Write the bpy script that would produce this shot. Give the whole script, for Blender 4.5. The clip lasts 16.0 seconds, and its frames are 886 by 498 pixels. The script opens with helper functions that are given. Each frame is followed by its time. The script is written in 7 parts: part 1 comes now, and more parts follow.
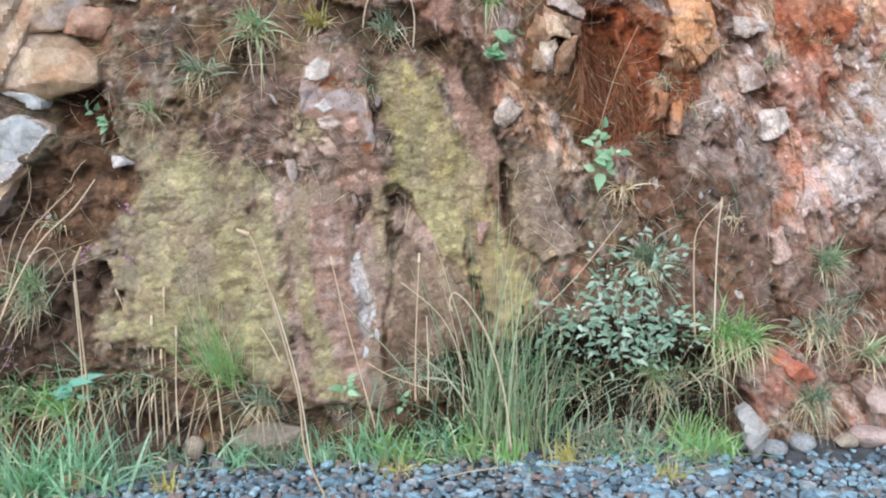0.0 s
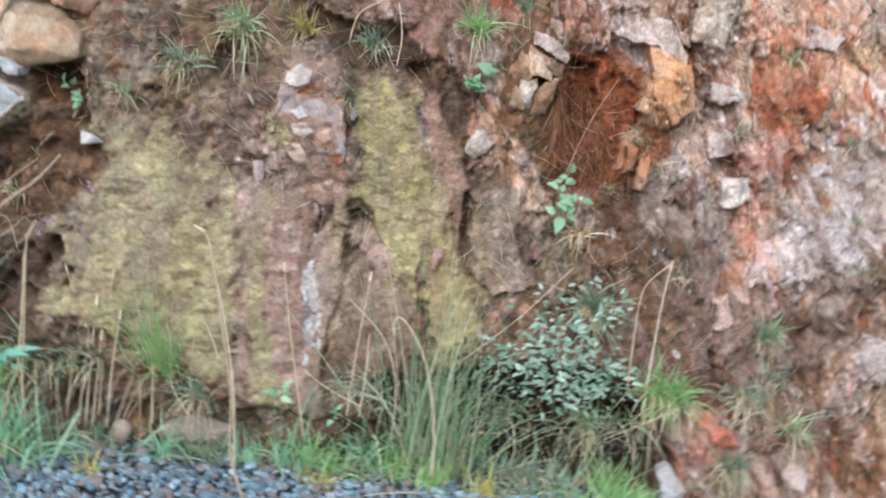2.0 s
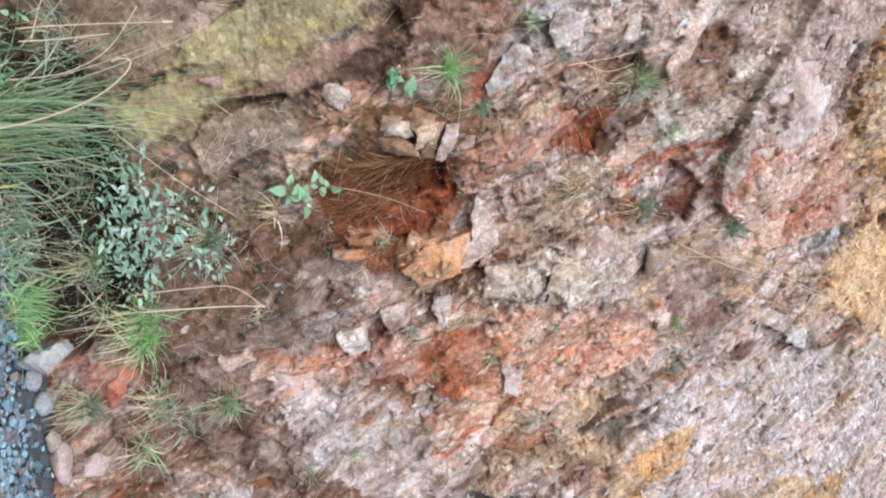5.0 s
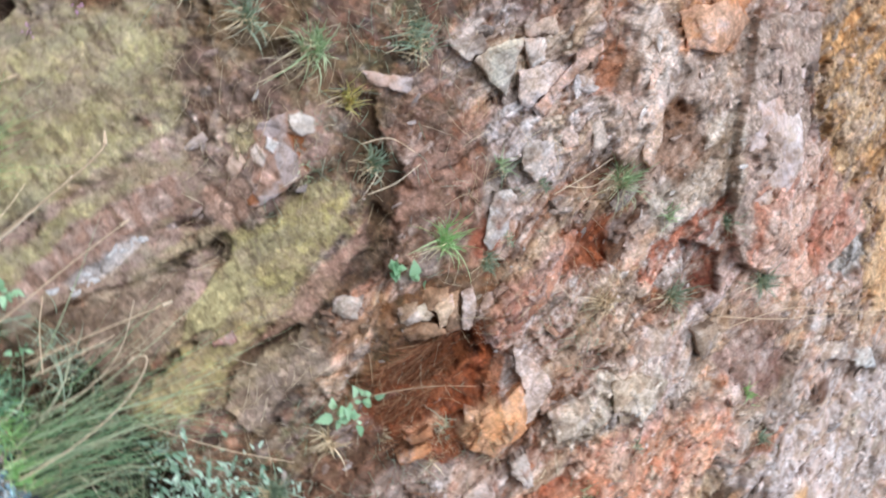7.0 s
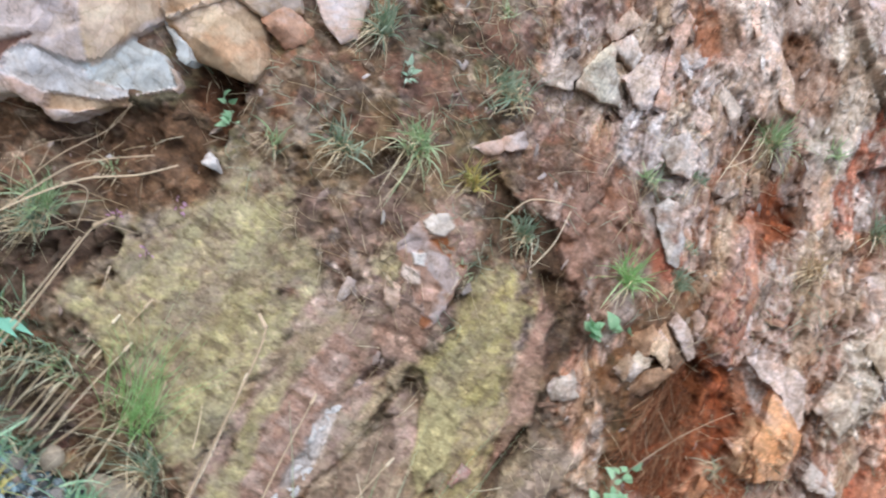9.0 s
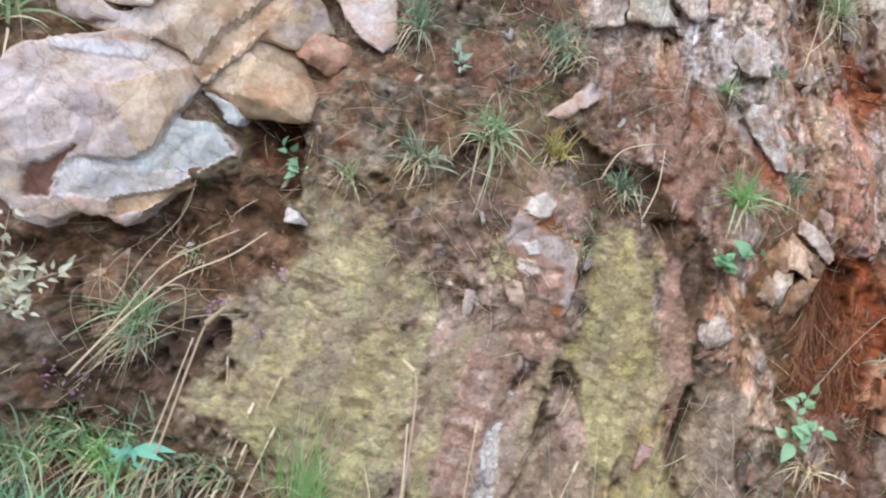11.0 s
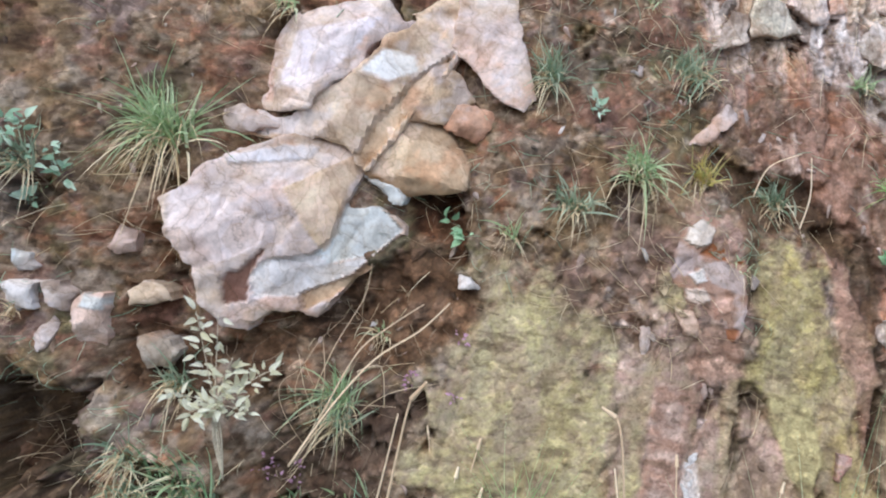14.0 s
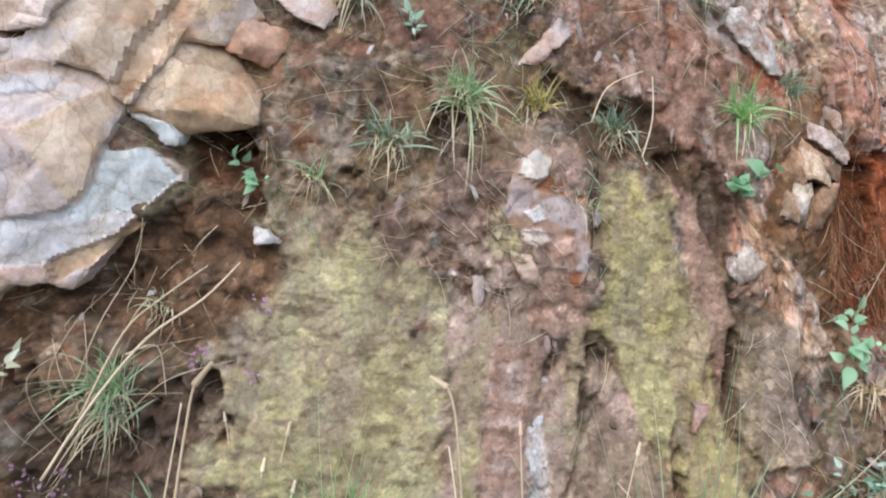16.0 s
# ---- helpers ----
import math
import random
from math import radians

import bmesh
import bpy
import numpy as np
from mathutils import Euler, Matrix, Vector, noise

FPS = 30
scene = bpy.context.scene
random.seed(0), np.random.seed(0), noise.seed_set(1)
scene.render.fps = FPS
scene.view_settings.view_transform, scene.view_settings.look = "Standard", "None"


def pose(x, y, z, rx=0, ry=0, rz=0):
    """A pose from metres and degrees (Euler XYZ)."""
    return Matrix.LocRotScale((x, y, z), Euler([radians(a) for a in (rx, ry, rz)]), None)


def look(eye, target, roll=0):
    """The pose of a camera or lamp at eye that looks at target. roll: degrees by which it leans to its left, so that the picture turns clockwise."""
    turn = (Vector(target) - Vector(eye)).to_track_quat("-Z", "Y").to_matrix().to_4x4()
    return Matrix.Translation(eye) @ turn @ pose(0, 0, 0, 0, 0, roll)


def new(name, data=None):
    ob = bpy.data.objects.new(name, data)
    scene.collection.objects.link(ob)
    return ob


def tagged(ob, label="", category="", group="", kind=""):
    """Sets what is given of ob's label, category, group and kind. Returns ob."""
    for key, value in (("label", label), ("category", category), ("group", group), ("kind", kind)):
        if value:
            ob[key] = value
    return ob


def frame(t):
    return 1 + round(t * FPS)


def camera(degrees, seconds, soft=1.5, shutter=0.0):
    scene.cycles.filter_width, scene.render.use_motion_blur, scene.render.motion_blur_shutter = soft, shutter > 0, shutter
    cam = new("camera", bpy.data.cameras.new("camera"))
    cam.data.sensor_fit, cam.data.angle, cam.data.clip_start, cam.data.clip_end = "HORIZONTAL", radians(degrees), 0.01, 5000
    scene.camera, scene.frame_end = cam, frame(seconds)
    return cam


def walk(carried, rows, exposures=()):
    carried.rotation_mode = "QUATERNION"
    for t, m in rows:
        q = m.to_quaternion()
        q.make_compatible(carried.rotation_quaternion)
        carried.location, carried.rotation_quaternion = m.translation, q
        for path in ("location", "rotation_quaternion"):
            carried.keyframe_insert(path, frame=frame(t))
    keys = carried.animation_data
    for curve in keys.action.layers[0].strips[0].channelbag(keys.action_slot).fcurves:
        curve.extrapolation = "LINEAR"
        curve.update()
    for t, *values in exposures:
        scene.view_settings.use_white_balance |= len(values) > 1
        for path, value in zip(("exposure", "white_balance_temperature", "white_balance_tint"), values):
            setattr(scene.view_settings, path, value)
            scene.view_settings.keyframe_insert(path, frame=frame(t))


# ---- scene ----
cam = camera(48.69, 16.0, soft=2.1, shutter=0.4)
# seconds, eye, target, roll
PATH = [
    (0, (0.0000, 0.0000, 1.3600), (-0.0001, 1.9697, 1.0130), -0.00),
    (0.5, (0.0154, 0.0005, 1.3589), (0.0009, 1.9707, 1.0151), -0.23),
    (1, (0.0129, -0.0007, 1.3627), (-0.0053, 1.9710, 1.0280), 0.68),
    (1.5, (0.0185, -0.0171, 1.3915), (-0.0287, 1.9573, 1.0762), 0.28),
    (2, (0.0280, -0.0321, 1.4733), (0.1015, 1.9361, 1.1255), 8.76),
    (2.5, (0.0353, -0.0690, 1.6099), (0.2390, 1.8911, 1.2687), 26.60),
    (3, (0.0382, -0.0885, 1.8387), (0.4142, 1.8562, 1.5614), 51.44),
    (3.5, (0.0759, -0.1259, 1.8651), (0.5618, 1.7995, 1.6272), 73.06),
    (3.7, (0.0617, -0.1054, 1.8643), (0.5912, 1.8134, 1.6702), 78.95),
    (5.8, (-0.1535, -0.0759, 1.7287), (0.3292, 1.8634, 1.6515), 86.98),
    (6, (-0.1689, -0.0653, 1.7209), (0.2695, 1.8847, 1.6470), 84.77),
    (6.5, (-0.2215, -0.0144, 1.7099), (0.1260, 1.9549, 1.6727), 78.73),
    (7, (-0.2504, 0.0360, 1.7061), (-0.0208, 2.0226, 1.6847), 65.63),
    (7.5, (-0.2536, 0.1367, 1.6606), (-0.0370, 2.1244, 1.6126), 55.71),
    (8, (-0.2769, 0.2284, 1.6233), (-0.0866, 2.2187, 1.5724), 52.19),
    (8.5, (-0.2997, 0.2879, 1.5819), (-0.2458, 2.2869, 1.5518), 47.01),
    (9, (-0.3137, 0.3630, 1.5042), (-0.3676, 2.3595, 1.3983), 40.89),
    (9.2, (-0.3222, 0.4031, 1.4827), (-0.4134, 2.3981, 1.3750), 38.49),
    (11.3, (-0.6188, 0.5920, 1.4115), (-0.7278, 2.5790, 1.2113), 21.48),
    (11.5, (-0.6326, 0.5997, 1.4124), (-0.7865, 2.5819, 1.1944), 20.60),
    (12, (-0.6588, 0.5962, 1.4257), (-0.8623, 2.5740, 1.2093), 19.36),
    (12.5, (-0.6645, 0.5547, 1.4150), (-0.8558, 2.5354, 1.2138), 17.42),
    (13, (-0.6824, 0.4486, 1.4265), (-0.8694, 2.4331, 1.2630), 15.95),
    (13.5, (-0.7555, 0.3743, 1.4111), (-1.0082, 2.3487, 1.2156), 14.52),
    (14, (-0.8114, 0.4619, 1.4320), (-1.0902, 2.4335, 1.2453), 13.98),
    (14.5, (-0.8560, 0.5752, 1.4024), (-1.0661, 2.5524, 1.1869), 12.61),
    (15, (-0.8202, 0.6588, 1.4230), (-0.9341, 2.6449, 1.2169), 13.65),
    (15.5, (-0.7553, 0.8402, 1.3940), (-0.7142, 2.8227, 1.1332), 12.19),
    (16, (-0.7523, 0.9512, 1.3885), (-0.6962, 2.9396, 1.1809), 11.89),
]
walk(cam, [(t, look(eye, target, roll)) for t, eye, target, roll in PATH])

# ---- light: open shade under a bright hazy sky ----
world = bpy.data.worlds.new("sky")
scene.world = world
world.use_nodes = True
wn = world.node_tree
sky = wn.nodes.new("ShaderNodeTexSky")
sky.sky_type, sky.sun_disc = "NISHITA", False
sky.sun_elevation, sky.sun_rotation = radians(52), radians(200)
sky.air_density, sky.dust_density, sky.ozone_density = 1.0, 1.8, 1.3
wn.nodes["Background"].inputs["Strength"].default_value = 0.155
wn.links.new(sky.outputs[0], wn.nodes["Background"].inputs[0])
sun = new("sun", bpy.data.lights.new("sun", "SUN"))
sun.data.energy, sun.data.angle, sun.data.color = 2.3, radians(60), (0.89, 1.0, 1.13)
sun.matrix_world = look((-3, -6, 9), (0.5, 4, 1))
scene.view_settings.exposure = 0.17


# ---- noise on arrays ----
RNG = np.random.default_rng(7)
PERM = RNG.permutation(4096)


def lattice(ix, iz, seed):
    """A random number from 0 to 1 for every whole-numbered place."""
    h = PERM[(ix.astype(np.int64) + seed * 131) & 4095]
    h = PERM[(h + iz.astype(np.int64)) & 4095]
    return PERM[(h + seed * 17) & 4095] / 4095.0


def smooth_noise(x, z, seed=0):
    ix, iz = np.floor(x), np.floor(z)
    fx, fz = x - ix, z - iz
    fx, fz = fx * fx * (3 - 2 * fx), fz * fz * (3 - 2 * fz)
    a, b = lattice(ix, iz, seed), lattice(ix + 1, iz, seed)
    c, d = lattice(ix, iz + 1, seed), lattice(ix + 1, iz + 1, seed)
    return (a + (b - a) * fx) * (1 - fz) + (c + (d - c) * fx) * fz


def fbm(x, z, scale, octaves=4, seed=0, gain=0.5):
    """Cloudy noise about 0, from -1 to 1; scale: the size in metres of its largest lumps."""
    total, amount, weight = 0.0, 1.0, 0.0
    for n in range(octaves):
        total = total + amount * (smooth_noise(x / scale * 2 ** n + 7.3 * n, z / scale * 2 ** n + 3.1 * n, seed + n) * 2 - 1)
        weight += amount
        amount *= gain
    return total / weight * 1.5


def shards(x, z, size, dip=65.0, stretch=1.8, seed=0):
    """Broken pieces of rock: for each place a random number of its piece, two tilts, the offset from its middle, and how near its edge is."""
    c, s = math.cos(radians(dip)), math.sin(radians(dip))
    u, v = (x * c + z * s) / (size * stretch), (-x * s + z * c) / size
    iu, iv = np.floor(u), np.floor(v)
    best = np.full(x.shape, 9.0)
    second = np.full(x.shape, 9.0)
    out = [np.zeros(x.shape) for _ in range(5)]
    for du in (-1, 0, 1):
        for dv in (-1, 0, 1):
            a, b = iu + du, iv + dv
            pu, pv = u - (a + lattice(a, b, seed)), v - (b + lattice(a, b, seed + 1))
            far = np.abs(pu) * 0.75 + np.abs(pv) * 0.75 + 0.4 * np.hypot(pu, pv)
            near = far < best
            second = np.where(near, best, np.minimum(second, far))
            for n, value in enumerate((lattice(a, b, seed + 2), lattice(a, b, seed + 3) - 0.5, lattice(a, b, seed + 4) - 0.5, pu, pv)):
                out[n] = np.where(near, value, out[n])
            best = np.where(near, far, best)
    return (*out, second - best)


def step(a, b, x):
    t = np.clip((x - a) / (b - a), 0, 1)
    return t * t * (3 - 2 * t)


def inside(poly, x, z, soft):
    """1 inside an outline in x and z, 0 outside, with an edge soft metres wide."""
    hit, far = np.zeros(x.shape, bool), np.full(x.shape, 1e9)
    for (ax, az), (bx, bz) in zip(poly, poly[1:] + poly[:1]):
        hit ^= ((az > z) != (bz > z)) & (x < (bx - ax) * (z - az) / (bz - az + 1e-12) + ax)
        t = np.clip(((x - ax) * (bx - ax) + (z - az) * (bz - az)) / ((bx - ax) ** 2 + (bz - az) ** 2 + 1e-12), 0, 1)
        far = np.minimum(far, np.hypot(x - ax - t * (bx - ax), z - az - t * (bz - az)))
    return step(-soft, soft, np.where(hit, far, -far))


def lin(r, g, b, muted=0.64, lift=1.1):
    """Linear base colour from 0..255 values, the pale ones toned down towards grey as dusty dry stone is."""
    c = np.array([((v / 255 + 0.055) / 1.055) ** 2.4 for v in (r, g, b)])
    grey = c @ (0.3, 0.6, 0.1)
    strong = (max(r, g, b) - min(r, g, b)) / max(r, g, b)
    muted = muted + 0.2 * (1 - min(1.0, grey / 0.28)) - 0.14 * min(1.0, grey / 0.6) + 0.16 * min(1.0, max(0.0, strong - 0.35) / 0.25)
    return np.maximum((grey + (c - grey) * muted) * lift, 0.004)


# ---- materials ----
def material(name, roughness=0.9):
    m = bpy.data.materials.new(name)
    m.use_nodes = True
    shade = m.node_tree.nodes["Principled BSDF"]
    shade.inputs["Roughness"].default_value = roughness
    shade.inputs["Specular IOR Level"].default_value = 0.25
    return m, m.node_tree, shade


def node(tree, kind, **values):
    n = tree.nodes.new(kind)
    for key, value in values.items():
        n.inputs[key].default_value = value
    return n


def mixed(tree, mode, factor, a, b):
    n = tree.nodes.new("ShaderNodeMix")
    n.data_type, n.blend_type = "RGBA", mode
    for socket, value in ((n.inputs[0], factor), (n.inputs[6], a), (n.inputs[7], b)):
        if isinstance(value, bpy.types.NodeSocket):
            tree.links.new(value, socket)
        else:
            socket.default_value = value
    return n.outputs[2]


def ramp(tree, source, stops):
    n = tree.nodes.new("ShaderNodeValToRGB")
    while len(n.color_ramp.elements) < len(stops):
        n.color_ramp.elements.new(0.5)
    for e, (at, c) in zip(n.color_ramp.elements, stops):
        e.position, e.color = at, (*c, 1) if len(c) == 3 else c
    tree.links.new(source, n.inputs[0])
    return n.outputs[0]


def rough_surface(name, attribute=None, colours=(), scale=8.0, grain=90.0, bump=0.6, roughness=0.92, per_island=False, per_object=False, depth=0.004, speck=0.8, fleck=0.0, swell=3.0, cracks=0.0):
    """Stone or soil: large blotches, fine grain and relief over a base colour."""
    m, tree, shade = material(name, roughness)
    where = tree.nodes.new("ShaderNodeNewGeometry")
    big = node(tree, "ShaderNodeTexNoise", Scale=scale, Detail=6.0, Roughness=0.65)
    fine = node(tree, "ShaderNodeTexNoise", Scale=grain, Detail=4.0, Roughness=0.7)
    for n in (big, fine):
        tree.links.new(where.outputs["Position"], n.inputs["Vector"])
    flecks = []
    if fleck:
        for size in (24.0, 62.0):
            cells = node(tree, "ShaderNodeTexVoronoi", Scale=size, Randomness=1.0)
            warp = node(tree, "ShaderNodeTexNoise", Scale=size * 0.8, Detail=3.0)
            tree.links.new(where.outputs["Position"], warp.inputs["Vector"])
            moved = tree.nodes.new("ShaderNodeVectorMath")
            moved.operation = "MULTIPLY_ADD"
            tree.links.new(warp.outputs["Color"], moved.inputs[0])
            moved.inputs[1].default_value = (1.2 / size, 1.2 / size, 1.2 / size)
            tree.links.new(where.outputs["Position"], moved.inputs[2])
            tree.links.new(moved.outputs[0], cells.inputs["Vector"])
            split = tree.nodes.new("ShaderNodeSeparateColor")
            tree.links.new(cells.outputs["Color"], split.inputs[0])
            flecks.append(ramp(tree, split.outputs[0], [(0.0, (0.62, 0.54, 0.47)), (0.35, (0.95, 0.93, 0.9)), (0.7, (1.05, 1.05, 1.05)), (1.0, (1.45, 1.42, 1.4))]))
    if attribute:
        base = tree.nodes.new("ShaderNodeAttribute")
        base.attribute_name = attribute
        colour = base.outputs["Color"]
    else:
        pick = big.outputs["Fac"]
        if per_island:
            pick = where.outputs["Random Per Island"]
        if per_object:
            pick = tree.nodes.new("ShaderNodeObjectInfo").outputs["Random"]
        colour = ramp(tree, pick, [(n / max(1, len(colours) - 1), tuple(c)) for n, c in enumerate(colours)])
    colour = mixed(tree, "MULTIPLY", 1.0, colour, ramp(tree, big.outputs["Fac"], [(0.3, (0.72, 0.7, 0.68)), (0.5, (0.95, 0.95, 0.95)), (0.72, (1.16, 1.15, 1.14))]))
    colour = mixed(tree, "MULTIPLY", speck, colour, ramp(tree, fine.outputs["Fac"], [(0.28, (0.5, 0.48, 0.46)), (0.5, (1, 1, 1)), (0.75, (1.35, 1.35, 1.33))]))
    for f in flecks:
        colour = mixed(tree, "MULTIPLY", fleck, colour, f)
    if cracks:
        # fine branching cracks and thin stains along them
        bent = node(tree, "ShaderNodeTexNoise", Scale=7.0, Detail=4.0)
        tree.links.new(where.outputs["Position"], bent.inputs["Vector"])
        moved = tree.nodes.new("ShaderNodeVectorMath")
        moved.operation = "MULTIPLY_ADD"
        tree.links.new(bent.outputs["Color"], moved.inputs[0])
        moved.inputs[1].default_value = (0.22, 0.22, 0.22)
        tree.links.new(where.outputs["Position"], moved.inputs[2])
        for size, dark in ((5.0, 0.4), (13.0, 0.62)):
            seams = node(tree, "ShaderNodeTexVoronoi", Scale=size, Randomness=1.0)
            seams.feature = "DISTANCE_TO_EDGE"
            tree.links.new(moved.outputs[0], seams.inputs["Vector"])
            colour = mixed(tree, "MULTIPLY", cracks, colour, ramp(tree, seams.outputs["Distance"], [(0.0, (dark, dark * 0.88, dark * 0.78)), (0.012, (0.9, 0.86, 0.82)), (0.09, (1, 1, 1))]))
            faces = node(tree, "ShaderNodeTexVoronoi", Scale=size, Randomness=1.0)
            tree.links.new(moved.outputs[0], faces.inputs["Vector"])
            split = tree.nodes.new("ShaderNodeSeparateColor")
            tree.links.new(faces.outputs["Color"], split.inputs[0])
            colour = mixed(tree, "MULTIPLY", 0.5, colour, ramp(tree, split.outputs[0], [(0.0, (0.8, 0.74, 0.68)), (0.4, (1.0, 0.97, 0.94)), (0.7, (1.02, 1.02, 1.05)), (1.0, (1.14, 1.14, 1.14))]))
    tree.links.new(colour, shade.inputs["Base Color"])
    relief = node(tree, "ShaderNodeBump", Strength=bump, Distance=depth)
    total = tree.nodes.new("ShaderNodeMath")
    total.operation = "MULTIPLY_ADD"
    tree.links.new(big.outputs["Fac"], total.inputs[0])
    total.inputs[1].default_value = swell
    tree.links.new(fine.outputs["Fac"], total.inputs[2])
    tree.links.new(total.outputs[0], relief.inputs["Height"])
    tree.links.new(relief.outputs[0], shade.inputs["Normal"])
    return m


def bank_surface(name):
    """Soil and bedded rock: splinters drawn out along the steep beds where it is broken, small dark pits where it is layered."""
    m, tree, shade = material(name, 0.9)
    link = tree.links.new
    where = tree.nodes.new("ShaderNodeNewGeometry").outputs["Position"]

    def maths(kind, a, b, c=None):
        n = tree.nodes.new("ShaderNodeMath")
        n.operation = kind
        for socket, value in zip(n.inputs, (a, b, c)):
            if isinstance(value, bpy.types.NodeSocket):
                link(value, socket)
            elif value is not None:
                socket.default_value = value
        return n.outputs[0]

    def drawn_out(angle, along, across, warp, lumps):
        """Coordinates along and across the beds, bent by a slow noise."""
        bent = node(tree, "ShaderNodeTexNoise", Scale=lumps, Detail=2.0)
        link(where, bent.inputs["Vector"])
        moved = tree.nodes.new("ShaderNodeVectorMath")
        moved.operation = "MULTIPLY_ADD"
        link(bent.outputs["Color"], moved.inputs[0])
        moved.inputs[1].default_value = (warp, warp, warp)
        link(where, moved.inputs[2])
        out = tree.nodes.new("ShaderNodeCombineXYZ")
        for n, (way, much) in enumerate((((math.cos(angle), 0, math.sin(angle)), along), ((-math.sin(angle), 0, math.cos(angle)), across))):
            dot = tree.nodes.new("ShaderNodeVectorMath")
            dot.operation = "DOT_PRODUCT"
            link(moved.outputs[0], dot.inputs[0])
            dot.inputs[1].default_value = way
            link(maths("MULTIPLY", dot.outputs["Value"], much), out.inputs[n])
        return out.outputs[0]

    base = tree.nodes.new("ShaderNodeAttribute")
    base.attribute_name = "rock"
    make = tree.nodes.new("ShaderNodeAttribute")
    make.attribute_name = "make"
    kinds = tree.nodes.new("ShaderNodeSeparateColor")
    link(make.outputs["Color"], kinds.inputs[0])
    broken, layered = kinds.outputs[0], kinds.outputs[1]
    big = node(tree, "ShaderNodeTexNoise", Scale=9.0, Detail=6.0, Roughness=0.65)
    fine = node(tree, "ShaderNodeTexNoise", Scale=90.0, Detail=4.0, Roughness=0.7)
    for n in (big, fine):
        link(where, n.inputs["Vector"])
    colour = mixed(tree, "MULTIPLY", 1.0, base.outputs["Color"], ramp(tree, big.outputs["Fac"], [(0.3, (0.74, 0.71, 0.68)), (0.5, (0.96, 0.96, 0.96)), (0.72, (1.15, 1.14, 1.13))]))
    colour = mixed(tree, "MULTIPLY", 0.55, colour, ramp(tree, fine.outputs["Fac"], [(0.28, (0.5, 0.48, 0.46)), (0.5, (1, 1, 1)), (0.75, (1.35, 1.35, 1.33))]))
    height = maths("MULTIPLY_ADD", big.outputs["Fac"], 1.6, fine.outputs["Fac"])
    # crumbs and small stones in the soil
    soil = maths("SUBTRACT", maths("SUBTRACT", 1.0, broken), maths("MULTIPLY", layered, 0.45))
    for size, much in ((20.0, 0.5), (52.0, 0.75), (120.0, 0.5)):
        crumbs = node(tree, "ShaderNodeTexVoronoi", Scale=size, Randomness=1.0)
        link(drawn_out(radians(20), 0.8, 1.0, 1.3 / size, size * 0.8), crumbs.inputs["Vector"])
        own = tree.nodes.new("ShaderNodeSeparateColor")
        link(crumbs.outputs["Color"], own.inputs[0])
        tint = ramp(tree, own.outputs[0], [(0.0, (0.5, 0.44, 0.39)), (0.3, (0.86, 0.84, 0.81)), (0.7, (1.06, 1.05, 1.04)), (0.9, (1.22, 1.18, 1.14)), (1.0, (1.75, 1.72, 1.7))])
        colour = mixed(tree, "MULTIPLY", maths("MULTIPLY", soil, much), colour, tint)
        height = maths("MULTIPLY_ADD", maths("MULTIPLY", own.outputs[1], 1.4), maths("MAXIMUM", soil, 0.0), height)
    # splinters of three sizes with dark seams
    for size, along, warp, lumps, tints, seam, rise in (
            (6.0, 0.22, 0.2, 3.0, ((0.66, 0.56, 0.46), (1.16, 1.0, 0.86), (1.04, 1.03, 1.03), (1.3, 1.14, 1.0), (1.34, 1.36, 1.42)), 0.01, 1.3),
            (15.0, 0.3, 0.1, 6.0, ((0.66, 0.57, 0.48), (1.1, 1.03, 0.96), (1.2, 1.08, 0.97), (1.0, 1.0, 1.0), (1.28, 1.28, 1.32)), 0.02, 0.7),
            (36.0, 0.4, 0.04, 14.0, ((0.84, 0.8, 0.76), (1.02, 1.0, 0.98), (1.08, 1.06, 1.05), (1.18, 1.17, 1.16)), 0.03, 0.3)):
        spot = drawn_out(radians(109), along, 1.0, warp, lumps)
        cells = node(tree, "ShaderNodeTexVoronoi", Scale=size, Randomness=1.0)
        edge = node(tree, "ShaderNodeTexVoronoi", Scale=size, Randomness=1.0)
        edge.feature = "DISTANCE_TO_EDGE"
        link(spot, cells.inputs["Vector"])
        link(spot, edge.inputs["Vector"])
        own = tree.nodes.new("ShaderNodeSeparateColor")
        link(cells.outputs["Color"], own.inputs[0])
        tint = ramp(tree, own.outputs[0], [(n / (len(tints) - 1), c) for n, c in enumerate(tints)])
        colour = mixed(tree, "MULTIPLY", maths("MULTIPLY", broken, 0.78), colour, tint)
        crack = ramp(tree, edge.outputs["Distance"], [(0.0, (0.4, 0.33, 0.28)), (seam, (0.85, 0.82, 0.8)), (seam * 2.2, (1, 1, 1))])
        colour = mixed(tree, "MULTIPLY", maths("MULTIPLY", broken, 0.75), colour, crack)
        height = maths("MULTIPLY_ADD", maths("MULTIPLY", own.outputs[1], rise), broken, height)
        height = maths("MULTIPLY_ADD", maths("MULTIPLY", maths("MINIMUM", edge.outputs["Distance"], 0.08), 9.0 * rise), broken, height)
    # short dark pits and thin level partings in the layered rock
    for size, along, low, high in ((15.0, 0.4, 0.64, 0.68), (34.0, 0.45, 0.61, 0.66), (70.0, 0.5, 0.6, 0.66)):
        pits = node(tree, "ShaderNodeTexNoise", Scale=size, Detail=3.0, Roughness=0.6)
        link(drawn_out(radians(6), along, 1.0, 0.03, 9.0), pits.inputs["Vector"])
        deep = ramp(tree, pits.outputs["Fac"], [(low, (0, 0, 0)), (high, (1, 1, 1))])
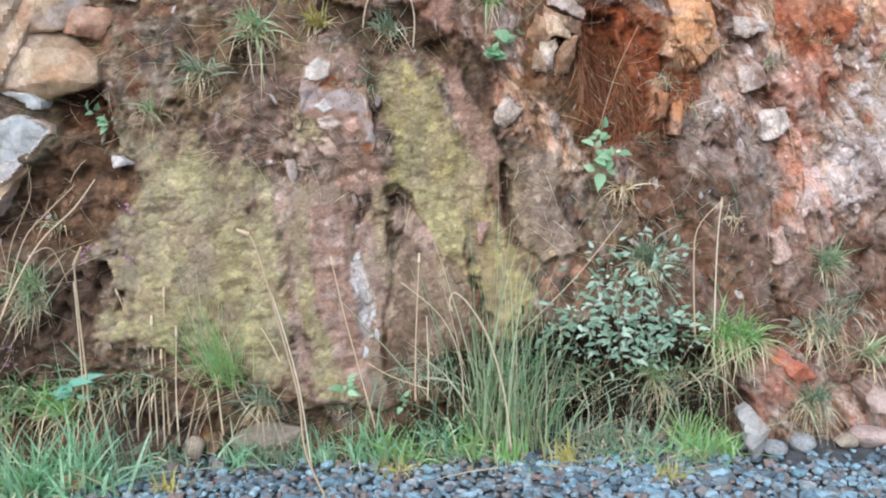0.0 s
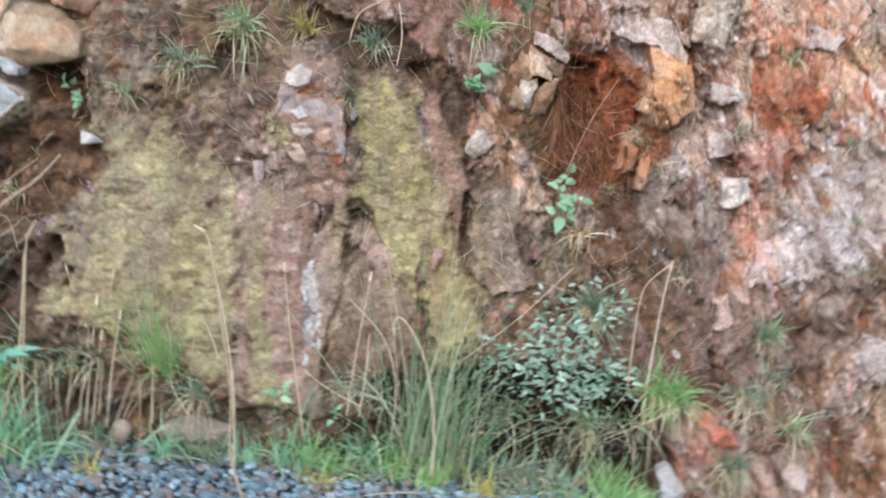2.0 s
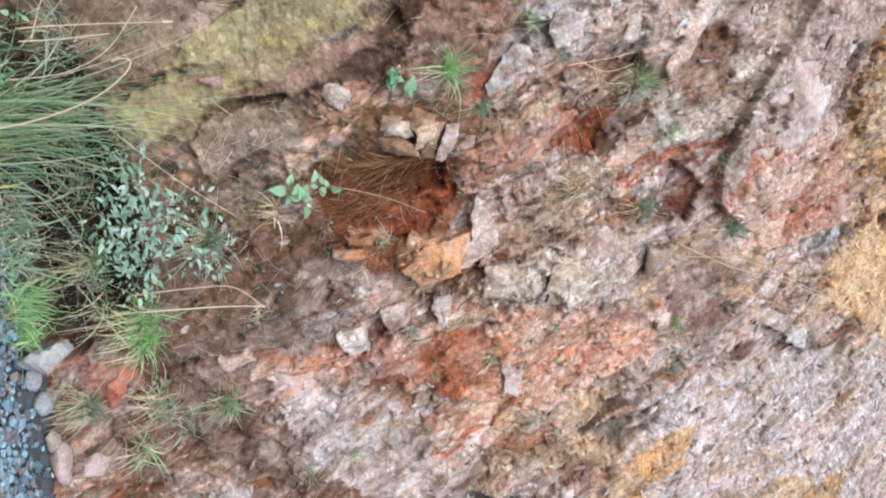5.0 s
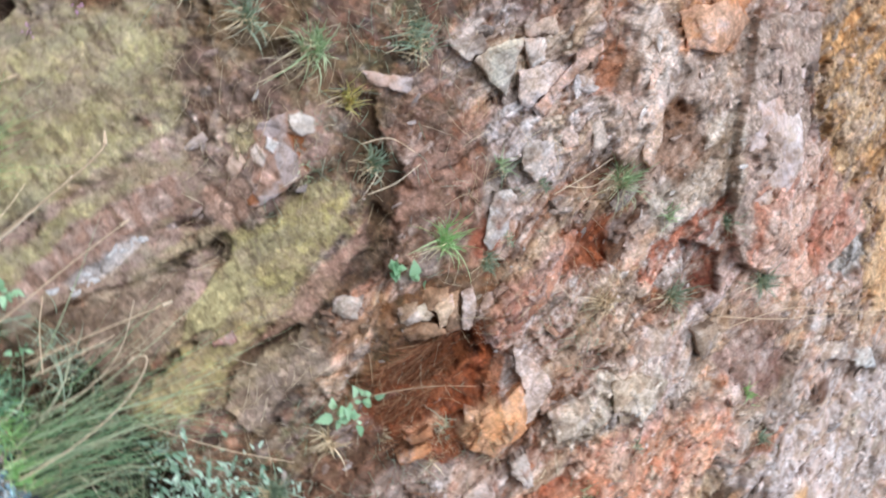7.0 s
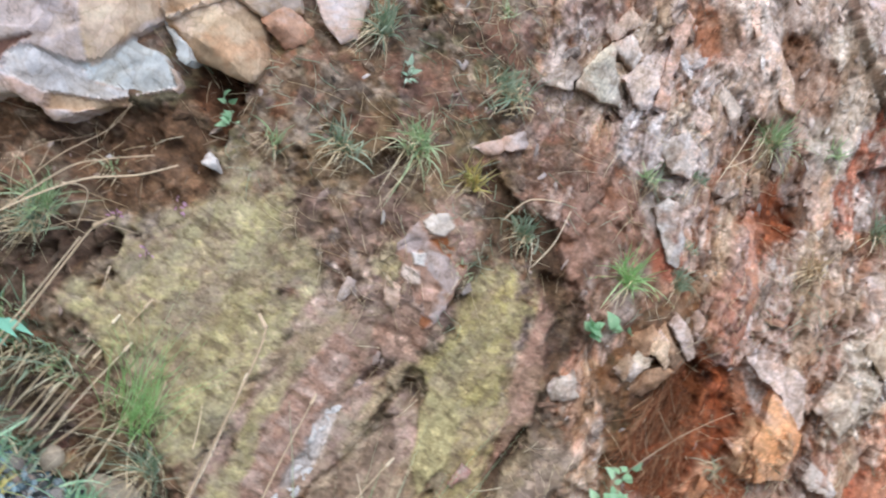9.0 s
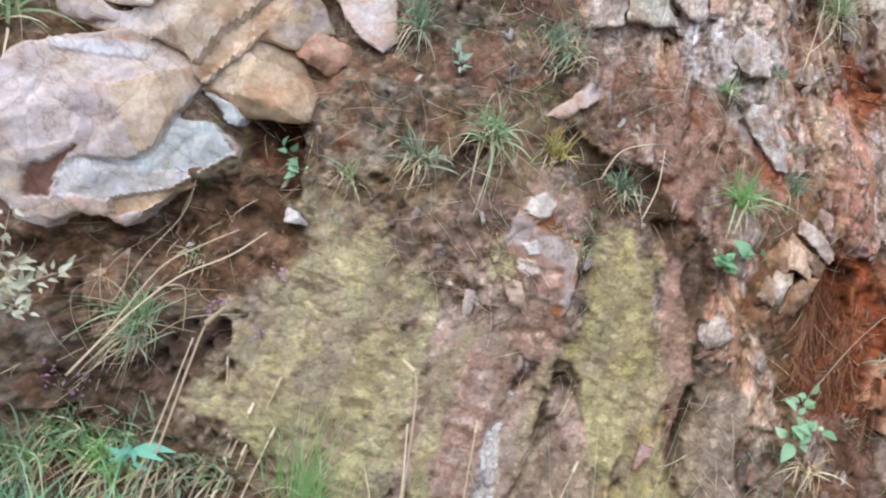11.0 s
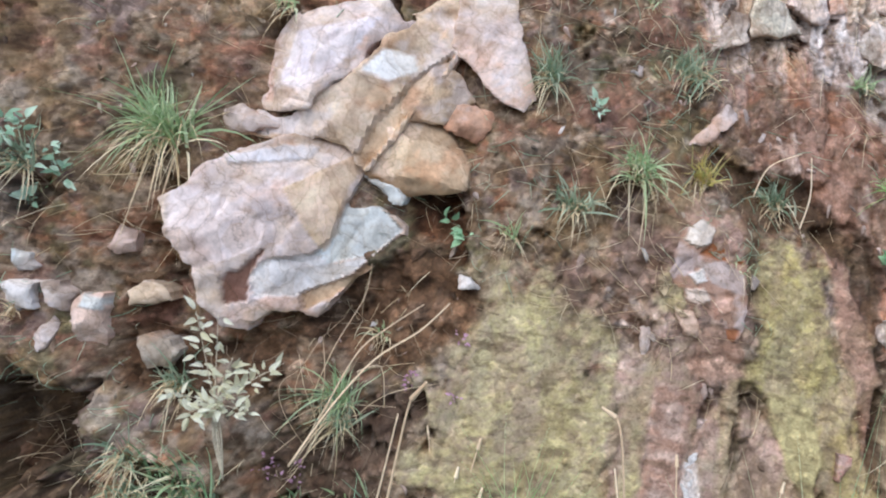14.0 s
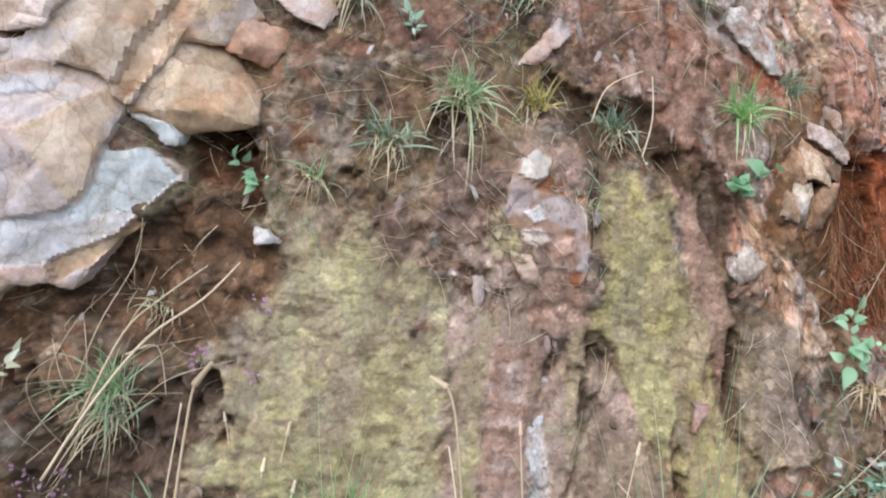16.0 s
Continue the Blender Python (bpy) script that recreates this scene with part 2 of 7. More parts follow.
        much = maths("MULTIPLY", deep, maths("MULTIPLY", layered, 0.5))
        colour = mixed(tree, "MULTIPLY", much, colour, (0.46, 0.4, 0.36, 1))
        height = maths("MULTIPLY_ADD", much, -0.9, height)
    link(colour, shade.inputs["Base Color"])
    relief = node(tree, "ShaderNodeBump", Strength=0.6, Distance=0.0045)
    link(height, relief.inputs["Height"])
    link(relief.outputs[0], shade.inputs["Normal"])
    return m


BANK = bank_surface("bank_rock_and_soil")
GRAVEL = rough_surface("crushed_grey_stone", colours=[lin(88, 102, 110, 1.1), lin(132, 154, 164, 1.3, 1.3), lin(160, 182, 190, 1.3, 1.35), lin(106, 120, 130, 1.1), lin(146, 132, 124), lin(120, 146, 156, 1.3, 1.3), lin(172, 182, 184), lin(96, 112, 116, 1.1), lin(168, 126, 104), lin(118, 138, 146, 1.2, 1.2)], per_island=True, scale=30, grain=220)
BED = rough_surface("stone_dust_bed", colours=[lin(70, 74, 78), lin(110, 112, 114)], scale=20, grain=160)
BLUEGREY = rough_surface("blue_grey_stone", colours=[lin(136, 140, 142), lin(166, 166, 164), lin(150, 140, 130)], scale=7.0, grain=70)
TAN = rough_surface("tan_weathered_stone", colours=[lin(140, 112, 84), lin(186, 158, 124), lin(170, 142, 110), lin(200, 176, 146)], scale=7.0, grain=70)
WHITE = rough_surface("whitish_stone", colours=[lin(160, 142, 128), lin(180, 166, 156), lin(168, 152, 140)], scale=10.0, grain=90)
ORANGE = rough_surface("orange_stained_stone", colours=[lin(176, 104, 66), lin(206, 140, 96), lin(196, 150, 116)], scale=9.0, grain=80)
PINK = rough_surface("pink_stone", colours=[lin(178, 134, 116), lin(204, 160, 142), lin(190, 150, 130)], scale=9.0, grain=80)
SHARD = rough_surface("mixed_broken_stone", colours=[lin(150, 112, 92), lin(190, 158, 142), lin(172, 128, 104), lin(206, 186, 176), lin(160, 116, 84), lin(184, 160, 152)], per_object=True, scale=14, grain=120)


# ---- helpers for meshes ----
def part(name, bm, mat, parent=None, label="", smooth=False):
    me = bpy.data.meshes.new(name)
    bm.to_mesh(me)
    bm.free()
    me.materials.append(mat)
    if smooth:
        me.polygons.foreach_set("use_smooth", [True] * len(me.polygons))
    ob = new(name, me)
    if parent:
        ob.parent = parent
    if label:
        tagged(ob, label)
    return ob


def arrays(name, verts, faces, mat, parent=None, smooth=True):
    """A mesh from arrays of corners and of equal-sided faces."""
    me = bpy.data.meshes.new(name)
    count, side = faces.shape
    me.vertices.add(len(verts))
    me.vertices.foreach_set("co", np.asarray(verts, np.float32).ravel())
    me.loops.add(count * side)
    me.loops.foreach_set("vertex_index", faces.astype(np.int32).ravel())
    me.polygons.add(count)
    me.polygons.foreach_set("loop_start", np.arange(count, dtype=np.int32) * side)
    me.update(calc_edges=True)
    me.polygons.foreach_set("use_smooth", np.full(count, smooth))
    me.materials.append(mat)
    ob = new(name, me)
    if parent:
        ob.parent = parent
    return ob


# ---- the bank: a cut rock face ----
S0, SX, SZ, SXX, SZZ, SXZ = (3.8498, 0.3057, 0.4396, -0.0576, 0.0559, 0.0708)


def bank_plane(x, z):
    x, z = x + 0.3, z - 1.36
    return S0 + SX * x + SZ * z + SXX * x * x + SZZ * z * z + SXZ * x * z


class Zones:
    """Rock kinds laid over one another: colour, size of the broken pieces, how broken, how layered, how far set out."""

    def __init__(self, x, z):
        self.x, self.z = x, z
        self.ragged = fbm(x, z, 0.1, 5, 33, 0.7)
        self.wx = x + 0.035 * fbm(x, z, 0.22, 4, 40)
        self.wz = z + 0.035 * fbm(x, z, 0.22, 4, 50)
        self.tone = fbm(x, z, 0.3, 5, 60, 0.6)
        self.tone2 = fbm(x, z, 0.07, 4, 70, 0.6)
        self.big = shards(self.wx, self.wz, 0.13, 108, 3.2, 100)
        self.mid = shards(self.wx, self.wz, 0.055, 110, 2.8, 200)
        self.small = shards(self.wx, self.wz, 0.026, 102, 1.9, 300)
        self.streak = fbm(x * 0.3, z, 0.03, 3, 77, 0.6)
        # bedding: leaning back over most of the bank, turning upright at its far end
        far = step(0.7, 2.4, x)
        self.stripe = sum(w * fbm((self.wx * c + self.wz * d) * 0.22, -self.wx * d + self.wz * c, 0.13, 5, 66, 0.66) for w, c, d in ((1 - far, math.cos(radians(110)), math.sin(radians(110))), (far, math.cos(radians(80)), math.sin(radians(80)))))
        self.vein = sum(w * fbm((self.wx * c + self.wz * d) * 0.13, -self.wx * d + self.wz * c, 0.05, 3, 166, 0.6) for w, c, d in ((1 - far, math.cos(radians(113)), math.sin(radians(113))), (far, math.cos(radians(76)), math.sin(radians(76)))))
        self.band = fbm(x + 0.03 * self.tone, z * 0.16, 0.11, 4, 88, 0.6)
        self.colour = np.zeros((*x.shape, 3))
        self.broken = np.zeros(x.shape)
        self.layered = np.zeros(x.shape)
        self.lumpy = np.zeros(x.shape)
        self.out = np.zeros(x.shape)
        self.own = np.zeros(x.shape)

    def mix(self, colours, broken, layered=0.0, at=np.s_[:, :]):
        """Colours by cloud where the ground is soil, by piece where it is broken rock."""
        c = [lin(*k) for k in colours]
        tone, tone2, streak = self.tone[at], self.tone2[at], self.streak[at]
        cloud = np.clip(0.5 + 0.42 * tone + 0.42 * tone2 + 0.25 * streak, 0, 0.999)
        beds = np.clip(0.5 + 0.45 * self.band[at] + 0.16 * tone2 + 0.3 * streak + 0.12 * tone, 0, 0.999)
        cloud = cloud * (1 - layered) + beds * layered
        piece = np.clip(0.2 + 0.2 * self.mid[0][at] + 0.3 * self.big[0][at] + 0.06 * self.small[0][at] + 0.2 * tone + 0.42 * self.stripe[at] + 0.22 * self.vein[at], 0, 0.999)
        pick = (cloud * (1 - broken) + piece * broken) * (len(c) - 1)
        low = np.floor(pick).astype(int)
        t = (pick - low)[..., None]
        c = np.array(c)
        return c[low] * (1 - t) + c[np.minimum(low + 1, len(c) - 1)] * t

    def lay(self, poly, colours, broken=0.0, layered=0.0, lumpy=0.5, out=0.0, soft=0.08, whole=False):
        """Lays one kind of rock or earth inside an outline, with a ragged edge."""
        at, m = np.s_[:, :], np.ones(self.x.shape)
        if not whole:
            wide = soft * (1 + 1.1 * broken)
            room = wide + 0.08
            i = np.clip(np.searchsorted(self.x[0], (min(p[0] for p in poly) - room, max(p[0] for p in poly) + room)), 0, self.x.shape[1])
            j = np.clip(np.searchsorted(self.z[:, 0], (min(p[1] for p in poly) - room, max(p[1] for p in poly) + room)), 0, self.x.shape[0])
            at = np.s_[int(j[0]):int(j[1]), int(i[0]):int(i[1])]
            if j[1] <= j[0] or i[1] <= i[0]:
                return
            loose = min(0.42, 9 * soft)
            base = inside(poly, self.wx[at], self.wz[at], wide)
            m = step(0.3, 0.7, base + (self.ragged[at] * (1 - 0.4 * broken) + 0.9 * broken * (self.mid[0][at] - 0.5) + 0.5 * broken * self.stripe[at]) * loose)
            m = m * (1 - broken * 0.55 * step(0.72, 0.8, self.small[0][at]) * step(0.02, 0.04, soft)) * step(0.0, 0.1, base)
        self.colour[at] = self.colour[at] * (1 - m[..., None]) + self.mix(colours, broken, min(1.0, layered), at) * m[..., None]
        for field, value in ((self.broken, broken), (self.layered, layered), (self.lumpy, lumpy), (self.own, 0.0 if colours is SOIL else 1.0)):
            field[at] = field[at] * (1 - m) + value * m
        self.out[at] += out * m


SOIL = [(74, 54, 36), (110, 84, 58), (138, 108, 76), (92, 70, 50), (158, 130, 100), (120, 98, 72), (142, 100, 70), (148, 122, 90)]
REDSOIL = [(78, 52, 38), (116, 78, 56), (146, 96, 70), (100, 74, 56), (168, 126, 102), (124, 88, 66), (192, 162, 144), (136, 104, 80)]
MAUVE = [(104, 78, 66), (130, 98, 84), (146, 114, 98), (122, 90, 70), (138, 118, 84)]
OLIVE = [(144, 118, 84), (168, 146, 90), (174, 156, 88), (166, 140, 100), (180, 164, 90), (186, 168, 96), (174, 152, 102), (188, 172, 98), (170, 146, 104), (190, 176, 104)]
YELLOW = [(138, 106, 66), (162, 140, 74), (174, 154, 72), (154, 130, 84), (180, 162, 74), (168, 148, 80), (184, 166, 80), (158, 130, 90)]
PINKBAND = [(136, 98, 80), (166, 122, 104), (158, 128, 96), (178, 134, 116), (170, 126, 110), (164, 136, 102), (186, 148, 130), (150, 110, 92)]
SHATTER = [(66, 42, 26), (116, 76, 50), (156, 106, 72), (92, 62, 44), (184, 132, 102), (210, 176, 158), (168, 106, 66), (218, 202, 194), (198, 148, 116), (180, 156, 146), (214, 188, 172), (206, 158, 122)]
ORANGESOIL = [(80, 38, 14), (122, 58, 20), (154, 76, 30), (104, 54, 28), (172, 94, 44), (130, 66, 28)]
OCHRE = [(140, 78, 32), (200, 118, 50), (224, 150, 76), (180, 116, 66), (226, 164, 100)]
SALMON = [(140, 76, 50), (190, 106, 72), (220, 144, 104), (176, 108, 82), (226, 170, 134), (214, 144, 104), (218, 190, 178)]
PALEPINK = [(150, 112, 92), (186, 148, 128), (204, 170, 150), (170, 136, 118), (214, 188, 174)]
CREAM = [(184, 156, 124), (208, 184, 152), (216, 198, 172)]
GREYWHITE = [(120, 98, 84), (158, 134, 118), (190, 172, 160), (150, 122, 104), (212, 200, 192), (198, 170, 150)]
GOLD = [(130, 90, 48), (184, 130, 60), (212, 158, 78), (150, 116, 80), (216, 172, 104), (190, 150, 100), (160, 148, 142)]
WHITEPINK = [(206, 176, 160), (222, 204, 194), (214, 188, 170)]
LILAC = [(120, 88, 72), (176, 146, 136), (206, 190, 190), (186, 158, 150), (216, 206, 208), (196, 160, 140)]
# dark earth and joints; in the hollows this tone carries shade as well
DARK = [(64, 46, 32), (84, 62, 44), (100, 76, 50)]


def build_bank():
    x = np.concatenate([np.arange(-3.4, -2.4, 0.016), np.arange(-2.4, 2.2, 0.0066), np.arange(2.2, 5.6, 0.0125)])
    z = np.concatenate([np.arange(-0.12, 2.5, 0.0066), np.arange(2.5, 5.6, 0.0115)])
    x, z = np.meshgrid(x, z)
    k = Zones(x, z)
    k.lay(None, SOIL, 0.12, 0, 0.9, whole=True)
    # broken pink rock, the whole right half
    k.lay([(0.953, -0.217), (1.078, 0.490), (0.872, 0.682), (0.738, 0.920), (0.473, 0.971), (0.236, 1.197), (0.181, 1.451), (-0.034, 1.669), (1.534, 11.895), (12.991, 8.288), (2.862, -0.416)], SHATTER, 0.9, 0, 0.4, soft=0.06)
    k.lay([(-0.643, 1.989), (-0.816, 2.430), (-0.624, 6.127), (8.318, 9.829), (2.869, 3.231), (1.269, 1.829), (0.548, 1.843), (-0.090, 2.009)], SHATTER, 0.85, 0, 0.4, soft=0.06)
    k.lay([(1.260, 1.911), (1.098, 2.425), (1.314, 2.901), (3.249, 7.233), (6.867, 5.145), (3.032, 1.068), (2.069, 1.226), (1.940, 1.648)], [(112, 82, 56), (178, 136, 100), (208, 170, 132), (160, 132, 110), (214, 188, 158), (200, 144, 92), (190, 174, 162), (218, 198, 176), (206, 160, 116)], 0.85, 0, 0.4, 0)
    # upper reddish soil
    k.lay([(-0.018, 1.405), (-0.572, 1.808), (-0.409, 2.040), (-0.013, 2.060), (0.313, 1.832), (0.339, 1.573), (0.193, 1.407)], REDSOIL, 0.5, 0, 0.8)
    k.lay([(-0.842, 1.932), (-0.726, 2.284), (-0.502, 2.242), (-0.447, 2.004), (-0.552, 1.799), (-0.696, 1.722)], SOIL, 0.2, 0, 0.8)
    k.lay([(-0.842, 1.310), (-0.688, 1.414), (-0.486, 1.447), (-0.295, 1.394), (-0.203, 1.011), (-0.553, 0.939), (-0.752, 1.005), (-0.907, 1.110)], MAUVE, 0.1, 0, 0.7)
    k.lay([(-1.105, 1.372), (-0.767, 1.393), (-0.740, 1.207), (-0.983, 1.151), (-1.133, 1.193)], SOIL, 0.15, 0, 0.9)
    # layered yellow rock
    k.lay([(-1.120, 0.961), (-1.018, 1.123), (-0.796, 1.157), (-0.715, 1.055), (-0.594, 0.960), (-0.558, 0.780), (-0.541, 0.504), (-0.487, 0.218), (-0.729, 0.247), (-0.956, 0.380), (-1.171, 0.473), (-1.214, 0.681), (-1.123, 0.807)], OLIVE, 0.05, 0.9, 0.3, -0.03, 0.22)
    k.lay([(-0.788, 1.177), (-0.689, 1.176), (-0.565, 1.020), (-0.604, 0.971), (-0.734, 1.045)], REDSOIL, 0.1, 0, 0.9, -0.03)
    k.lay([(-0.594, 0.960), (-0.203, 0.959), (-0.168, 0.642), (-0.174, 0.168), (-0.496, 0.201), (-0.550, 0.426), (-0.587, 0.721)], PINKBAND, 0.05, 0.9, 0.3, -0.02)
    k.lay([(-0.538, 0.758), (-0.477, 0.736), (-0.413, 0.494), (-0.328, 0.215), (-0.487, 0.218), (-0.521, 0.423)], OLIVE, 0.05, 0.9, 0.3, 0, 0.05)
    k.lay([(-0.617, 0.961), (-0.568, 0.950), (-0.522, 0.502), (-0.497, 0.228), (-0.532, 0.251), (-0.566, 0.504)], PINKBAND, 0.05, 0.6, 0.3, 0.012, 0.03)
    k.lay([(-0.215, 0.949), (-0.198, 0.948), (-0.178, 0.642), (-0.187, 0.209), (-0.207, 0.209), (-0.203, 0.644)], DARK, 0, 0, 0.3, 0.008, 0.01)
    k.lay([(-0.200, 0.764), (-0.009, 0.736), (0.120, 0.550), (0.161, 0.305), (0.033, 0.155), (-0.174, 0.168)], SOIL, 0.1, 0.4, 0.5)
    k.lay([(-0.328, 1.427), (-0.132, 1.483), (-0.020, 1.329), (0.080, 1.132), (0.212, 0.959), (0.264, 0.748), (0.349, 0.539), (0.313, 0.378), (0.183, 0.426), (0.110, 0.609), (0.013, 0.696), (-0.116, 0.822), (-0.202, 0.939), (-0.205, 1.137), (-0.271, 1.286)], YELLOW, 0.05, 0.7, 0.3, -0.012, 0.15)
    k.lay([(-0.201, 0.846), (-0.052, 0.841), (0.013, 0.696), (-0.094, 0.598), (-0.178, 0.642)], PINKBAND, 0.1, 0.4, 0.4)
    k.lay([(-0.043, 1.428), (0.036, 1.417), (0.148, 1.207), (0.235, 1.002), (0.283, 0.728), (0.238, 0.791), (0.163, 0.982), (0.068, 1.154)], [(138, 94, 74), (160, 110, 88), (170, 124, 98), (156, 118, 82)], 0.1, 0.3, 0.3, -0.015, 0.035)
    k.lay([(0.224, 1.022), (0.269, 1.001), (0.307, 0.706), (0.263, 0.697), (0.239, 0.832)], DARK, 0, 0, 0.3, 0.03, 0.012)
    k.lay([(0.246, 1.022), (0.304, 1.082), (0.430, 1.080), (0.482, 0.933), (0.539, 0.719), (0.475, 0.669), (0.341, 0.694), (0.276, 0.811)], [(134, 112, 84), (156, 130, 92), (164, 132, 106), (140, 118, 98)], 0.05, 0.3, 0.4, -0.05)
    k.lay([(-0.517, 1.436), (-0.317, 1.448), (-0.260, 1.265), (-0.204, 1.053), (-0.392, 1.016), (-0.534, 0.979), (-0.570, 1.184)], PINKBAND, 0.3, 0, 0.7, -0.03)
    k.lay([(-0.561, 1.226), (-0.481, 1.266), (-0.477, 1.141), (-0.538, 1.122)], OLIVE, 0.1, 0, 0.5)
    k.lay([(-0.377, 0.701), (-0.304, 0.683), (-0.256, 0.547), (-0.234, 0.409), (-0.270, 0.398), (-0.309, 0.489), (-0.359, 0.582)], [(176, 150, 134), (206, 198, 194), (164, 130, 112), (214, 208, 206), (196, 184, 178)], 0.7, 0, 0.3, -0.01, 0.03)
    k.lay([(-0.345, 0.953), (-0.286, 0.941), (-0.274, 0.905), (-0.327, 0.912)], [(206, 198, 196), (190, 176, 170)], 0.4, 0, 0.3, -0.012, 0.012)
    k.lay([(-0.336, 0.878), (-0.293, 0.870), (-0.304, 0.769), (-0.330, 0.785)], [(206, 198, 196), (186, 168, 160)], 0.6, 0, 0.3, -0.01, 0.012)
    k.lay([(0.167, 0.929), (0.264, 0.748), (0.327, 0.541), (0.260, 0.463), (0.208, 0.648)], YELLOW, 0.05, 0.4, 0.3, -0.01, 0.03)
    k.lay([(-0.370, 0.933), (-0.265, 0.930), (-0.283, 0.727), (-0.345, 0.731)], PINKBAND, 0.5, 0, 0.4)
    # hollows beside and above the yellow rock: set back, shade in their dark colour
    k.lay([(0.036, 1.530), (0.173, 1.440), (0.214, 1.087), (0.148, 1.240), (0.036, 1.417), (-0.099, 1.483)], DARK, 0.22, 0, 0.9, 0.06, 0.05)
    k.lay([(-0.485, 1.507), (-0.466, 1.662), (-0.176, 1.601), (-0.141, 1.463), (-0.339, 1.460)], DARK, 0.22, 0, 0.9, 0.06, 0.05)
    # orange soil and ochre block
    k.lay([(0.582, 1.606), (0.775, 1.561), (0.955, 1.635), (1.128, 1.468), (1.097, 1.281), (0.963, 1.122), (0.747, 1.113), (0.591, 1.305)], ORANGESOIL, 0.25, 0, 0.9, 0.02, 0.04)
    k.lay([(0.480, 1.250), (0.614, 1.613), (0.828, 1.719), (1.075, 1.548), (1.091, 1.314), (0.879, 1.092), (0.615, 1.112)], ORANGESOIL, 0.25, 0, 0.9, 0.02, 0.04)
    k.lay([(0.911, 1.479), (1.060, 1.614), (1.029, 1.842), (1.186, 1.709), (1.183, 1.529), (1.067, 1.408)], OCHRE, 0.6, 0, 0.4, -0.06)
    k.lay([(0.742, 1.772), (0.870, 1.882), (1.069, 1.856), (1.174, 1.562), (1.104, 1.505), (0.990, 1.736)], PALEPINK, 0.6, 0, 0.3, -0.06)
    k.lay([(-0.626, 2.032), (-0.590, 2.335), (-0.427, 2.588), (0.009, 2.672), (0.230, 2.583), (0.184, 2.182), (0.338, 1.878), (0.256, 1.829), (-0.091, 2.065), (-0.348, 2.067)], GREYWHITE, 0.9, 0, 0.3, -0.02)
    k.lay([(-0.569, 2.614), (-0.506, 2.806), (-0.193, 2.653), (-0.072, 2.290), (-0.172, 2.243), (-0.269, 2.525)], PALEPINK, 0.8, 0, 0.3, -0.03)
    k.lay([(-0.473, 2.992), (-0.403, 3.217), (0.073, 2.966), (0.248, 2.751), (0.021, 2.769)], PALEPINK, 0.8, 0, 0.3, -0.03)
    k.lay([(0.322, 1.398), (0.397, 1.628), (0.495, 1.751), (0.643, 1.657), (0.562, 1.526), (0.429, 1.349)], PALEPINK, 0.9, 0, 0.3, -0.02)
    k.lay([(0.148, 1.136), (0.233, 1.288), (0.425, 1.250), (0.441, 1.095), (0.282, 1.097)], GREYWHITE, 0.9, 0, 0.3, -0.01)
    k.lay([(1.182, 1.397), (1.438, 1.445), (1.490, 1.119), (1.293, 1.075), (1.159, 1.166)], PALEPINK, 0.9, 0, 0.3, -0.02)
    k.lay([(1.429, 1.008), (1.677, 1.073), (1.703, 0.917), (1.488, 0.725), (1.378, 0.768)], PALEPINK, 0.8, 0, 0.3, -0.03)
    k.lay([(1.748, 1.642), (2.030, 1.644), (1.917, 1.073), (1.690, 1.164)], GREYWHITE, 0.9, 0, 0.3, -0.02)
    k.lay([(0.774, 1.146), (1.206, 1.166), (1.393, 0.704), (1.865, 0.765), (1.808, 0.390), (1.194, 0.274), (0.737, 0.487)], [(58, 40, 28), (94, 66, 46), (122, 84, 62), (80, 58, 42), (150, 112, 92), (186, 156, 142), (112, 82, 64)], 0.42, 0, 0.8, 0.02)
    k.lay([(1.514, 1.793), (1.856, 1.797), (1.752, 1.457), (1.538, 1.445), (1.458, 1.591)], ORANGESOIL, 0.4, 0, 0.6, 0.02)
    k.lay([(1.534, 1.421), (1.719, 1.470), (1.715, 1.303), (1.560, 1.256)], SALMON, 0.7, 0, 0.6, 0)
    # upper strip, slabs and stains
    k.lay([(0.684, 1.725), (0.578, 1.771), (0.389, 2.218), (0.472, 2.263), (0.662, 1.989)], SALMON, 0.3, 0.2, 0.3, -0.03)
    k.lay([(0.401, 2.213), (0.460, 2.383), (0.630, 2.414), (0.662, 2.197), (0.521, 2.161)], ORANGESOIL, 0.3, 0, 0.6, 0.03)
    k.lay([(-0.217, 2.661), (-0.259, 2.913), (-0.104, 3.033), (0.046, 2.760), (-0.052, 2.661)], REDSOIL, 0.3, 0, 0.6, 0.03)
    k.lay([(0.815, 2.300), (0.545, 2.855), (0.646, 3.189), (1.032, 3.076), (0.804, 2.790), (0.941, 2.459)], PALEPINK, 0.5, 0, 0.3, 0.0)
    k.lay([(-0.003, 2.577), (-0.204, 3.069), (-0.097, 3.637), (0.096, 4.233), (0.716, 3.855), (1.205, 3.444), (0.927, 3.075), (0.618, 2.747), (0.293, 2.591)], [(190, 148, 124), (212, 178, 156), (222, 198, 184), (202, 158, 126), (216, 188, 170)], 0.45, 0, 0.4, -0.03)
    k.lay([(0.138, 2.979), (0.214, 3.310), (0.472, 3.171), (0.368, 2.813), (0.273, 2.740)], SOIL, 0.4, 0, 0.6, 0.02)
    k.lay([(-0.329, 3.190), (-0.178, 3.666), (0.013, 3.514), (0.011, 3.262), (-0.105, 3.109)], OCHRE, 0.5, 0, 0.3, -0.02)
    k.lay([(-0.076, 3.656), (0.064, 4.183), (0.684, 3.784), (0.886, 3.603), (1.343, 3.359), (1.090, 3.053), (0.665, 3.160), (0.288, 3.415)], PALEPINK, 0.25, 0.1, 0.4, -0.1, 0.03)
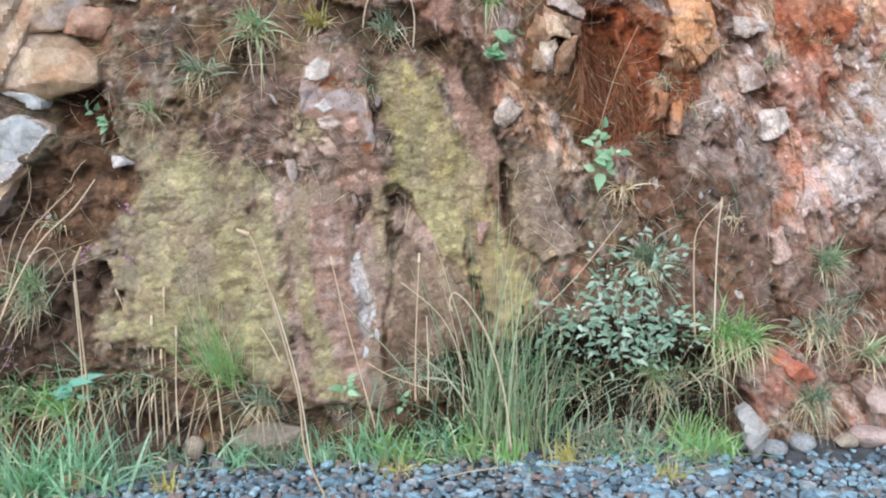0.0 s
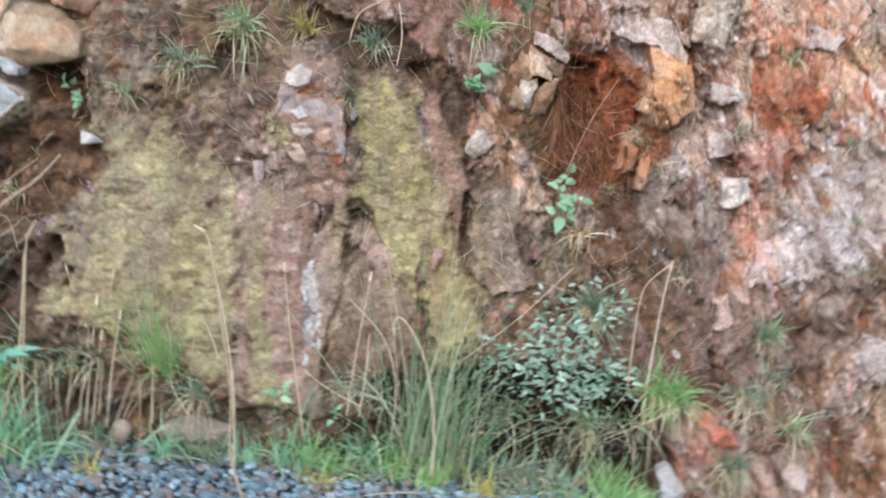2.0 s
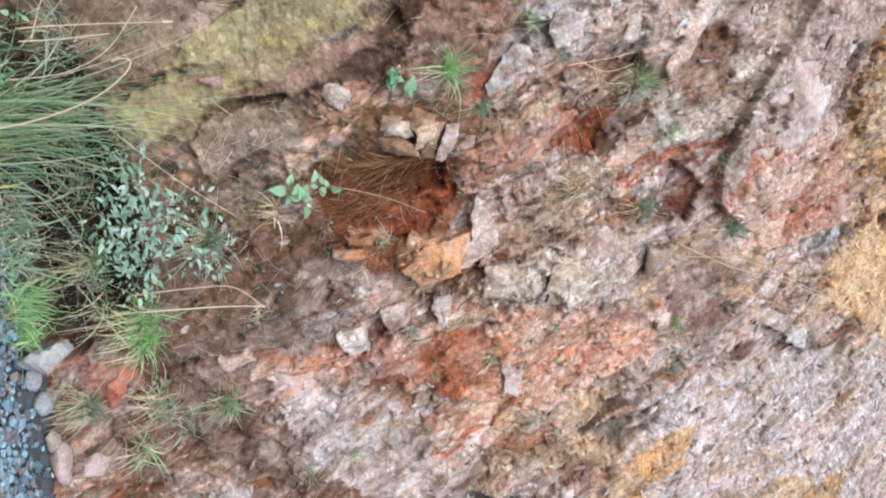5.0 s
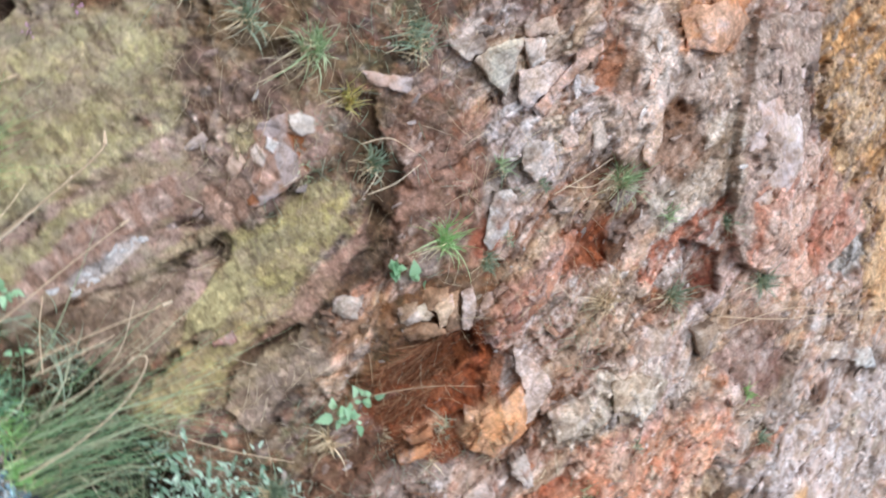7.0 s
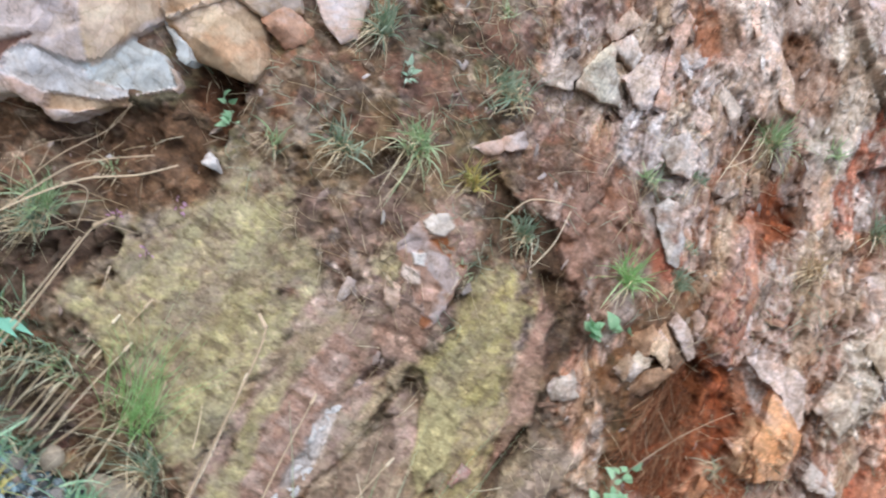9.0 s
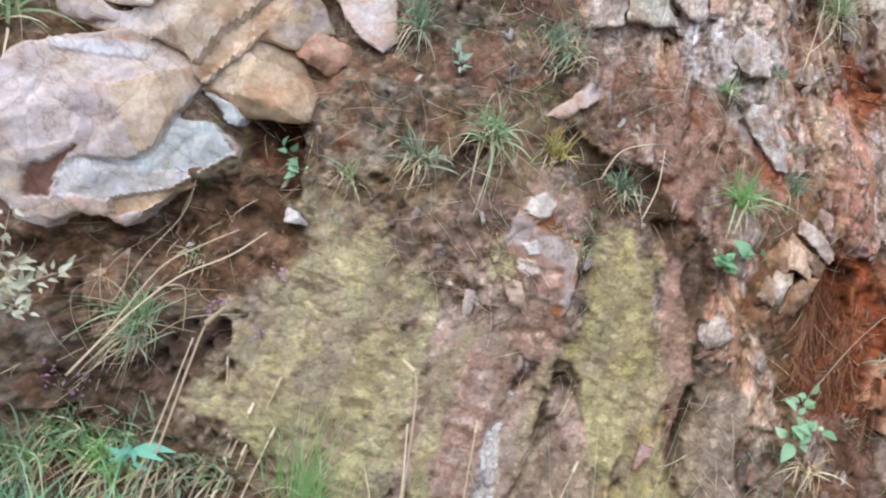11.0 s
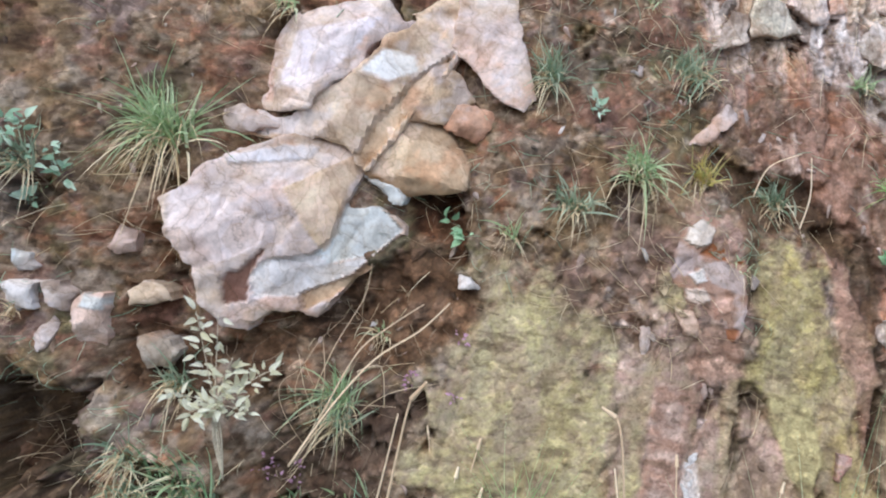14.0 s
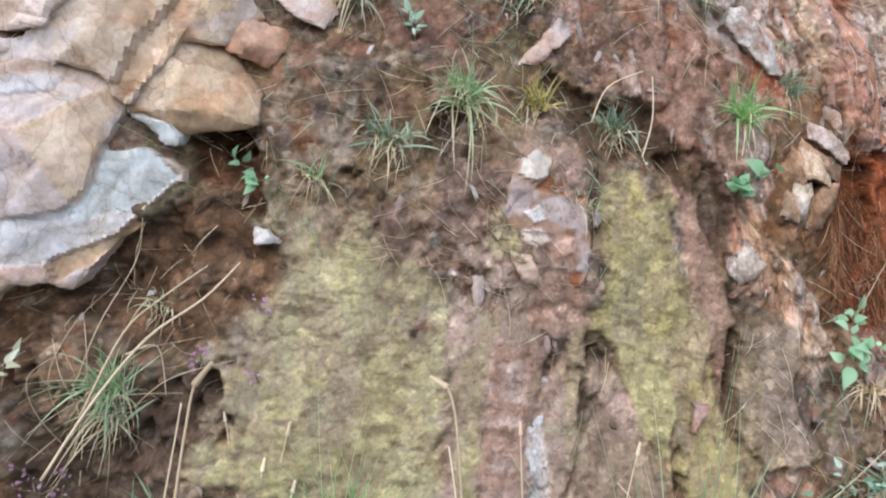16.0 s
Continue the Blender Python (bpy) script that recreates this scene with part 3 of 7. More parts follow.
    k.lay([(0.751, 3.332), (0.804, 3.658), (1.338, 3.414), (1.110, 3.089)], SALMON, 0.4, 0, 0.4, 0)
    k.lay([(0.765, 3.650), (1.046, 4.158), (1.426, 3.970), (1.452, 3.415), (1.152, 3.415)], SALMON, 0.5, 0, 0.4, 0.02)
    k.lay([(1.183, 3.674), (1.178, 4.107), (1.474, 3.913), (1.400, 3.520)], [(140, 66, 44), (176, 92, 64), (190, 110, 80)], 0.5, 0, 0.4, 0.02)
    k.lay([(-0.160, 4.357), (0.280, 6.138), (2.813, 5.144), (1.927, 3.975), (1.420, 4.106), (0.831, 4.110), (0.293, 4.116)], GOLD, 0.7, 0, 0.4, 0.03)
    k.lay([(0.312, 3.892), (0.362, 4.210), (0.798, 4.120), (0.748, 3.845)], DARK, 0.5, 0, 0.4, 0.08)
    k.lay([(0.807, 2.795), (0.974, 3.003), (1.161, 2.908), (1.028, 2.742)], [(84, 40, 26), (110, 58, 40)], 0.1, 0, 0.4, 0.12, 0.03)
    k.lay([(1.262, 2.930), (1.588, 3.326), (1.849, 3.146), (1.616, 2.813)], REDSOIL, 0.5, 0, 0.6, 0.02)
    k.lay([(1.660, 2.982), (2.403, 4.285), (2.923, 3.953), (2.047, 2.844)], GREYWHITE, 0.7, 0, 0.4, 0.0)
    k.lay([(1.224, 1.716), (1.138, 1.946), (1.296, 2.407), (1.425, 2.340), (1.339, 1.978), (1.336, 1.785)], CREAM, 0.4, 0, 0.4, -0.06)
    k.lay([(1.401, 1.824), (1.481, 2.324), (1.735, 2.648), (1.965, 2.553), (1.795, 2.137), (1.683, 1.817)], SALMON, 0.7, 0, 0.4, -0.02)
    k.lay([(1.457, 1.517), (1.475, 1.728), (1.659, 1.980), (1.767, 1.792), (1.787, 1.574), (1.663, 1.438)], [(166, 78, 38), (206, 112, 62), (220, 150, 100)], 0.45, 0, 0.4, 0)
    k.lay([(1.482, 1.273), (1.543, 1.447), (1.729, 1.389), (1.712, 1.254)], [(160, 84, 58), (190, 110, 84)], 0.5, 0, 0.4, 0)
    k.lay([(1.396, 0.784), (1.535, 1.043), (1.739, 1.082), (1.686, 0.890), (1.518, 0.743)], PALEPINK, 0.7, 0, 0.3, -0.03)
    k.lay([(1.899, 1.308), (2.233, 1.747), (2.386, 1.574), (1.991, 0.841), (1.737, 0.669)], GREYWHITE, 0.7, 0, 0.4, 0)
    k.lay([(2.413, 1.566), (2.610, 1.934), (2.898, 1.778), (2.686, 1.481)], CREAM, 0.4, 0, 0.4, -0.03)
    k.lay([(2.076, 2.266), (2.165, 2.898), (2.786, 3.448), (3.145, 3.140), (2.783, 2.522), (2.383, 2.251)], GOLD, 0.6, 0, 0.4, 0)
    k.lay([(2.683, 2.936), (2.890, 3.419), (3.201, 3.387), (2.971, 2.900)], GREYWHITE, 0.6, 0, 0.4, 0)
    k.lay([(2.983, 2.589), (3.298, 3.694), (4.527, 5.261), (5.768, 4.584), (3.621, 2.261)], [(150, 104, 60), (194, 142, 80), (206, 170, 120), (118, 88, 60), (204, 184, 152), (190, 130, 66)], 0.65, 0, 0.4, 0)
    k.lay([(2.365, 1.643), (2.537, 1.956), (2.796, 2.280), (2.743, 2.000), (2.500, 1.698)], [(48, 44, 38), (78, 74, 66), (110, 102, 90)], 0.3, 0, 0.4, 0.06, 0.035)
    k.lay([(2.195, 2.232), (2.120, 2.398), (2.086, 2.673), (2.155, 2.695), (2.202, 2.413), (2.267, 2.265)], DARK, 0.2, 0, 0.4, 0.05, 0.012)
    k.lay([(1.290, 0.205), (1.295, 0.316), (1.445, 0.286), (1.438, 0.174)], [(160, 78, 52), (190, 104, 74)], 0.5, 0, 0.4, 0)
    # foot behind bush and reeds: set back, the shade there painted in
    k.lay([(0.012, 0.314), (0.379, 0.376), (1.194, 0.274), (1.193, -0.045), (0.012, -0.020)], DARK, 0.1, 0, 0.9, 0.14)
    k.lay([(-1.564, 0.440), (-1.065, 0.465), (-0.457, 0.188), (0.075, 0.193), (0.461, 0.173), (0.456, -0.084), (-1.559, 0.097)], SOIL, 0.1, 0, 0.9, 0.04)
    k.lay([(-2.057, 0.395), (-0.953, 0.286), (-0.457, 0.138), (-0.453, -0.160), (-2.057, 0.053)], SOIL, 0.1, 0, 0.9, 0.1)
    # hollow at the left foot, set deep, shadow added through its dark colour
    k.lay([(-2.293, 0.519), (-2.052, 0.557), (-1.977, 0.371), (-2.224, 0.266)], DARK, 0.1, 0, 0.9, 0.3)
    # strip under the broad boulder's edge, its shade laid on as dark colour
    k.lay([(-1.589, 0.864), (-1.368, 1.109), (-1.285, 1.003), (-1.450, 0.825)], DARK, 0.1, 0, 0.9, 0.06)
    # mossy brown earth round the tan rock
    k.lay([(0.355, 1.762), (0.458, 1.804), (0.599, 1.528), (0.674, 1.202), (0.560, 1.066), (0.478, 1.136), (0.412, 1.227), (0.304, 1.312)], [(66, 46, 30), (96, 66, 40), (122, 82, 48), (84, 66, 42), (112, 76, 44)], 0.25, 0, 0.9, 0.04, 0.05)
    # red stain by the white blocks
    k.lay([(0.151, 1.869), (0.281, 1.928), (0.302, 1.778), (0.191, 1.770)], [(160, 80, 50), (190, 104, 70)], 0.3, 0, 0.5)

    # patches of other earth within the soil: rusty, mauve, mossy, ashen
    for seed, earth, amount in ((161, (150, 92, 60), 0.5), (171, (126, 102, 100), 0.7), (181, (98, 96, 58), 0.65), (191, (168, 148, 128), 0.6), (201, (52, 38, 28), 0.7), (211, (146, 94, 74), 0.5), (231, (140, 112, 70), 0.6)):
        m = (step(0.18, 0.5, fbm(x, z, 0.14, 5, seed, 0.7)) * amount * (1 - 0.8 * k.own))[..., None]
        k.colour = k.colour * (1 - m) + lin(*earth) * (0.8 + 0.4 * k.mid[0][..., None]) * m
    # the yellow and the mauve beds stain one another
    bed_rock = np.clip(k.layered * 1.6, 0, 1)
    for seed, tint, amount in ((301, (176, 158, 82), 0.6), (311, (158, 122, 102), 0.6), (321, (132, 104, 78), 0.5), (331, (146, 134, 112), 0.5), (341, (184, 150, 108), 0.45)):
        m = (step(0.1, 0.5, fbm(x * 1.5, z * 0.7, 0.16, 5, seed, 0.68)) * 0.62 * amount * bed_rock)[..., None]
        k.colour = k.colour * (1 - m) + lin(*tint) * m
    k.colour = k.colour * (1 + 0.07 * bed_rock[..., None] * np.array((1.0, 1.0, 0.6)))
    # stains that follow the bedding of the broken rock
    far = step(0.7, 2.4, x)
    for seed, stain, amount in ((241, (190, 100, 50), 0.55), (251, (210, 142, 94), 0.5), (261, (200, 190, 190), 0.5), (271, (84, 50, 28), 0.8), (281, (190, 126, 100), 0.35), (291, (212, 176, 120), 0.5)):
        run = 0.0
        for w, a in ((1 - far, radians(111)), (far, radians(80))):
            run = run + w * fbm((k.wx * math.cos(a) + k.wz * math.sin(a)) * 0.3, -k.wx * math.sin(a) + k.wz * math.cos(a), 0.16, 5, seed, 0.62)
        m = (step(0.15, 0.5, run) * amount * step(0.3, 0.7, k.broken))[..., None]
        k.colour = k.colour * (1 - m) + lin(*stain) * (0.75 + 0.5 * k.mid[0][..., None]) * m
    # single faces, pockets and stains of the broken rock
    k.lay([(1.020, 1.859), (0.928, 2.135), (0.973, 2.314), (1.032, 2.190), (1.068, 1.982)], [(150, 106, 70), (184, 142, 104), (196, 160, 126)], 0.5, 0, 0.3, -0.02, 0.055)
    k.lay([(1.275, 1.714), (1.205, 1.831), (1.134, 2.007), (1.139, 2.246), (1.192, 2.434), (1.343, 2.397), (1.406, 2.141), (1.299, 1.996)], CREAM + WHITEPINK, 0.6, 0, 0.3, -0.04, 0.055)
    k.lay([(1.529, 1.529), (1.662, 1.912), (1.537, 2.102), (1.543, 2.357), (1.785, 2.699), (1.941, 2.734), (1.985, 2.407), (2.016, 2.073), (1.930, 1.863), (1.782, 1.559)], [(190, 104, 60), (222, 146, 96), (230, 176, 136), (214, 130, 84), (232, 190, 160), (220, 160, 120)], 0.7, 0, 0.3, -0.03, 0.055)
    k.lay([(1.525, 1.516), (1.559, 1.662), (1.712, 1.705), (1.827, 1.639), (1.762, 1.506)], [(150, 72, 28), (190, 98, 44), (206, 122, 64)], 0.4, 0, 0.5, 0.0, 0.055)
    k.lay([(1.411, 1.256), (1.483, 1.480), (1.708, 1.484), (1.673, 1.303)], [(150, 90, 66), (186, 124, 96), (206, 160, 140)], 0.6, 0, 0.4, 0.0, 0.055)
    k.lay([(1.516, 0.881), (1.578, 1.113), (1.831, 1.134), (1.887, 0.979), (1.747, 0.828)], LILAC, 0.7, 0, 0.3, -0.02, 0.055)
    k.lay([(1.473, 2.703), (1.543, 3.125), (1.874, 3.219), (1.843, 2.850)], [(92, 62, 50), (136, 96, 80), (170, 132, 116), (190, 164, 150)], 0.4, 0, 0.6, 0.03, 0.055)
    k.lay([(1.261, 2.959), (1.017, 3.260), (0.753, 3.608), (0.748, 3.925), (1.001, 3.922), (1.271, 3.672), (1.539, 3.558), (1.410, 3.160)], [(196, 122, 92), (222, 168, 138), (226, 186, 164), (206, 130, 96), (224, 150, 112)], 0.6, 0, 0.3, -0.02, 0.055)
    k.lay([(1.487, 3.577), (1.221, 3.761), (1.067, 4.191), (1.447, 4.266), (1.572, 3.957)], [(150, 84, 60), (190, 118, 90), (210, 156, 130), (180, 104, 70)], 0.6, 0, 0.3, 0.0, 0.055)
    k.lay([(1.785, 4.038), (1.568, 4.519), (2.167, 5.026), (2.753, 4.991), (2.196, 4.205)], [(196, 134, 66), (222, 170, 98), (226, 184, 124)], 0.35, 0, 0.3, -0.02, 0.055)
    k.lay([(1.511, 3.771), (1.496, 4.162), (1.683, 4.164), (1.662, 3.863)], [(60, 52, 46), (130, 124, 116), (190, 186, 182)], 0.7, 0, 0.4, 0.05, 0.027)
    k.lay([(2.101, 2.769), (2.186, 3.315), (2.671, 4.726), (5.445, 6.669), (2.948, 2.742), (2.518, 2.490)], LILAC + CREAM, 0.75, 0, 0.3, -0.0, 0.06)
    k.lay([(2.228, 2.326), (2.211, 2.767), (2.190, 2.887), (2.339, 2.725), (2.430, 2.458)], [(90, 80, 70), (130, 118, 104)], 0.5, 0, 0.4, 0.05, 0.032)
    k.lay([(1.691, 1.149), (1.791, 1.503), (2.019, 1.766), (2.236, 1.749), (2.010, 1.216)], LILAC + SALMON, 0.8, 0, 0.3, 0.0, 0.055)
    k.lay([(0.153, 4.101), (0.143, 4.273), (0.121, 5.163), (1.515, 5.124), (1.176, 4.103), (0.624, 4.060)], GOLD, 0.65, 0, 0.4, 0.03, 0.055)
    k.lay([(0.308, 2.949), (0.272, 3.375), (0.625, 3.286), (0.870, 3.097), (0.750, 2.692), (0.508, 2.717)], [(120, 94, 66), (180, 156, 130), (200, 184, 164), (166, 140, 112)], 0.7, 0, 0.4, 0.0, 0.055)
    k.lay([(0.085, 2.923), (0.141, 3.131), (0.420, 3.126), (0.519, 2.865), (0.378, 2.769)], [(80, 54, 36), (120, 84, 58), (160, 120, 92), (186, 150, 124)], 0.5, 0, 0.8, 0.03, 0.055)
    k.lay([(-0.375, 2.887), (-0.382, 3.027), (-0.186, 3.118), (0.047, 2.974), (0.284, 2.698), (0.206, 2.659), (-0.078, 2.877)], WHITEPINK, 0.6, 0, 0.3, -0.02, 0.055)
    k.lay([(-0.602, 1.970), (-0.402, 2.516), (-0.051, 2.594), (0.180, 2.601), (0.209, 2.294), (0.128, 2.070), (-0.134, 2.028), (-0.225, 2.179), (-0.447, 2.004)], LILAC + CREAM, 0.75, 0, 0.3, -0.02, 0.055)
    k.lay([(-0.415, 2.771), (-0.210, 2.824), (-0.088, 2.709), (-0.134, 2.595), (-0.263, 2.679)], [(120, 70, 42), (160, 104, 70), (190, 146, 116)], 0.6, 0, 0.6, 0.02, 0.032)
    k.lay([(-0.297, 1.608), (-0.216, 1.901), (-0.024, 1.980), (0.210, 1.849), (0.173, 1.621), (0.033, 1.505)], [(84, 56, 40), (136, 90, 64), (170, 122, 98), (112, 76, 56), (190, 156, 138), (150, 92, 62)], 0.5, 0, 0.8, 0.0, 0.055)
    # hollow under the ledge, its dark tone includes the overhang's shade
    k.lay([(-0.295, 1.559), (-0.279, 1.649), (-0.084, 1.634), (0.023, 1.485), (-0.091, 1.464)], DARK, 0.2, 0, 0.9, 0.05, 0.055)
    k.lay([(0.613, 1.756), (0.501, 1.863), (0.448, 2.192), (0.478, 2.477), (0.538, 2.418), (0.612, 2.058), (0.704, 1.833)], [(150, 92, 70), (190, 130, 104), (204, 160, 140)], 0.6, 0.0, 0.3, -0.03, 0.032)
    k.lay([(0.400, 2.212), (0.491, 2.472), (0.663, 2.364), (0.619, 2.150)], [(96, 46, 22), (144, 76, 38), (166, 96, 56)], 0.4, 0, 0.6, 0.05, 0.055)
    k.lay([(0.762, 2.427), (0.705, 2.789), (0.673, 3.177), (0.982, 3.050), (1.024, 2.653)], LILAC + SALMON, 0.75, 0, 0.3, 0.0, 0.055)
    k.lay([(0.597, 1.678), (0.783, 1.681), (0.946, 1.538), (0.957, 1.373), (0.852, 1.281), (0.818, 1.124), (0.675, 1.103), (0.588, 1.260), (0.610, 1.465)], ORANGESOIL, 0.15, 0, 0.9, 0.07, 0.055)
    # depth of the orange hollow: brown earth darkened for the overhang's shade
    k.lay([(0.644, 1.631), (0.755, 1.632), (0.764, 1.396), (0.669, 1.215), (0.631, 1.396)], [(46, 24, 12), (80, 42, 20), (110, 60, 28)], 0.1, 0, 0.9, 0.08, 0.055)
    k.lay([(1.526, 1.792), (1.802, 1.796), (1.750, 1.518), (1.491, 1.481)], [(120, 66, 38), (166, 98, 60), (196, 132, 96), (146, 80, 46)], 0.5, 0, 0.6, 0.02, 0.055)
    k.lay([(0.856, 1.327), (0.916, 1.327), (0.905, 1.179), (0.845, 1.180)], [(190, 116, 64), (206, 150, 104)], 0.3, 0, 0.3, -0.04, 0.024)
    k.lay([(0.951, 1.586), (1.046, 1.661), (1.149, 1.564), (1.159, 1.420), (1.069, 1.385), (0.959, 1.397)], [(196, 124, 62), (220, 160, 96), (214, 170, 126)], 0.45, 0, 0.3, -0.07, 0.032)
    # dark moist soil below the broad boulder, with the boulder's shade mixed in
    k.lay([(-1.725, 0.762), (-1.576, 0.851), (-1.435, 1.008), (-1.339, 1.140), (-1.198, 1.113), (-1.084, 1.076), (-1.066, 0.976), (-1.170, 0.846), (-1.337, 0.735), (-1.522, 0.655), (-1.665, 0.650)], [(62, 44, 30), (92, 66, 44), (118, 86, 60), (78, 56, 40), (140, 112, 84), (130, 84, 56)], 0.2, 0, 0.9, 0.02, 0.06)
    k.lay([(-1.535, 0.524), (-1.313, 0.708), (-1.186, 0.707), (-1.170, 0.482), (-1.273, 0.330), (-1.498, 0.374)], [(56, 42, 32), (84, 62, 48), (112, 88, 70), (70, 52, 40)], 0.15, 0, 0.9, 0.03, 0.07)
    k.lay([(-2.015, 0.761), (-1.860, 0.773), (-1.757, 0.753), (-1.735, 0.569), (-1.953, 0.577)], [(60, 42, 28), (90, 64, 44), (124, 96, 70)], 0.2, 0, 0.9, 0.03, 0.06)
    k.lay([(-1.401, 1.314), (-1.266, 1.305), (-1.146, 1.253), (-1.137, 1.131), (-1.280, 1.158), (-1.356, 1.187)], [(60, 38, 24), (96, 62, 40), (120, 82, 56)], 0.15, 0, 0.9, 0.05, 0.055)
    k.lay([(1.735, 0.978), (1.897, 1.308), (2.191, 1.633), (2.357, 1.583), (2.099, 1.076), (1.861, 0.884)], LILAC, 0.6, 0, 0.3, -0.02, 0.05)
    k.lay([(2.568, 1.455), (2.412, 1.566), (2.598, 1.868), (2.812, 1.855), (2.824, 1.632), (2.694, 1.447)], CREAM + WHITEPINK, 0.35, 0, 0.3, -0.06, 0.03)
    k.lay([(2.338, 1.604), (2.531, 1.957), (2.721, 2.340), (2.801, 2.278), (2.597, 1.903), (2.468, 1.676)], [(60, 54, 46), (96, 88, 76), (150, 140, 122)], 0.7, 0, 0.4, 0.02, 0.03)
    k.lay([(2.548, 2.507), (2.463, 2.777), (2.485, 2.988), (2.735, 2.899), (2.774, 2.648)], [(190, 124, 50), (222, 164, 84), (214, 150, 74)], 0.5, 0, 0.3, -0.03, 0.04)
    k.lay([(3.346, 2.475), (3.319, 2.891), (3.296, 3.693), (3.719, 4.509), (4.814, 4.098), (3.818, 2.729)], GOLD, 0.6, 0, 0.3, 0.0, 0.05)
    k.lay([(3.322, 2.591), (3.335, 2.886), (3.556, 3.170), (3.557, 2.768)], [(84, 54, 30), (130, 90, 50), (166, 120, 70)], 0.3, 0, 0.6, 0.05, 0.025)
    k.lay([(3.050, 2.741), (2.911, 2.872), (3.001, 3.283), (3.202, 3.332), (3.226, 2.872)], LILAC, 0.6, 0, 0.3, -0.02, 0.03)
    k.lay([(1.973, 2.511), (2.152, 2.817), (2.109, 3.127), (2.408, 3.239), (2.493, 2.942), (2.300, 2.576)], LILAC + CREAM, 0.7, 0, 0.3, 0.0, 0.05)
    k.lay([(2.030, 0.521), (1.872, 0.599), (1.941, 0.715), (2.121, 0.669)], LILAC[2:], 0.3, 0, 0.3, -0.03, 0.02)
    # near-black earth colour standing for the shade under the bush
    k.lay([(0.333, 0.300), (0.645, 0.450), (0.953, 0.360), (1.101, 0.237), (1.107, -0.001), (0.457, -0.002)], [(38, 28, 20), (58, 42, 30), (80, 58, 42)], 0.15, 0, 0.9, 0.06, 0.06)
    k.lay([(1.218, 0.315), (1.394, 0.293), (1.449, 0.173), (1.330, 0.075), (1.224, 0.115)], [(140, 90, 68), (186, 124, 98), (204, 152, 126)], 0.5, 0, 0.6, -0.01, 0.04)
    k.lay([(1.498, 0.434), (1.751, 0.515), (1.778, 0.192), (1.514, 0.172)], [(110, 76, 58), (160, 118, 96), (190, 152, 132)], 0.7, 0, 0.6, 0.0, 0.05)
    k.lay([(-0.368, 0.672), (-0.303, 0.679), (-0.259, 0.527), (-0.242, 0.408), (-0.278, 0.400), (-0.320, 0.491), (-0.359, 0.592)], [(176, 150, 140), (214, 204, 202), (190, 170, 162), (222, 214, 212)], 0.5, 0.3, 0.3, -0.006, 0.02)
    k.lay([(-0.394, 1.119), (-0.268, 1.128), (-0.223, 0.970), (-0.307, 0.922), (-0.390, 0.955)], [(136, 98, 74), (168, 126, 100), (152, 108, 82)], 0.2, 0.4, 0.5, 0.0, 0.04)
    k.lay([(-0.500, 0.898), (-0.368, 0.893), (-0.344, 0.671), (-0.279, 0.410), (-0.256, 0.233), (-0.377, 0.241), (-0.462, 0.500)], [(176, 130, 108), (192, 150, 126), (166, 118, 92), (186, 142, 106)], 0.05, 0.9, 0.2, 0.0, 0.04)
    k.lay([(-0.138, 0.927), (0.013, 0.902), (0.099, 0.754), (0.099, 0.632), (-0.030, 0.718), (-0.116, 0.844)], [(160, 140, 78), (180, 162, 88), (168, 148, 82)], 0.05, 0.8, 0.3, -0.015, 0.02)
    k.lay([(-0.179, 0.724), (0.034, 0.654), (0.098, 0.470), (-0.009, 0.218), (-0.175, 0.247)], [(110, 84, 64), (150, 118, 92), (166, 136, 96), (130, 98, 76)], 0.2, 0.5, 0.6, 0.01, 0.06)
    # whitish and lilac pieces among the broken rock
    chunk = (np.maximum(step(0.74, 0.8, k.mid[0]), step(0.8, 0.86, k.big[0])) * step(-0.4, 0.2, k.tone2 + 0.5 * k.stripe) * 0.28 * step(0.4, 0.75, k.broken))[..., None]
    k.colour = k.colour * (1 - chunk) + (lin(208, 196, 194) * (0.85 + 0.3 * k.small[0][..., None])) * chunk
    # brown earth caught between the broken pieces
    gap = np.maximum(1 - step(0.03, 0.2, k.mid[5] + 0.12 * k.ragged), 0.8 * (1 - step(0.02, 0.12, k.big[5] + 0.08 * k.ragged)))
    gap = (gap * step(-0.5, 0.3, k.tone) * 0.42 * step(0.25, 0.6, k.broken))[..., None]
    k.colour = k.colour * (1 - gap) + lin(96, 64, 42) * gap
    # dark pits along the layers
    pits = (step(0.3, 0.55, fbm(x * 0.28, z, 0.03, 4, 221, 0.7)) * np.clip(k.layered, 0, 1) * 0.55)[..., None]
    k.colour = k.colour * (1 - pits) + lin(92, 70, 50) * pits
    # brown soil washed over everything, and dark root holes
    wash = step(0.25, 0.6, fbm(x, z, 0.16, 5, 130, 0.7)) * (0.32 - 0.1 * k.broken) * (1 - 0.5 * np.clip(k.layered, 0, 1))
    k.colour = k.colour * (1 - wash[..., None]) + k.mix(SOIL, 0.1) * wash[..., None]
    pale = step(0.35, 0.6, fbm(x, z, 0.05, 4, 140, 0.7)) * 0.4 * (1 - 0.95 * np.clip(k.layered, 0, 1)) * (1 - 0.6 * k.broken)
    k.colour = k.colour * (1 - pale[..., None]) + (k.colour * 1.25 + 0.05) * pale[..., None]
    holes = step(0.5, 0.8, fbm(x * 1.2, z * 0.8, 0.17, 5, 150, 0.6)) * (1 - np.clip(k.layered * 1.4, 0, 1)) * (1 - 0.6 * k.broken)
    k.lumpy = k.lumpy * (1 - 0.85 * np.clip(k.layered, 0, 1))
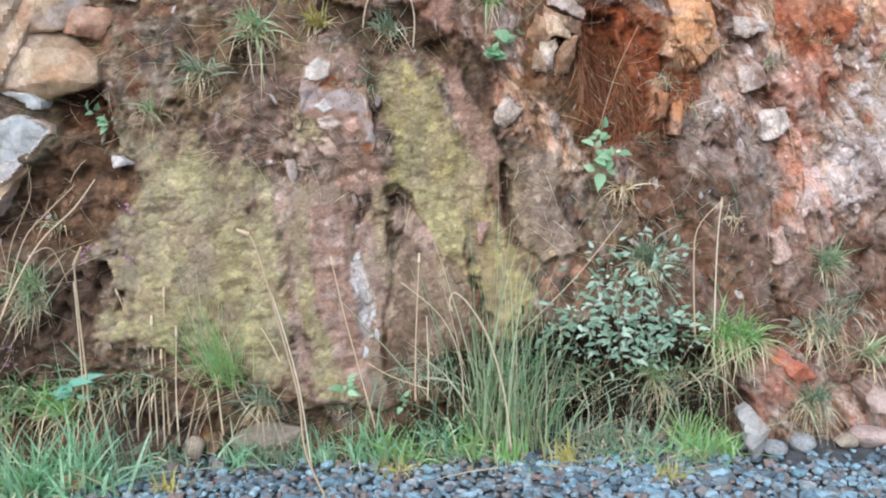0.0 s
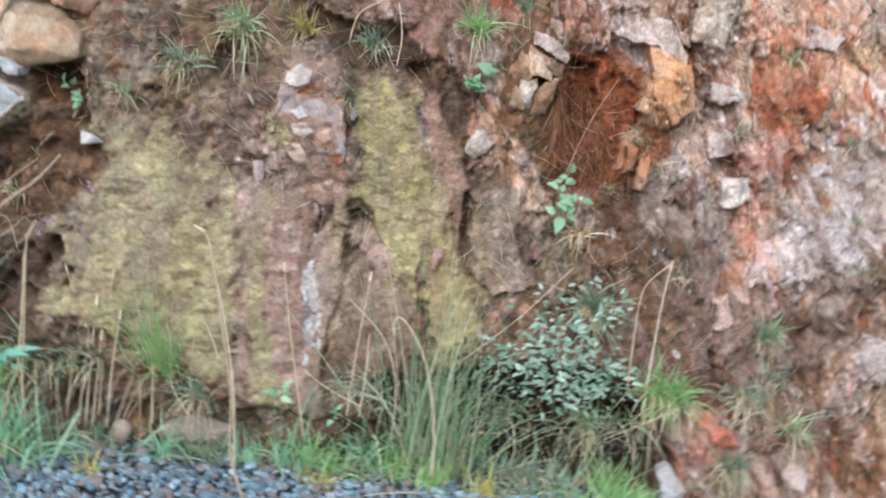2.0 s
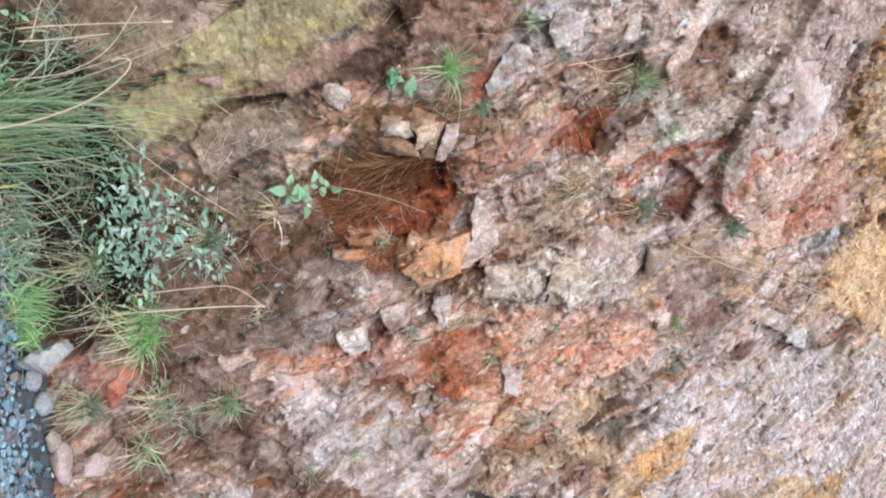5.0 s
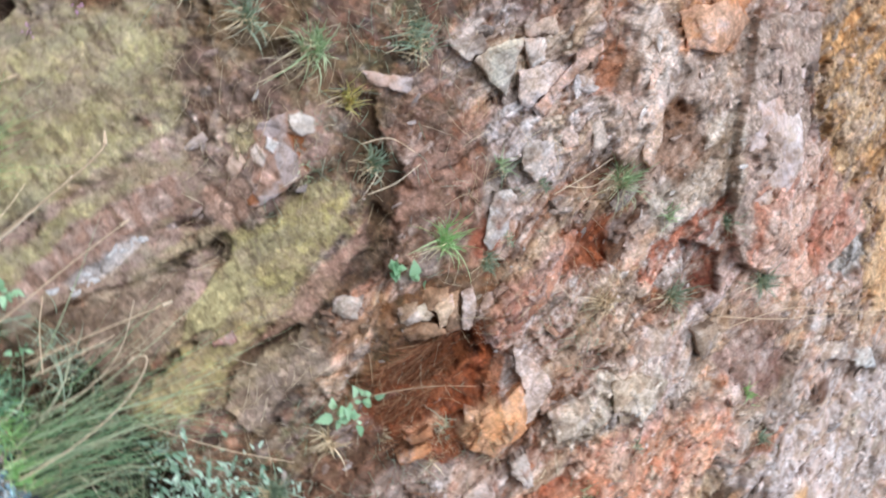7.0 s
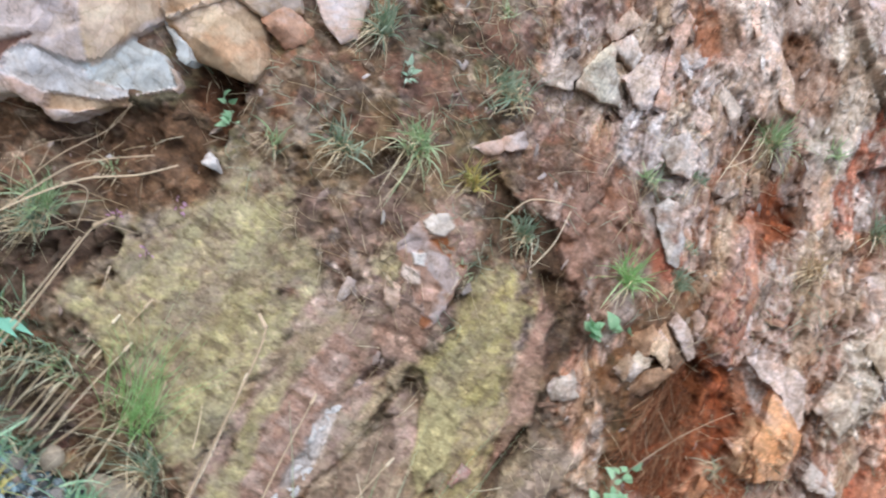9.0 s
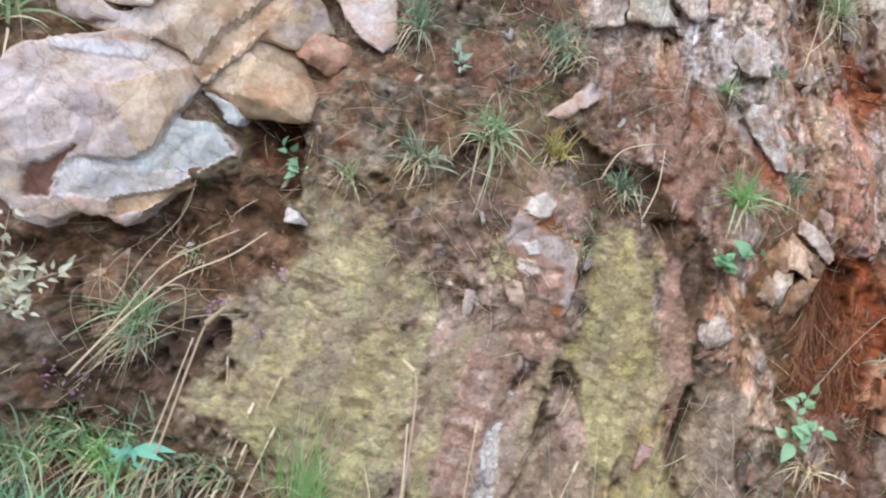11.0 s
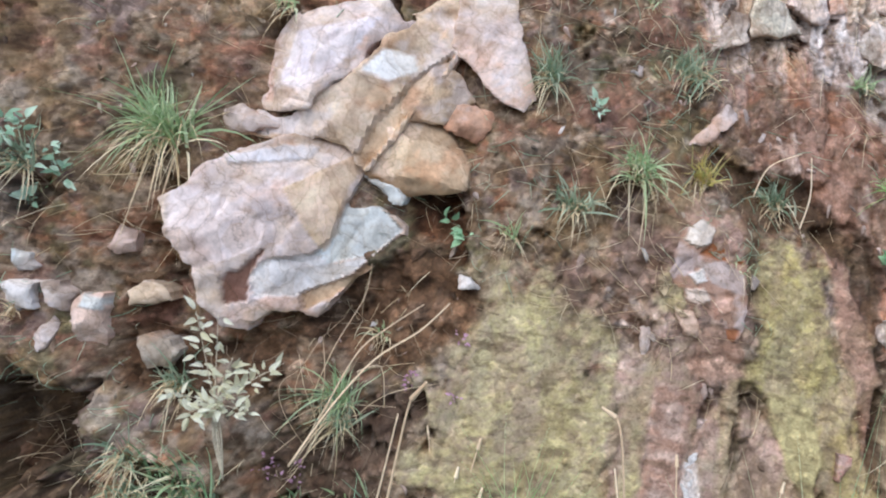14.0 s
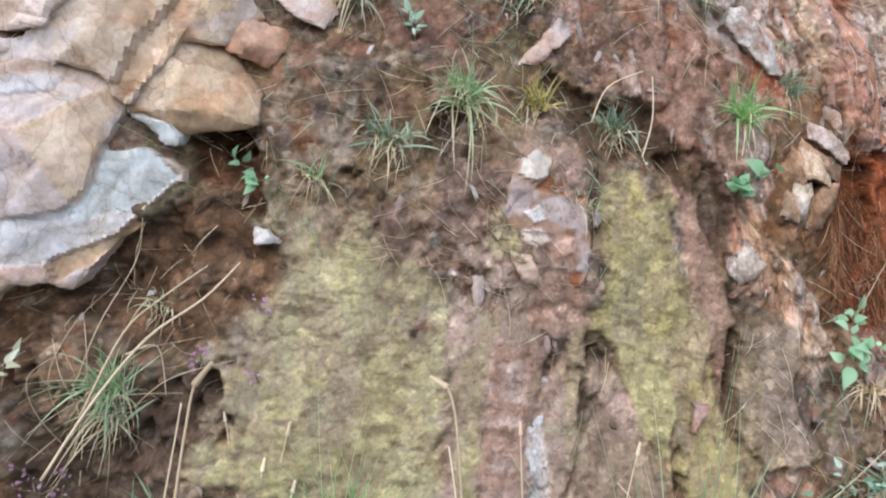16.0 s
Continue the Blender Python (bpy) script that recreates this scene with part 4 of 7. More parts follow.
    lump = 0.08 * holes * (1 - 0.8 * np.clip(k.layered, 0, 1)) + fbm(x, z, 0.45, 3, 10) * (0.07 - 0.052 * np.clip(k.layered, 0, 1)) + fbm(x, z, 0.14, 4, 20) * 0.03 * k.lumpy
    grit = fbm(x, z, 0.04, 3, 30) * 0.011 * (0.4 + k.lumpy) * (1 - 0.75 * np.clip(k.layered, 0, 1)) * (1 - 0.5 * k.broken)
    bed = z + 0.02 * fbm(x, z, 0.25, 3, 80)
    layers = (fbm(x * 0.35, bed, 0.025, 3, 90) * 0.0018 + k.band * 0.005 + 0.006 * step(0.9, 0.98, 1 - np.abs(fbm(x + 0.04 * k.tone, z * 0.1, 0.2, 2, 97)) * 2)) * k.layered

    def facet(s, size, rise):
        return rise * (0.9 * s[0] + 2.4 * s[1] * s[3] + 2.4 * s[2] * s[4] - 0.3 * (1 - step(0.0, 0.16, s[5])))

    crack = facet(k.big, 0.13, 0.062) + facet(k.mid, 0.055, 0.016) + facet(k.small, 0.026, 0.003)
    pit_depth = 0.005 * pits[..., 0]
    ribs = (0.018 * k.stripe + 0.008 * k.vein + 0.03 * step(0.86, 0.99, 1 - np.abs(k.stripe) * 2.2)) * k.broken
    k.out = k.out * (1 - 0.6 * np.clip(k.layered * 1.5, 0, 1))
    y = bank_plane(x, z) + lump + grit + layers + pit_depth + ribs + k.out - crack * k.broken + 0.07 * k.broken
    rows, cols = x.shape
    at = np.arange(rows * cols).reshape(rows, cols)
    faces = np.stack([at[:-1, :-1], at[:-1, 1:], at[1:, 1:], at[1:, :-1]], -1).reshape(-1, 4)
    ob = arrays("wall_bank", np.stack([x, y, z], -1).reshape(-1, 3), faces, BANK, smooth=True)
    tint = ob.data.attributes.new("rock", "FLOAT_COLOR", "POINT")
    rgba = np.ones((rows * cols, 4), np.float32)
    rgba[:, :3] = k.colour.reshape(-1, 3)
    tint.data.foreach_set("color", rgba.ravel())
    kinds = ob.data.attributes.new("make", "FLOAT_COLOR", "POINT")
    rgba[:, :3] = np.stack([k.broken * (0.3 + 0.7 * step(-0.35, 0.35, fbm(x, z, 0.35, 4, 401, 0.6))), np.clip(k.layered, 0, 1), k.lumpy], -1).reshape(-1, 3)
    kinds.data.foreach_set("color", rgba.ravel())
    tagged(ob, "steep cut bank of crumbling brown, yellow and pink layered rock", "rock face", kind="structure")
    return ob, x[0], z[:, 0], y, k.colour, k.broken, k.layered


bank, BX, BZ, BY, BCOLOUR, BBROKEN, BLAYERED = build_bank()


def bank_y(x, z):
    return float(grid_at(BY, np.array(x), np.array(z)))


def on_bank(x, z, out=0.0):
    """A place on the face, out metres in front of it."""
    return Vector((x - 0.25 * out, bank_y(x, z) - 0.92 * out, z + 0.3 * out))


def grid_at(values, x, z):
    i = np.rint(np.interp(x, BX, np.arange(len(BX)))).astype(int)
    j = np.rint(np.interp(z, BZ, np.arange(len(BZ)))).astype(int)
    return values[j, i]


def build_hill():
    """The earth behind the cut face: a gently rising top, two sides and a back."""
    bm = bmesh.new()
    back = float(BY[-1].max()) + 6.0
    tops = []
    picks = list(range(0, len(BX), 40)) + [len(BX) - 1]
    for i in picks:
        x, y = float(BX[i]), float(BY[-1, i])
        line = [(x, y, float(BZ[-1]))]
        for t in (0.15, 0.4, 0.7, 1.0):
            q = y + (back - y) * t
            line.append((x, q, float(BZ[-1]) + 0.7 * t + 0.12 * float(fbm(np.array([x]), np.array([q]), 1.5, 3, 8)[0])))
        line.append((x, back, -0.1))
        tops.append([bm.verts.new(p) for p in line])
    for a, b in zip(tops, tops[1:]):
        for n in range(len(a) - 1):
            bm.faces.new((a[n], b[n], b[n + 1], a[n + 1]))
    for i, row in ((0, tops[0]), (len(BX) - 1, tops[-1])):
        edge = [bm.verts.new((float(BX[i]), float(BY[j, i]), float(BZ[j]))) for j in range(0, len(BZ) - 1, 30)]
        bm.faces.new(edge + row)
    soil = rough_surface("hill_soil", colours=[lin(96, 74, 52), lin(130, 104, 74), lin(112, 88, 62)], scale=3.0, grain=60)
    return tagged(part("wall_hillside", bm, soil), "brown earth of the hillside behind the cut face", "hillside", kind="structure")


build_hill()


# ---- ground ----
def build_ground():
    bm = bmesh.new()
    edge = 60
    xs = [-600, -60, -8] + list(np.linspace(-4, 6, edge)) + [14, 60, 600]
    ys = [-600, -60, -8, 0, 1.6] + list(np.linspace(2.0, 3.9, 30)) + [5, 9, 60, 600]
    grid = [[bm.verts.new((x, y, 0.02 * float(fbm(np.array([x]), np.array([y]), 0.5, 3, 3)[0]) * (abs(x) < 9 and 0 < y < 5) - 0.015)) for x in xs] for y in ys]
    for a, b in zip(grid, grid[1:]):
        for n in range(len(xs) - 1):
            bm.faces.new((a[n], a[n + 1], b[n + 1], b[n]))
    return tagged(part("ground", bm, BED, smooth=True), "roadside verge of grey stone dust", "ground", kind="structure")


build_ground()


def ico_template():
    bm = bmesh.new()
    bmesh.ops.create_icosphere(bm, subdivisions=1, radius=1.0)
    v = np.array([p.co[:] for p in bm.verts])
    fa = np.array([[p.index for p in q.verts] for q in bm.faces])
    bm.free()
    return v, fa


ICO_V, ICO_F = ico_template()


def build_gravel(name, count, xr, yr, size, seed, top):
    rng = np.random.default_rng(seed)
    n = len(ICO_V)
    x, y = rng.uniform(*xr, count), rng.uniform(*yr, count)
    edge = 3.28 + 0.06 * np.sin(x * 3.1) + 0.05 * fbm(x, x * 0, 0.4, 3, 5)
    keep = y < edge + rng.exponential(0.05, count)
    x, y = x[keep], y[keep]
    count = len(x)
    r = size * np.exp(rng.normal(0, 0.38, count))
    v = ICO_V[None] * rng.uniform(0.7, 1.25, (count, n, 1)) * (r[:, None, None] * np.stack([rng.uniform(0.8, 1.4, count), rng.uniform(0.7, 1.1, count), rng.uniform(0.45, 0.8, count)], -1)[:, None])
    a, b = rng.uniform(0, 6.28, count), rng.normal(0, 0.35, count)
    ca, sa, cb, sb = np.cos(a)[:, None], np.sin(a)[:, None], np.cos(b)[:, None], np.sin(b)[:, None]
    vx, vy, vz = v[..., 0], v[..., 1] * cb - v[..., 2] * sb, v[..., 1] * sb + v[..., 2] * cb
    vx, vy = vx * ca - vy * sa, vx * sa + vy * ca
    v = np.stack([vx + x[:, None], vy + y[:, None], vz + (top + r * 0.25)[:, None]], -1)
    faces = (ICO_F[None] + (np.arange(count) * n)[:, None, None]).reshape(-1, 3)
    ob = arrays(name, v.reshape(-1, 3), faces, GRAVEL, smooth=False)
    return tagged(ob, "loose blue-grey crushed stone along the road edge", "gravel", kind="stuff")


build_gravel("gravel", 36000, (-2.8, 3.6), (1.6, 3.5), 0.0112, 11, 0.0)


# ---- boulders and stones ----
def colour_layer(ob, colours):
    tint = ob.data.attributes.new("rock", "FLOAT_COLOR", "POINT")
    rgba = np.ones((len(colours), 4), np.float32)
    rgba[:, :3] = colours
    tint.data.foreach_set("color", rgba.ravel())


def blend(colours, x, z, seed, scale=0.25):
    c = np.array([lin(*q) for q in colours])
    pick = np.clip(0.5 + 0.6 * fbm(x, z, scale, 4, seed, 0.6), 0, 0.999) * (len(c) - 1)
    low = np.floor(pick).astype(int)
    t = (pick - low)[..., None]
    return 1.1 * (c[low] * (1 - t) + c[np.minimum(low + 1, len(c) - 1)] * t)


def nearest_on(poly, x, z):
    far, qx, qz = np.full(x.shape, 1e9), x.copy(), z.copy()
    for (ax, az), (bx, bz) in zip(poly, poly[1:] + poly[:1]):
        t = np.clip(((x - ax) * (bx - ax) + (z - az) * (bz - az)) / ((bx - ax) ** 2 + (bz - az) ** 2 + 1e-12), 0, 1)
        px, pz = ax + t * (bx - ax), az + t * (bz - az)
        d = np.hypot(x - px, z - pz)
        qx, qz, far = np.where(d < far, px, qx), np.where(d < far, pz, qz), np.minimum(far, d)
    return far, qx, qz


def boulder(outline, depth, colours, label, out=0.05, seed=1, tilt=(0.0, 0.0), round_=0.009, marks=(), facets=9, name="boulder", cell=0.0095, grow=1.035, plain=False):
    """A block of rock with a flaked, uneven face, worn edges and the given face outline."""
    rng = np.random.default_rng(seed)
    if name == "boulder":
        ox, oz = sum(p[0] for p in outline) / len(outline), sum(p[1] for p in outline) / len(outline)
        outline = [(ox + grow * (p[0] - ox), oz + grow * (p[1] - oz)) for p in outline]
    if name == "stone":
        round_ = min(round_, 0.007)
    mx, mz = sum(p[0] for p in outline) / len(outline), sum(p[1] for p in outline) / len(outline)
    xs = np.arange(min(p[0] for p in outline) - cell, max(p[0] for p in outline) + 2 * cell, cell)
    zs = np.arange(min(p[1] for p in outline) - cell, max(p[1] for p in outline) + 2 * cell, cell)
    x, z = np.meshgrid(xs, zs)
    rag = [(px + 0.0, pz + 0.0) for px, pz in outline]
    wob = 0.02 if name == "stone" else 0.014
    wx, wz = x + wob * fbm(x, z, 0.08, 4, seed, 0.6), z + wob * fbm(x, z, 0.08, 4, seed + 9, 0.6)
    hit = inside(rag, wx, wz, 1e-5) > 0.5
    far, qx, qz = nearest_on(rag, wx, wz)
    x = np.where(hit, x, qx + (x - wx))
    z = np.where(hit, z, qz + (z - wz))
    far = np.where(hit, far, 0)
    # flakes: the lowest of several tilted planes
    face = np.full(x.shape, 1e9)
    size = max(np.ptp(xs), np.ptp(zs))
    for n in range(facets + 2):
        gx, gz = rng.normal(0, 0.24 if size > 0.35 else 0.34, 2)
        face = np.minimum(face, gx * (x - mx) + gz * (z - mz) + rng.uniform(0.0, 0.06) * size / 0.4)
    face = np.where(facets > 0, face, 0)
    worn = round_ * np.sqrt(np.clip(1 - (1 - np.clip(far / (2.2 * round_), 0, 1)) ** 2, 0, 1))
    flake = shards(x, z, 0.11, 40, 1.6, seed + 50)
    rest = bank_plane(mx, mz)
    if mz > 0.3:
        rest = min(rest, float(np.mean(grid_at(BY, np.array([p[0] for p in outline] + [mx]), np.array([p[1] for p in outline] + [mz])))))
        out = out * (0.5 if name == "stone" or mx > 0.0 else 0.8)
    y = rest - out + 0.85 * (bank_plane(x, z) - bank_plane(mx, mz)) + tilt[0] * (x - mx) + tilt[1] * (z - mz)
    ledge = 0.035
    stepped = np.floor(face / ledge) * ledge + ledge * step(0.15, 1.0, face / ledge - np.floor(face / ledge))
    face = 0.7 * face + 0.3 * stepped
    y = y - face - worn - 0.004 * fbm(x, z, 0.12, 4, seed + 3) - 0.013 * (flake[0] - 0.4) * step(0.0, 0.22, flake[5]) * min(1.0, size / 0.5) - 0.004 * fbm(x, z, 0.03, 3, seed + 4)
    if size > 0.3:
        split = shards(x, z, 0.24, 30, 1.7, seed + 80)
        y = y - 0.014 * (split[0] - 0.3) * step(0.0, 0.14, split[5])
    for poly, c, *sink in marks:
        if sink:
            y = y + sink[0] * step(0.35, 0.65, inside(poly, x, z, 0.012) + 0.05 * fbm(x, z, 0.05, 3, seed + 31)) * 0.6
    keep = hit.copy()
    cells = keep[:-1, :-1] | keep[:-1, 1:] | keep[1:, 1:] | keep[1:, :-1]
    at = np.arange(x.size).reshape(x.shape)
    quads = np.stack([at[:-1, :-1], at[:-1, 1:], at[1:, 1:], at[1:, :-1]], -1)[cells]
    edges = np.concatenate([quads[:, [0, 1]], quads[:, [1, 2]], quads[:, [2, 3]], quads[:, [3, 0]]])
    key = {}
    for a, b in edges.tolist():
        key[(a, b)] = key.get((a, b), 0) + 1
    rim = [(a, b) for (a, b) in key if (b, a) not in key]
    verts = np.stack([x, y, z], -1).reshape(-1, 3)
    back = {}
    extra, sides = [], []
    for a, b in rim:
        for c in (a, b):
            if c not in back:
                back[c] = len(verts) + len(extra)
                p = verts[c]
                extra.append((mx + (p[0] - mx) * 0.93, p[1] + depth, mz + (p[2] - mz) * 0.93))
        sides.append((b, a, back[a], back[b]))
    verts = np.concatenate([verts, np.array(extra)])
    faces = np.concatenate([quads, np.array(sides)])
    used = np.unique(faces)
    new_at = np.zeros(len(verts), int)
    new_at[used] = np.arange(len(used))
    verts, faces = verts[used], new_at[faces]
    rubbly = (mx > -0.2 or (mz > 1.9 and mx > -0.7)) and mz > 0.3 and not plain
    ob = arrays(name, verts, faces, BANK if rubbly else BOULDER, smooth=True)
    ob.data.set_sharp_from_angle(angle=radians(22))
    vx, vz = verts[:, 0], verts[:, 2]
    col = 0.6 * blend(colours, vx, vz, seed + 20) + 0.4 * blend(colours, vx, vz, seed + 22, 0.07)
    for tint, where, much in (((204, 140, 92), 60, 0.4), ((150, 116, 84), 62, 0.5), ((212, 198, 204), 64, 0.5), ((96, 72, 54), 66, 0.3 if name == "boulder" else 0.6)):
        m = (step(0.2, 0.6, fbm(vx, vz, 0.13, 5, seed + where, 0.7)) * much)[:, None]
        col = col * (1 - m) + lin(*tint) * m
    if rubbly:
        m = (step(-0.1, 0.5, fbm(vx, vz, 0.07, 4, seed + 70, 0.7)) * (0.6 if name == "boulder" else 0.55))[:, None]
        col = col * (1 - m) + grid_at(BCOLOUR, vx, vz) * m
    for poly, c, *sink in marks:
        m = step(0.3, 0.7, inside(poly, vx, vz, 0.01) + 0.2 * fbm(vx, vz, 0.05, 4, seed + 31))[:, None]
        col = col * (1 - m) + blend(c, vx, vz, seed + 40, 0.1) * m
    if name == "boulder":
        grey = (col @ (0.3, 0.6, 0.1))[:, None]
        col = np.maximum(grey + (col - grey) * 1.2, 0.004)
    colour_layer(ob, col)
    if rubbly:
        make = ob.data.attributes.new("make", "FLOAT_COLOR", "POINT")
        make.data.foreach_set("color", np.tile(np.array((0.5, 0, 0, 1), np.float32), len(verts)))
    return tagged(ob, label, "boulder" if name == "boulder" else "stone")


BOULDER = rough_surface("boulder_rock", attribute="rock", scale=6.0, grain=75.0, bump=0.5, speck=0.4, swell=0.4, fleck=0.12, cracks=0.6)
PALEROCK = [(204, 156, 128), (214, 176, 154), (208, 184, 180), (204, 170, 138), (216, 196, 186), (210, 172, 150)]
TANROCK = [(184, 144, 100), (208, 174, 130), (204, 168, 136), (214, 188, 150)]
BROWNROCK = [(154, 116, 78), (182, 146, 106), (196, 164, 124)]
BLUEROCK = [(176, 184, 186), (202, 206, 206), (190, 190, 182)]
WHITEROCK = [(172, 152, 138), (202, 188, 178), (190, 176, 168)]
ORANGEROCK = [(186, 106, 66), (212, 142, 96), (204, 160, 124)]
PINKROCK = [(184, 138, 118), (212, 170, 150), (200, 162, 144)]

boulder([(-1.750, 1.450), (-1.824, 1.441), (-1.869, 1.466), (-1.888, 1.557), (-1.877, 1.633), (-1.857, 1.689), (-1.800, 1.800), (-1.643, 1.886), (-1.550, 1.800), (-1.509, 1.816), (-1.569, 1.738), (-1.596, 1.691), (-1.614, 1.619), (-1.671, 1.546), (-1.706, 1.481)], 0.35, PALEROCK, "large pale pink and lilac boulder lodged in the bank", 0.07, 3, facets=3, grow=1.07,
        marks=[([(-1.843, 1.456), (-1.888, 1.557), (-1.872, 1.617), (-1.813, 1.466)], PINKROCK, 0.015), ([(-1.804, 1.522), (-1.809, 1.684), (-1.588, 1.799), (-1.658, 1.605), (-1.723, 1.512)], [(206, 186, 196), (218, 202, 206), (212, 186, 186)])])
boulder([(-1.510, 1.338), (-1.593, 1.398), (-1.687, 1.398), (-1.719, 1.374), (-1.785, 1.369), (-1.898, 1.356), (-1.892, 1.386), (-1.844, 1.435), (-1.774, 1.428), (-1.703, 1.473), (-1.663, 1.545), (-1.610, 1.617), (-1.591, 1.687), (-1.564, 1.734), (-1.505, 1.812), (-1.534, 1.814), (-1.400, 1.974), (-1.373, 1.796), (-1.380, 1.812), (-1.364, 1.748), (-1.383, 1.675), (-1.421, 1.587), (-1.436, 1.526), (-1.471, 1.424)], 0.35, TANROCK + PALEROCK[1:3], "long tan and pink slab of rock leaning on another boulder", 0.09, 5, tilt=(0.1, 0), facets=3, grow=1.075,
        marks=[([(-1.366, 1.754), (-1.385, 1.664), (-1.429, 1.556), (-1.476, 1.414), (-1.510, 1.338), (-1.543, 1.368), (-1.515, 1.484), (-1.453, 1.633)], BROWNROCK, 0.05), ([(-1.597, 1.616), (-1.558, 1.703), (-1.474, 1.703), (-1.445, 1.664), (-1.514, 1.614)], [(206, 200, 196), (220, 214, 210)], 0.008), ([(-1.898, 1.356), (-1.892, 1.386), (-1.844, 1.435), (-1.774, 1.428), (-1.719, 1.450), (-1.727, 1.377), (-1.785, 1.369)], [(196, 178, 176), (210, 196, 196)], 0.02)])
boulder([(-1.961, 1.131), (-1.924, 1.191), (-1.919, 1.233), (-1.875, 1.297), (-1.740, 1.383), (-1.667, 1.423), (-1.540, 1.414), (-1.513, 1.332), (-1.528, 1.242), (-1.526, 1.224), (-1.441, 1.233), (-1.382, 1.205), (-1.343, 1.183), (-1.335, 1.148), (-1.411, 1.039), (-1.483, 0.941), (-1.507, 0.884), (-1.554, 0.888), (-1.620, 0.874), (-1.667, 0.828), (-1.672, 0.803), (-1.732, 0.807), (-1.799, 0.880), (-1.834, 0.960), (-1.904, 1.032)], 0.4, PALEROCK, "broad pale pink boulder with a flaked blue-grey face", 0.07, 7, tilt=(0.3, 0.1), facets=3, grow=0.965, cell=0.0075,
        marks=[([(-1.527, 1.221), (-1.441, 1.233), (-1.360, 1.178), (-1.419, 1.088), (-1.522, 1.040), (-1.569, 1.059), (-1.531, 1.116)], BLUEROCK, 0.025), ([(-1.673, 1.021), (-1.570, 1.062), (-1.522, 1.040), (-1.419, 1.088), (-1.457, 1.024), (-1.584, 0.930), (-1.673, 0.913), (-1.699, 0.968)], [(196, 184, 180), (210, 200, 196), (190, 176, 164)], 0.02),
               ([(-1.736, 0.885), (-1.759, 0.950), (-1.749, 0.979), (-1.727, 0.979), (-1.681, 1.059), (-1.700, 0.971), (-1.681, 0.903)], [(100, 70, 58), (124, 90, 76)], 0.02), ([(-1.343, 1.166), (-1.419, 1.043), (-1.489, 0.949), (-1.550, 0.897), (-1.573, 0.941), (-1.456, 1.021), (-1.368, 1.158)], BROWNROCK, 0.045),
               ([(-1.855, 1.280), (-1.728, 1.350), (-1.647, 1.366), (-1.654, 1.326), (-1.756, 1.290), (-1.842, 1.260)], [(206, 192, 190), (216, 204, 204)], -0.012), ([(-1.940, 1.162), (-1.872, 1.193), (-1.776, 1.152), (-1.695, 1.122), (-1.699, 1.056), (-1.773, 0.993), (-1.823, 0.963), (-1.895, 1.035)], [(210, 180, 168), (216, 192, 186), (208, 170, 154)], 0.008), ([(-1.691, 1.230), (-1.545, 1.373), (-1.522, 1.329), (-1.534, 1.240), (-1.530, 1.125), (-1.541, 1.072), (-1.576, 1.102)], TANROCK, -0.01)])
boulder([(-1.525, 1.320), (-1.527, 1.520), (-1.359, 1.538), (-1.230, 1.421), (-1.226, 1.334), (-1.369, 1.285)], 0.3, BROWNROCK, "rounded tan boulder half sunk in brown soil", 0.05, 9, round_=0.012, facets=4, marks=[([(-1.522, 1.334), (-1.506, 1.499), (-1.390, 1.523), (-1.403, 1.395), (-1.430, 1.313)], TANROCK)])
boulder([(-1.417, 1.968), (-1.264, 2.023), (-1.092, 1.682), (-1.129, 1.626), (-1.252, 1.674), (-1.374, 1.776)], 0.2, PALEROCK, "narrow pale wedge of rock in the bank", 0.05, 10)
boulder([(-1.462, 1.644), (-1.371, 1.726), (-1.276, 1.625), (-1.346, 1.526), (-1.510, 1.516)], 0.25, TANROCK, "tan rock between two larger boulders", 0.06, 80)
boulder([(-1.385, 1.593), (-1.274, 1.617), (-1.205, 1.568), (-1.233, 1.481), (-1.314, 1.507)], 0.2, ORANGEROCK, "orange stained angular stone between boulders", 0.04, 11, name="stone")
boulder([(-1.514, 1.318), (-1.464, 1.313), (-1.361, 1.267), (-1.375, 1.244), (-1.448, 1.262)], 0.12, BLUEROCK, "thin bluish sliver of broken rock", 0.05, 12, name="stone", cell=0.008, facets=2)
boulder([(-1.952, 1.383), (-1.895, 1.437), (-1.808, 1.417), (-1.758, 1.405), (-1.839, 1.363), (-1.933, 1.344)], 0.2, PALEROCK, "flat pinkish stone wedged under a boulder", 0.06, 13, name="stone")
boulder([(-2.106, 0.825), (-2.049, 0.829), (-2.033, 0.803), (-2.024, 0.661), (-2.070, 0.645), (-2.107, 0.694)], 0.2, [(206, 160, 130), (218, 182, 158), (204, 150, 118)], "angular pale orange block with a bluish top", 0.05, 14, facets=3, name="stone", cell=0.008, marks=[([(-2.101, 0.829), (-2.046, 0.826), (-2.038, 0.792), (-2.091, 0.793)], BLUEROCK, -0.01)])
boulder([(-2.204, 0.831), (-2.163, 0.857), (-2.121, 0.828), (-2.112, 0.763), (-2.172, 0.766)], 0.2, PALEROCK, "pale pink stone lodged in brown soil", 0.04, 15, facets=3, name="stone", cell=0.008)
boulder([(-2.287, 0.822), (-2.214, 0.829), (-2.190, 0.768), (-2.250, 0.739)], 0.2, [(206, 190, 182), (222, 212, 206)], "whitish weathered block in brown soil", 0.04, 16, facets=3, name="stone", cell=0.008)
boulder([(-2.192, 0.692), (-2.179, 0.748), (-2.152, 0.729), (-2.142, 0.674), (-2.173, 0.655)], 0.15, PALEROCK, "small pinkish stone in brown soil", 0.03, 17, facets=2, name="stone", cell=0.008)
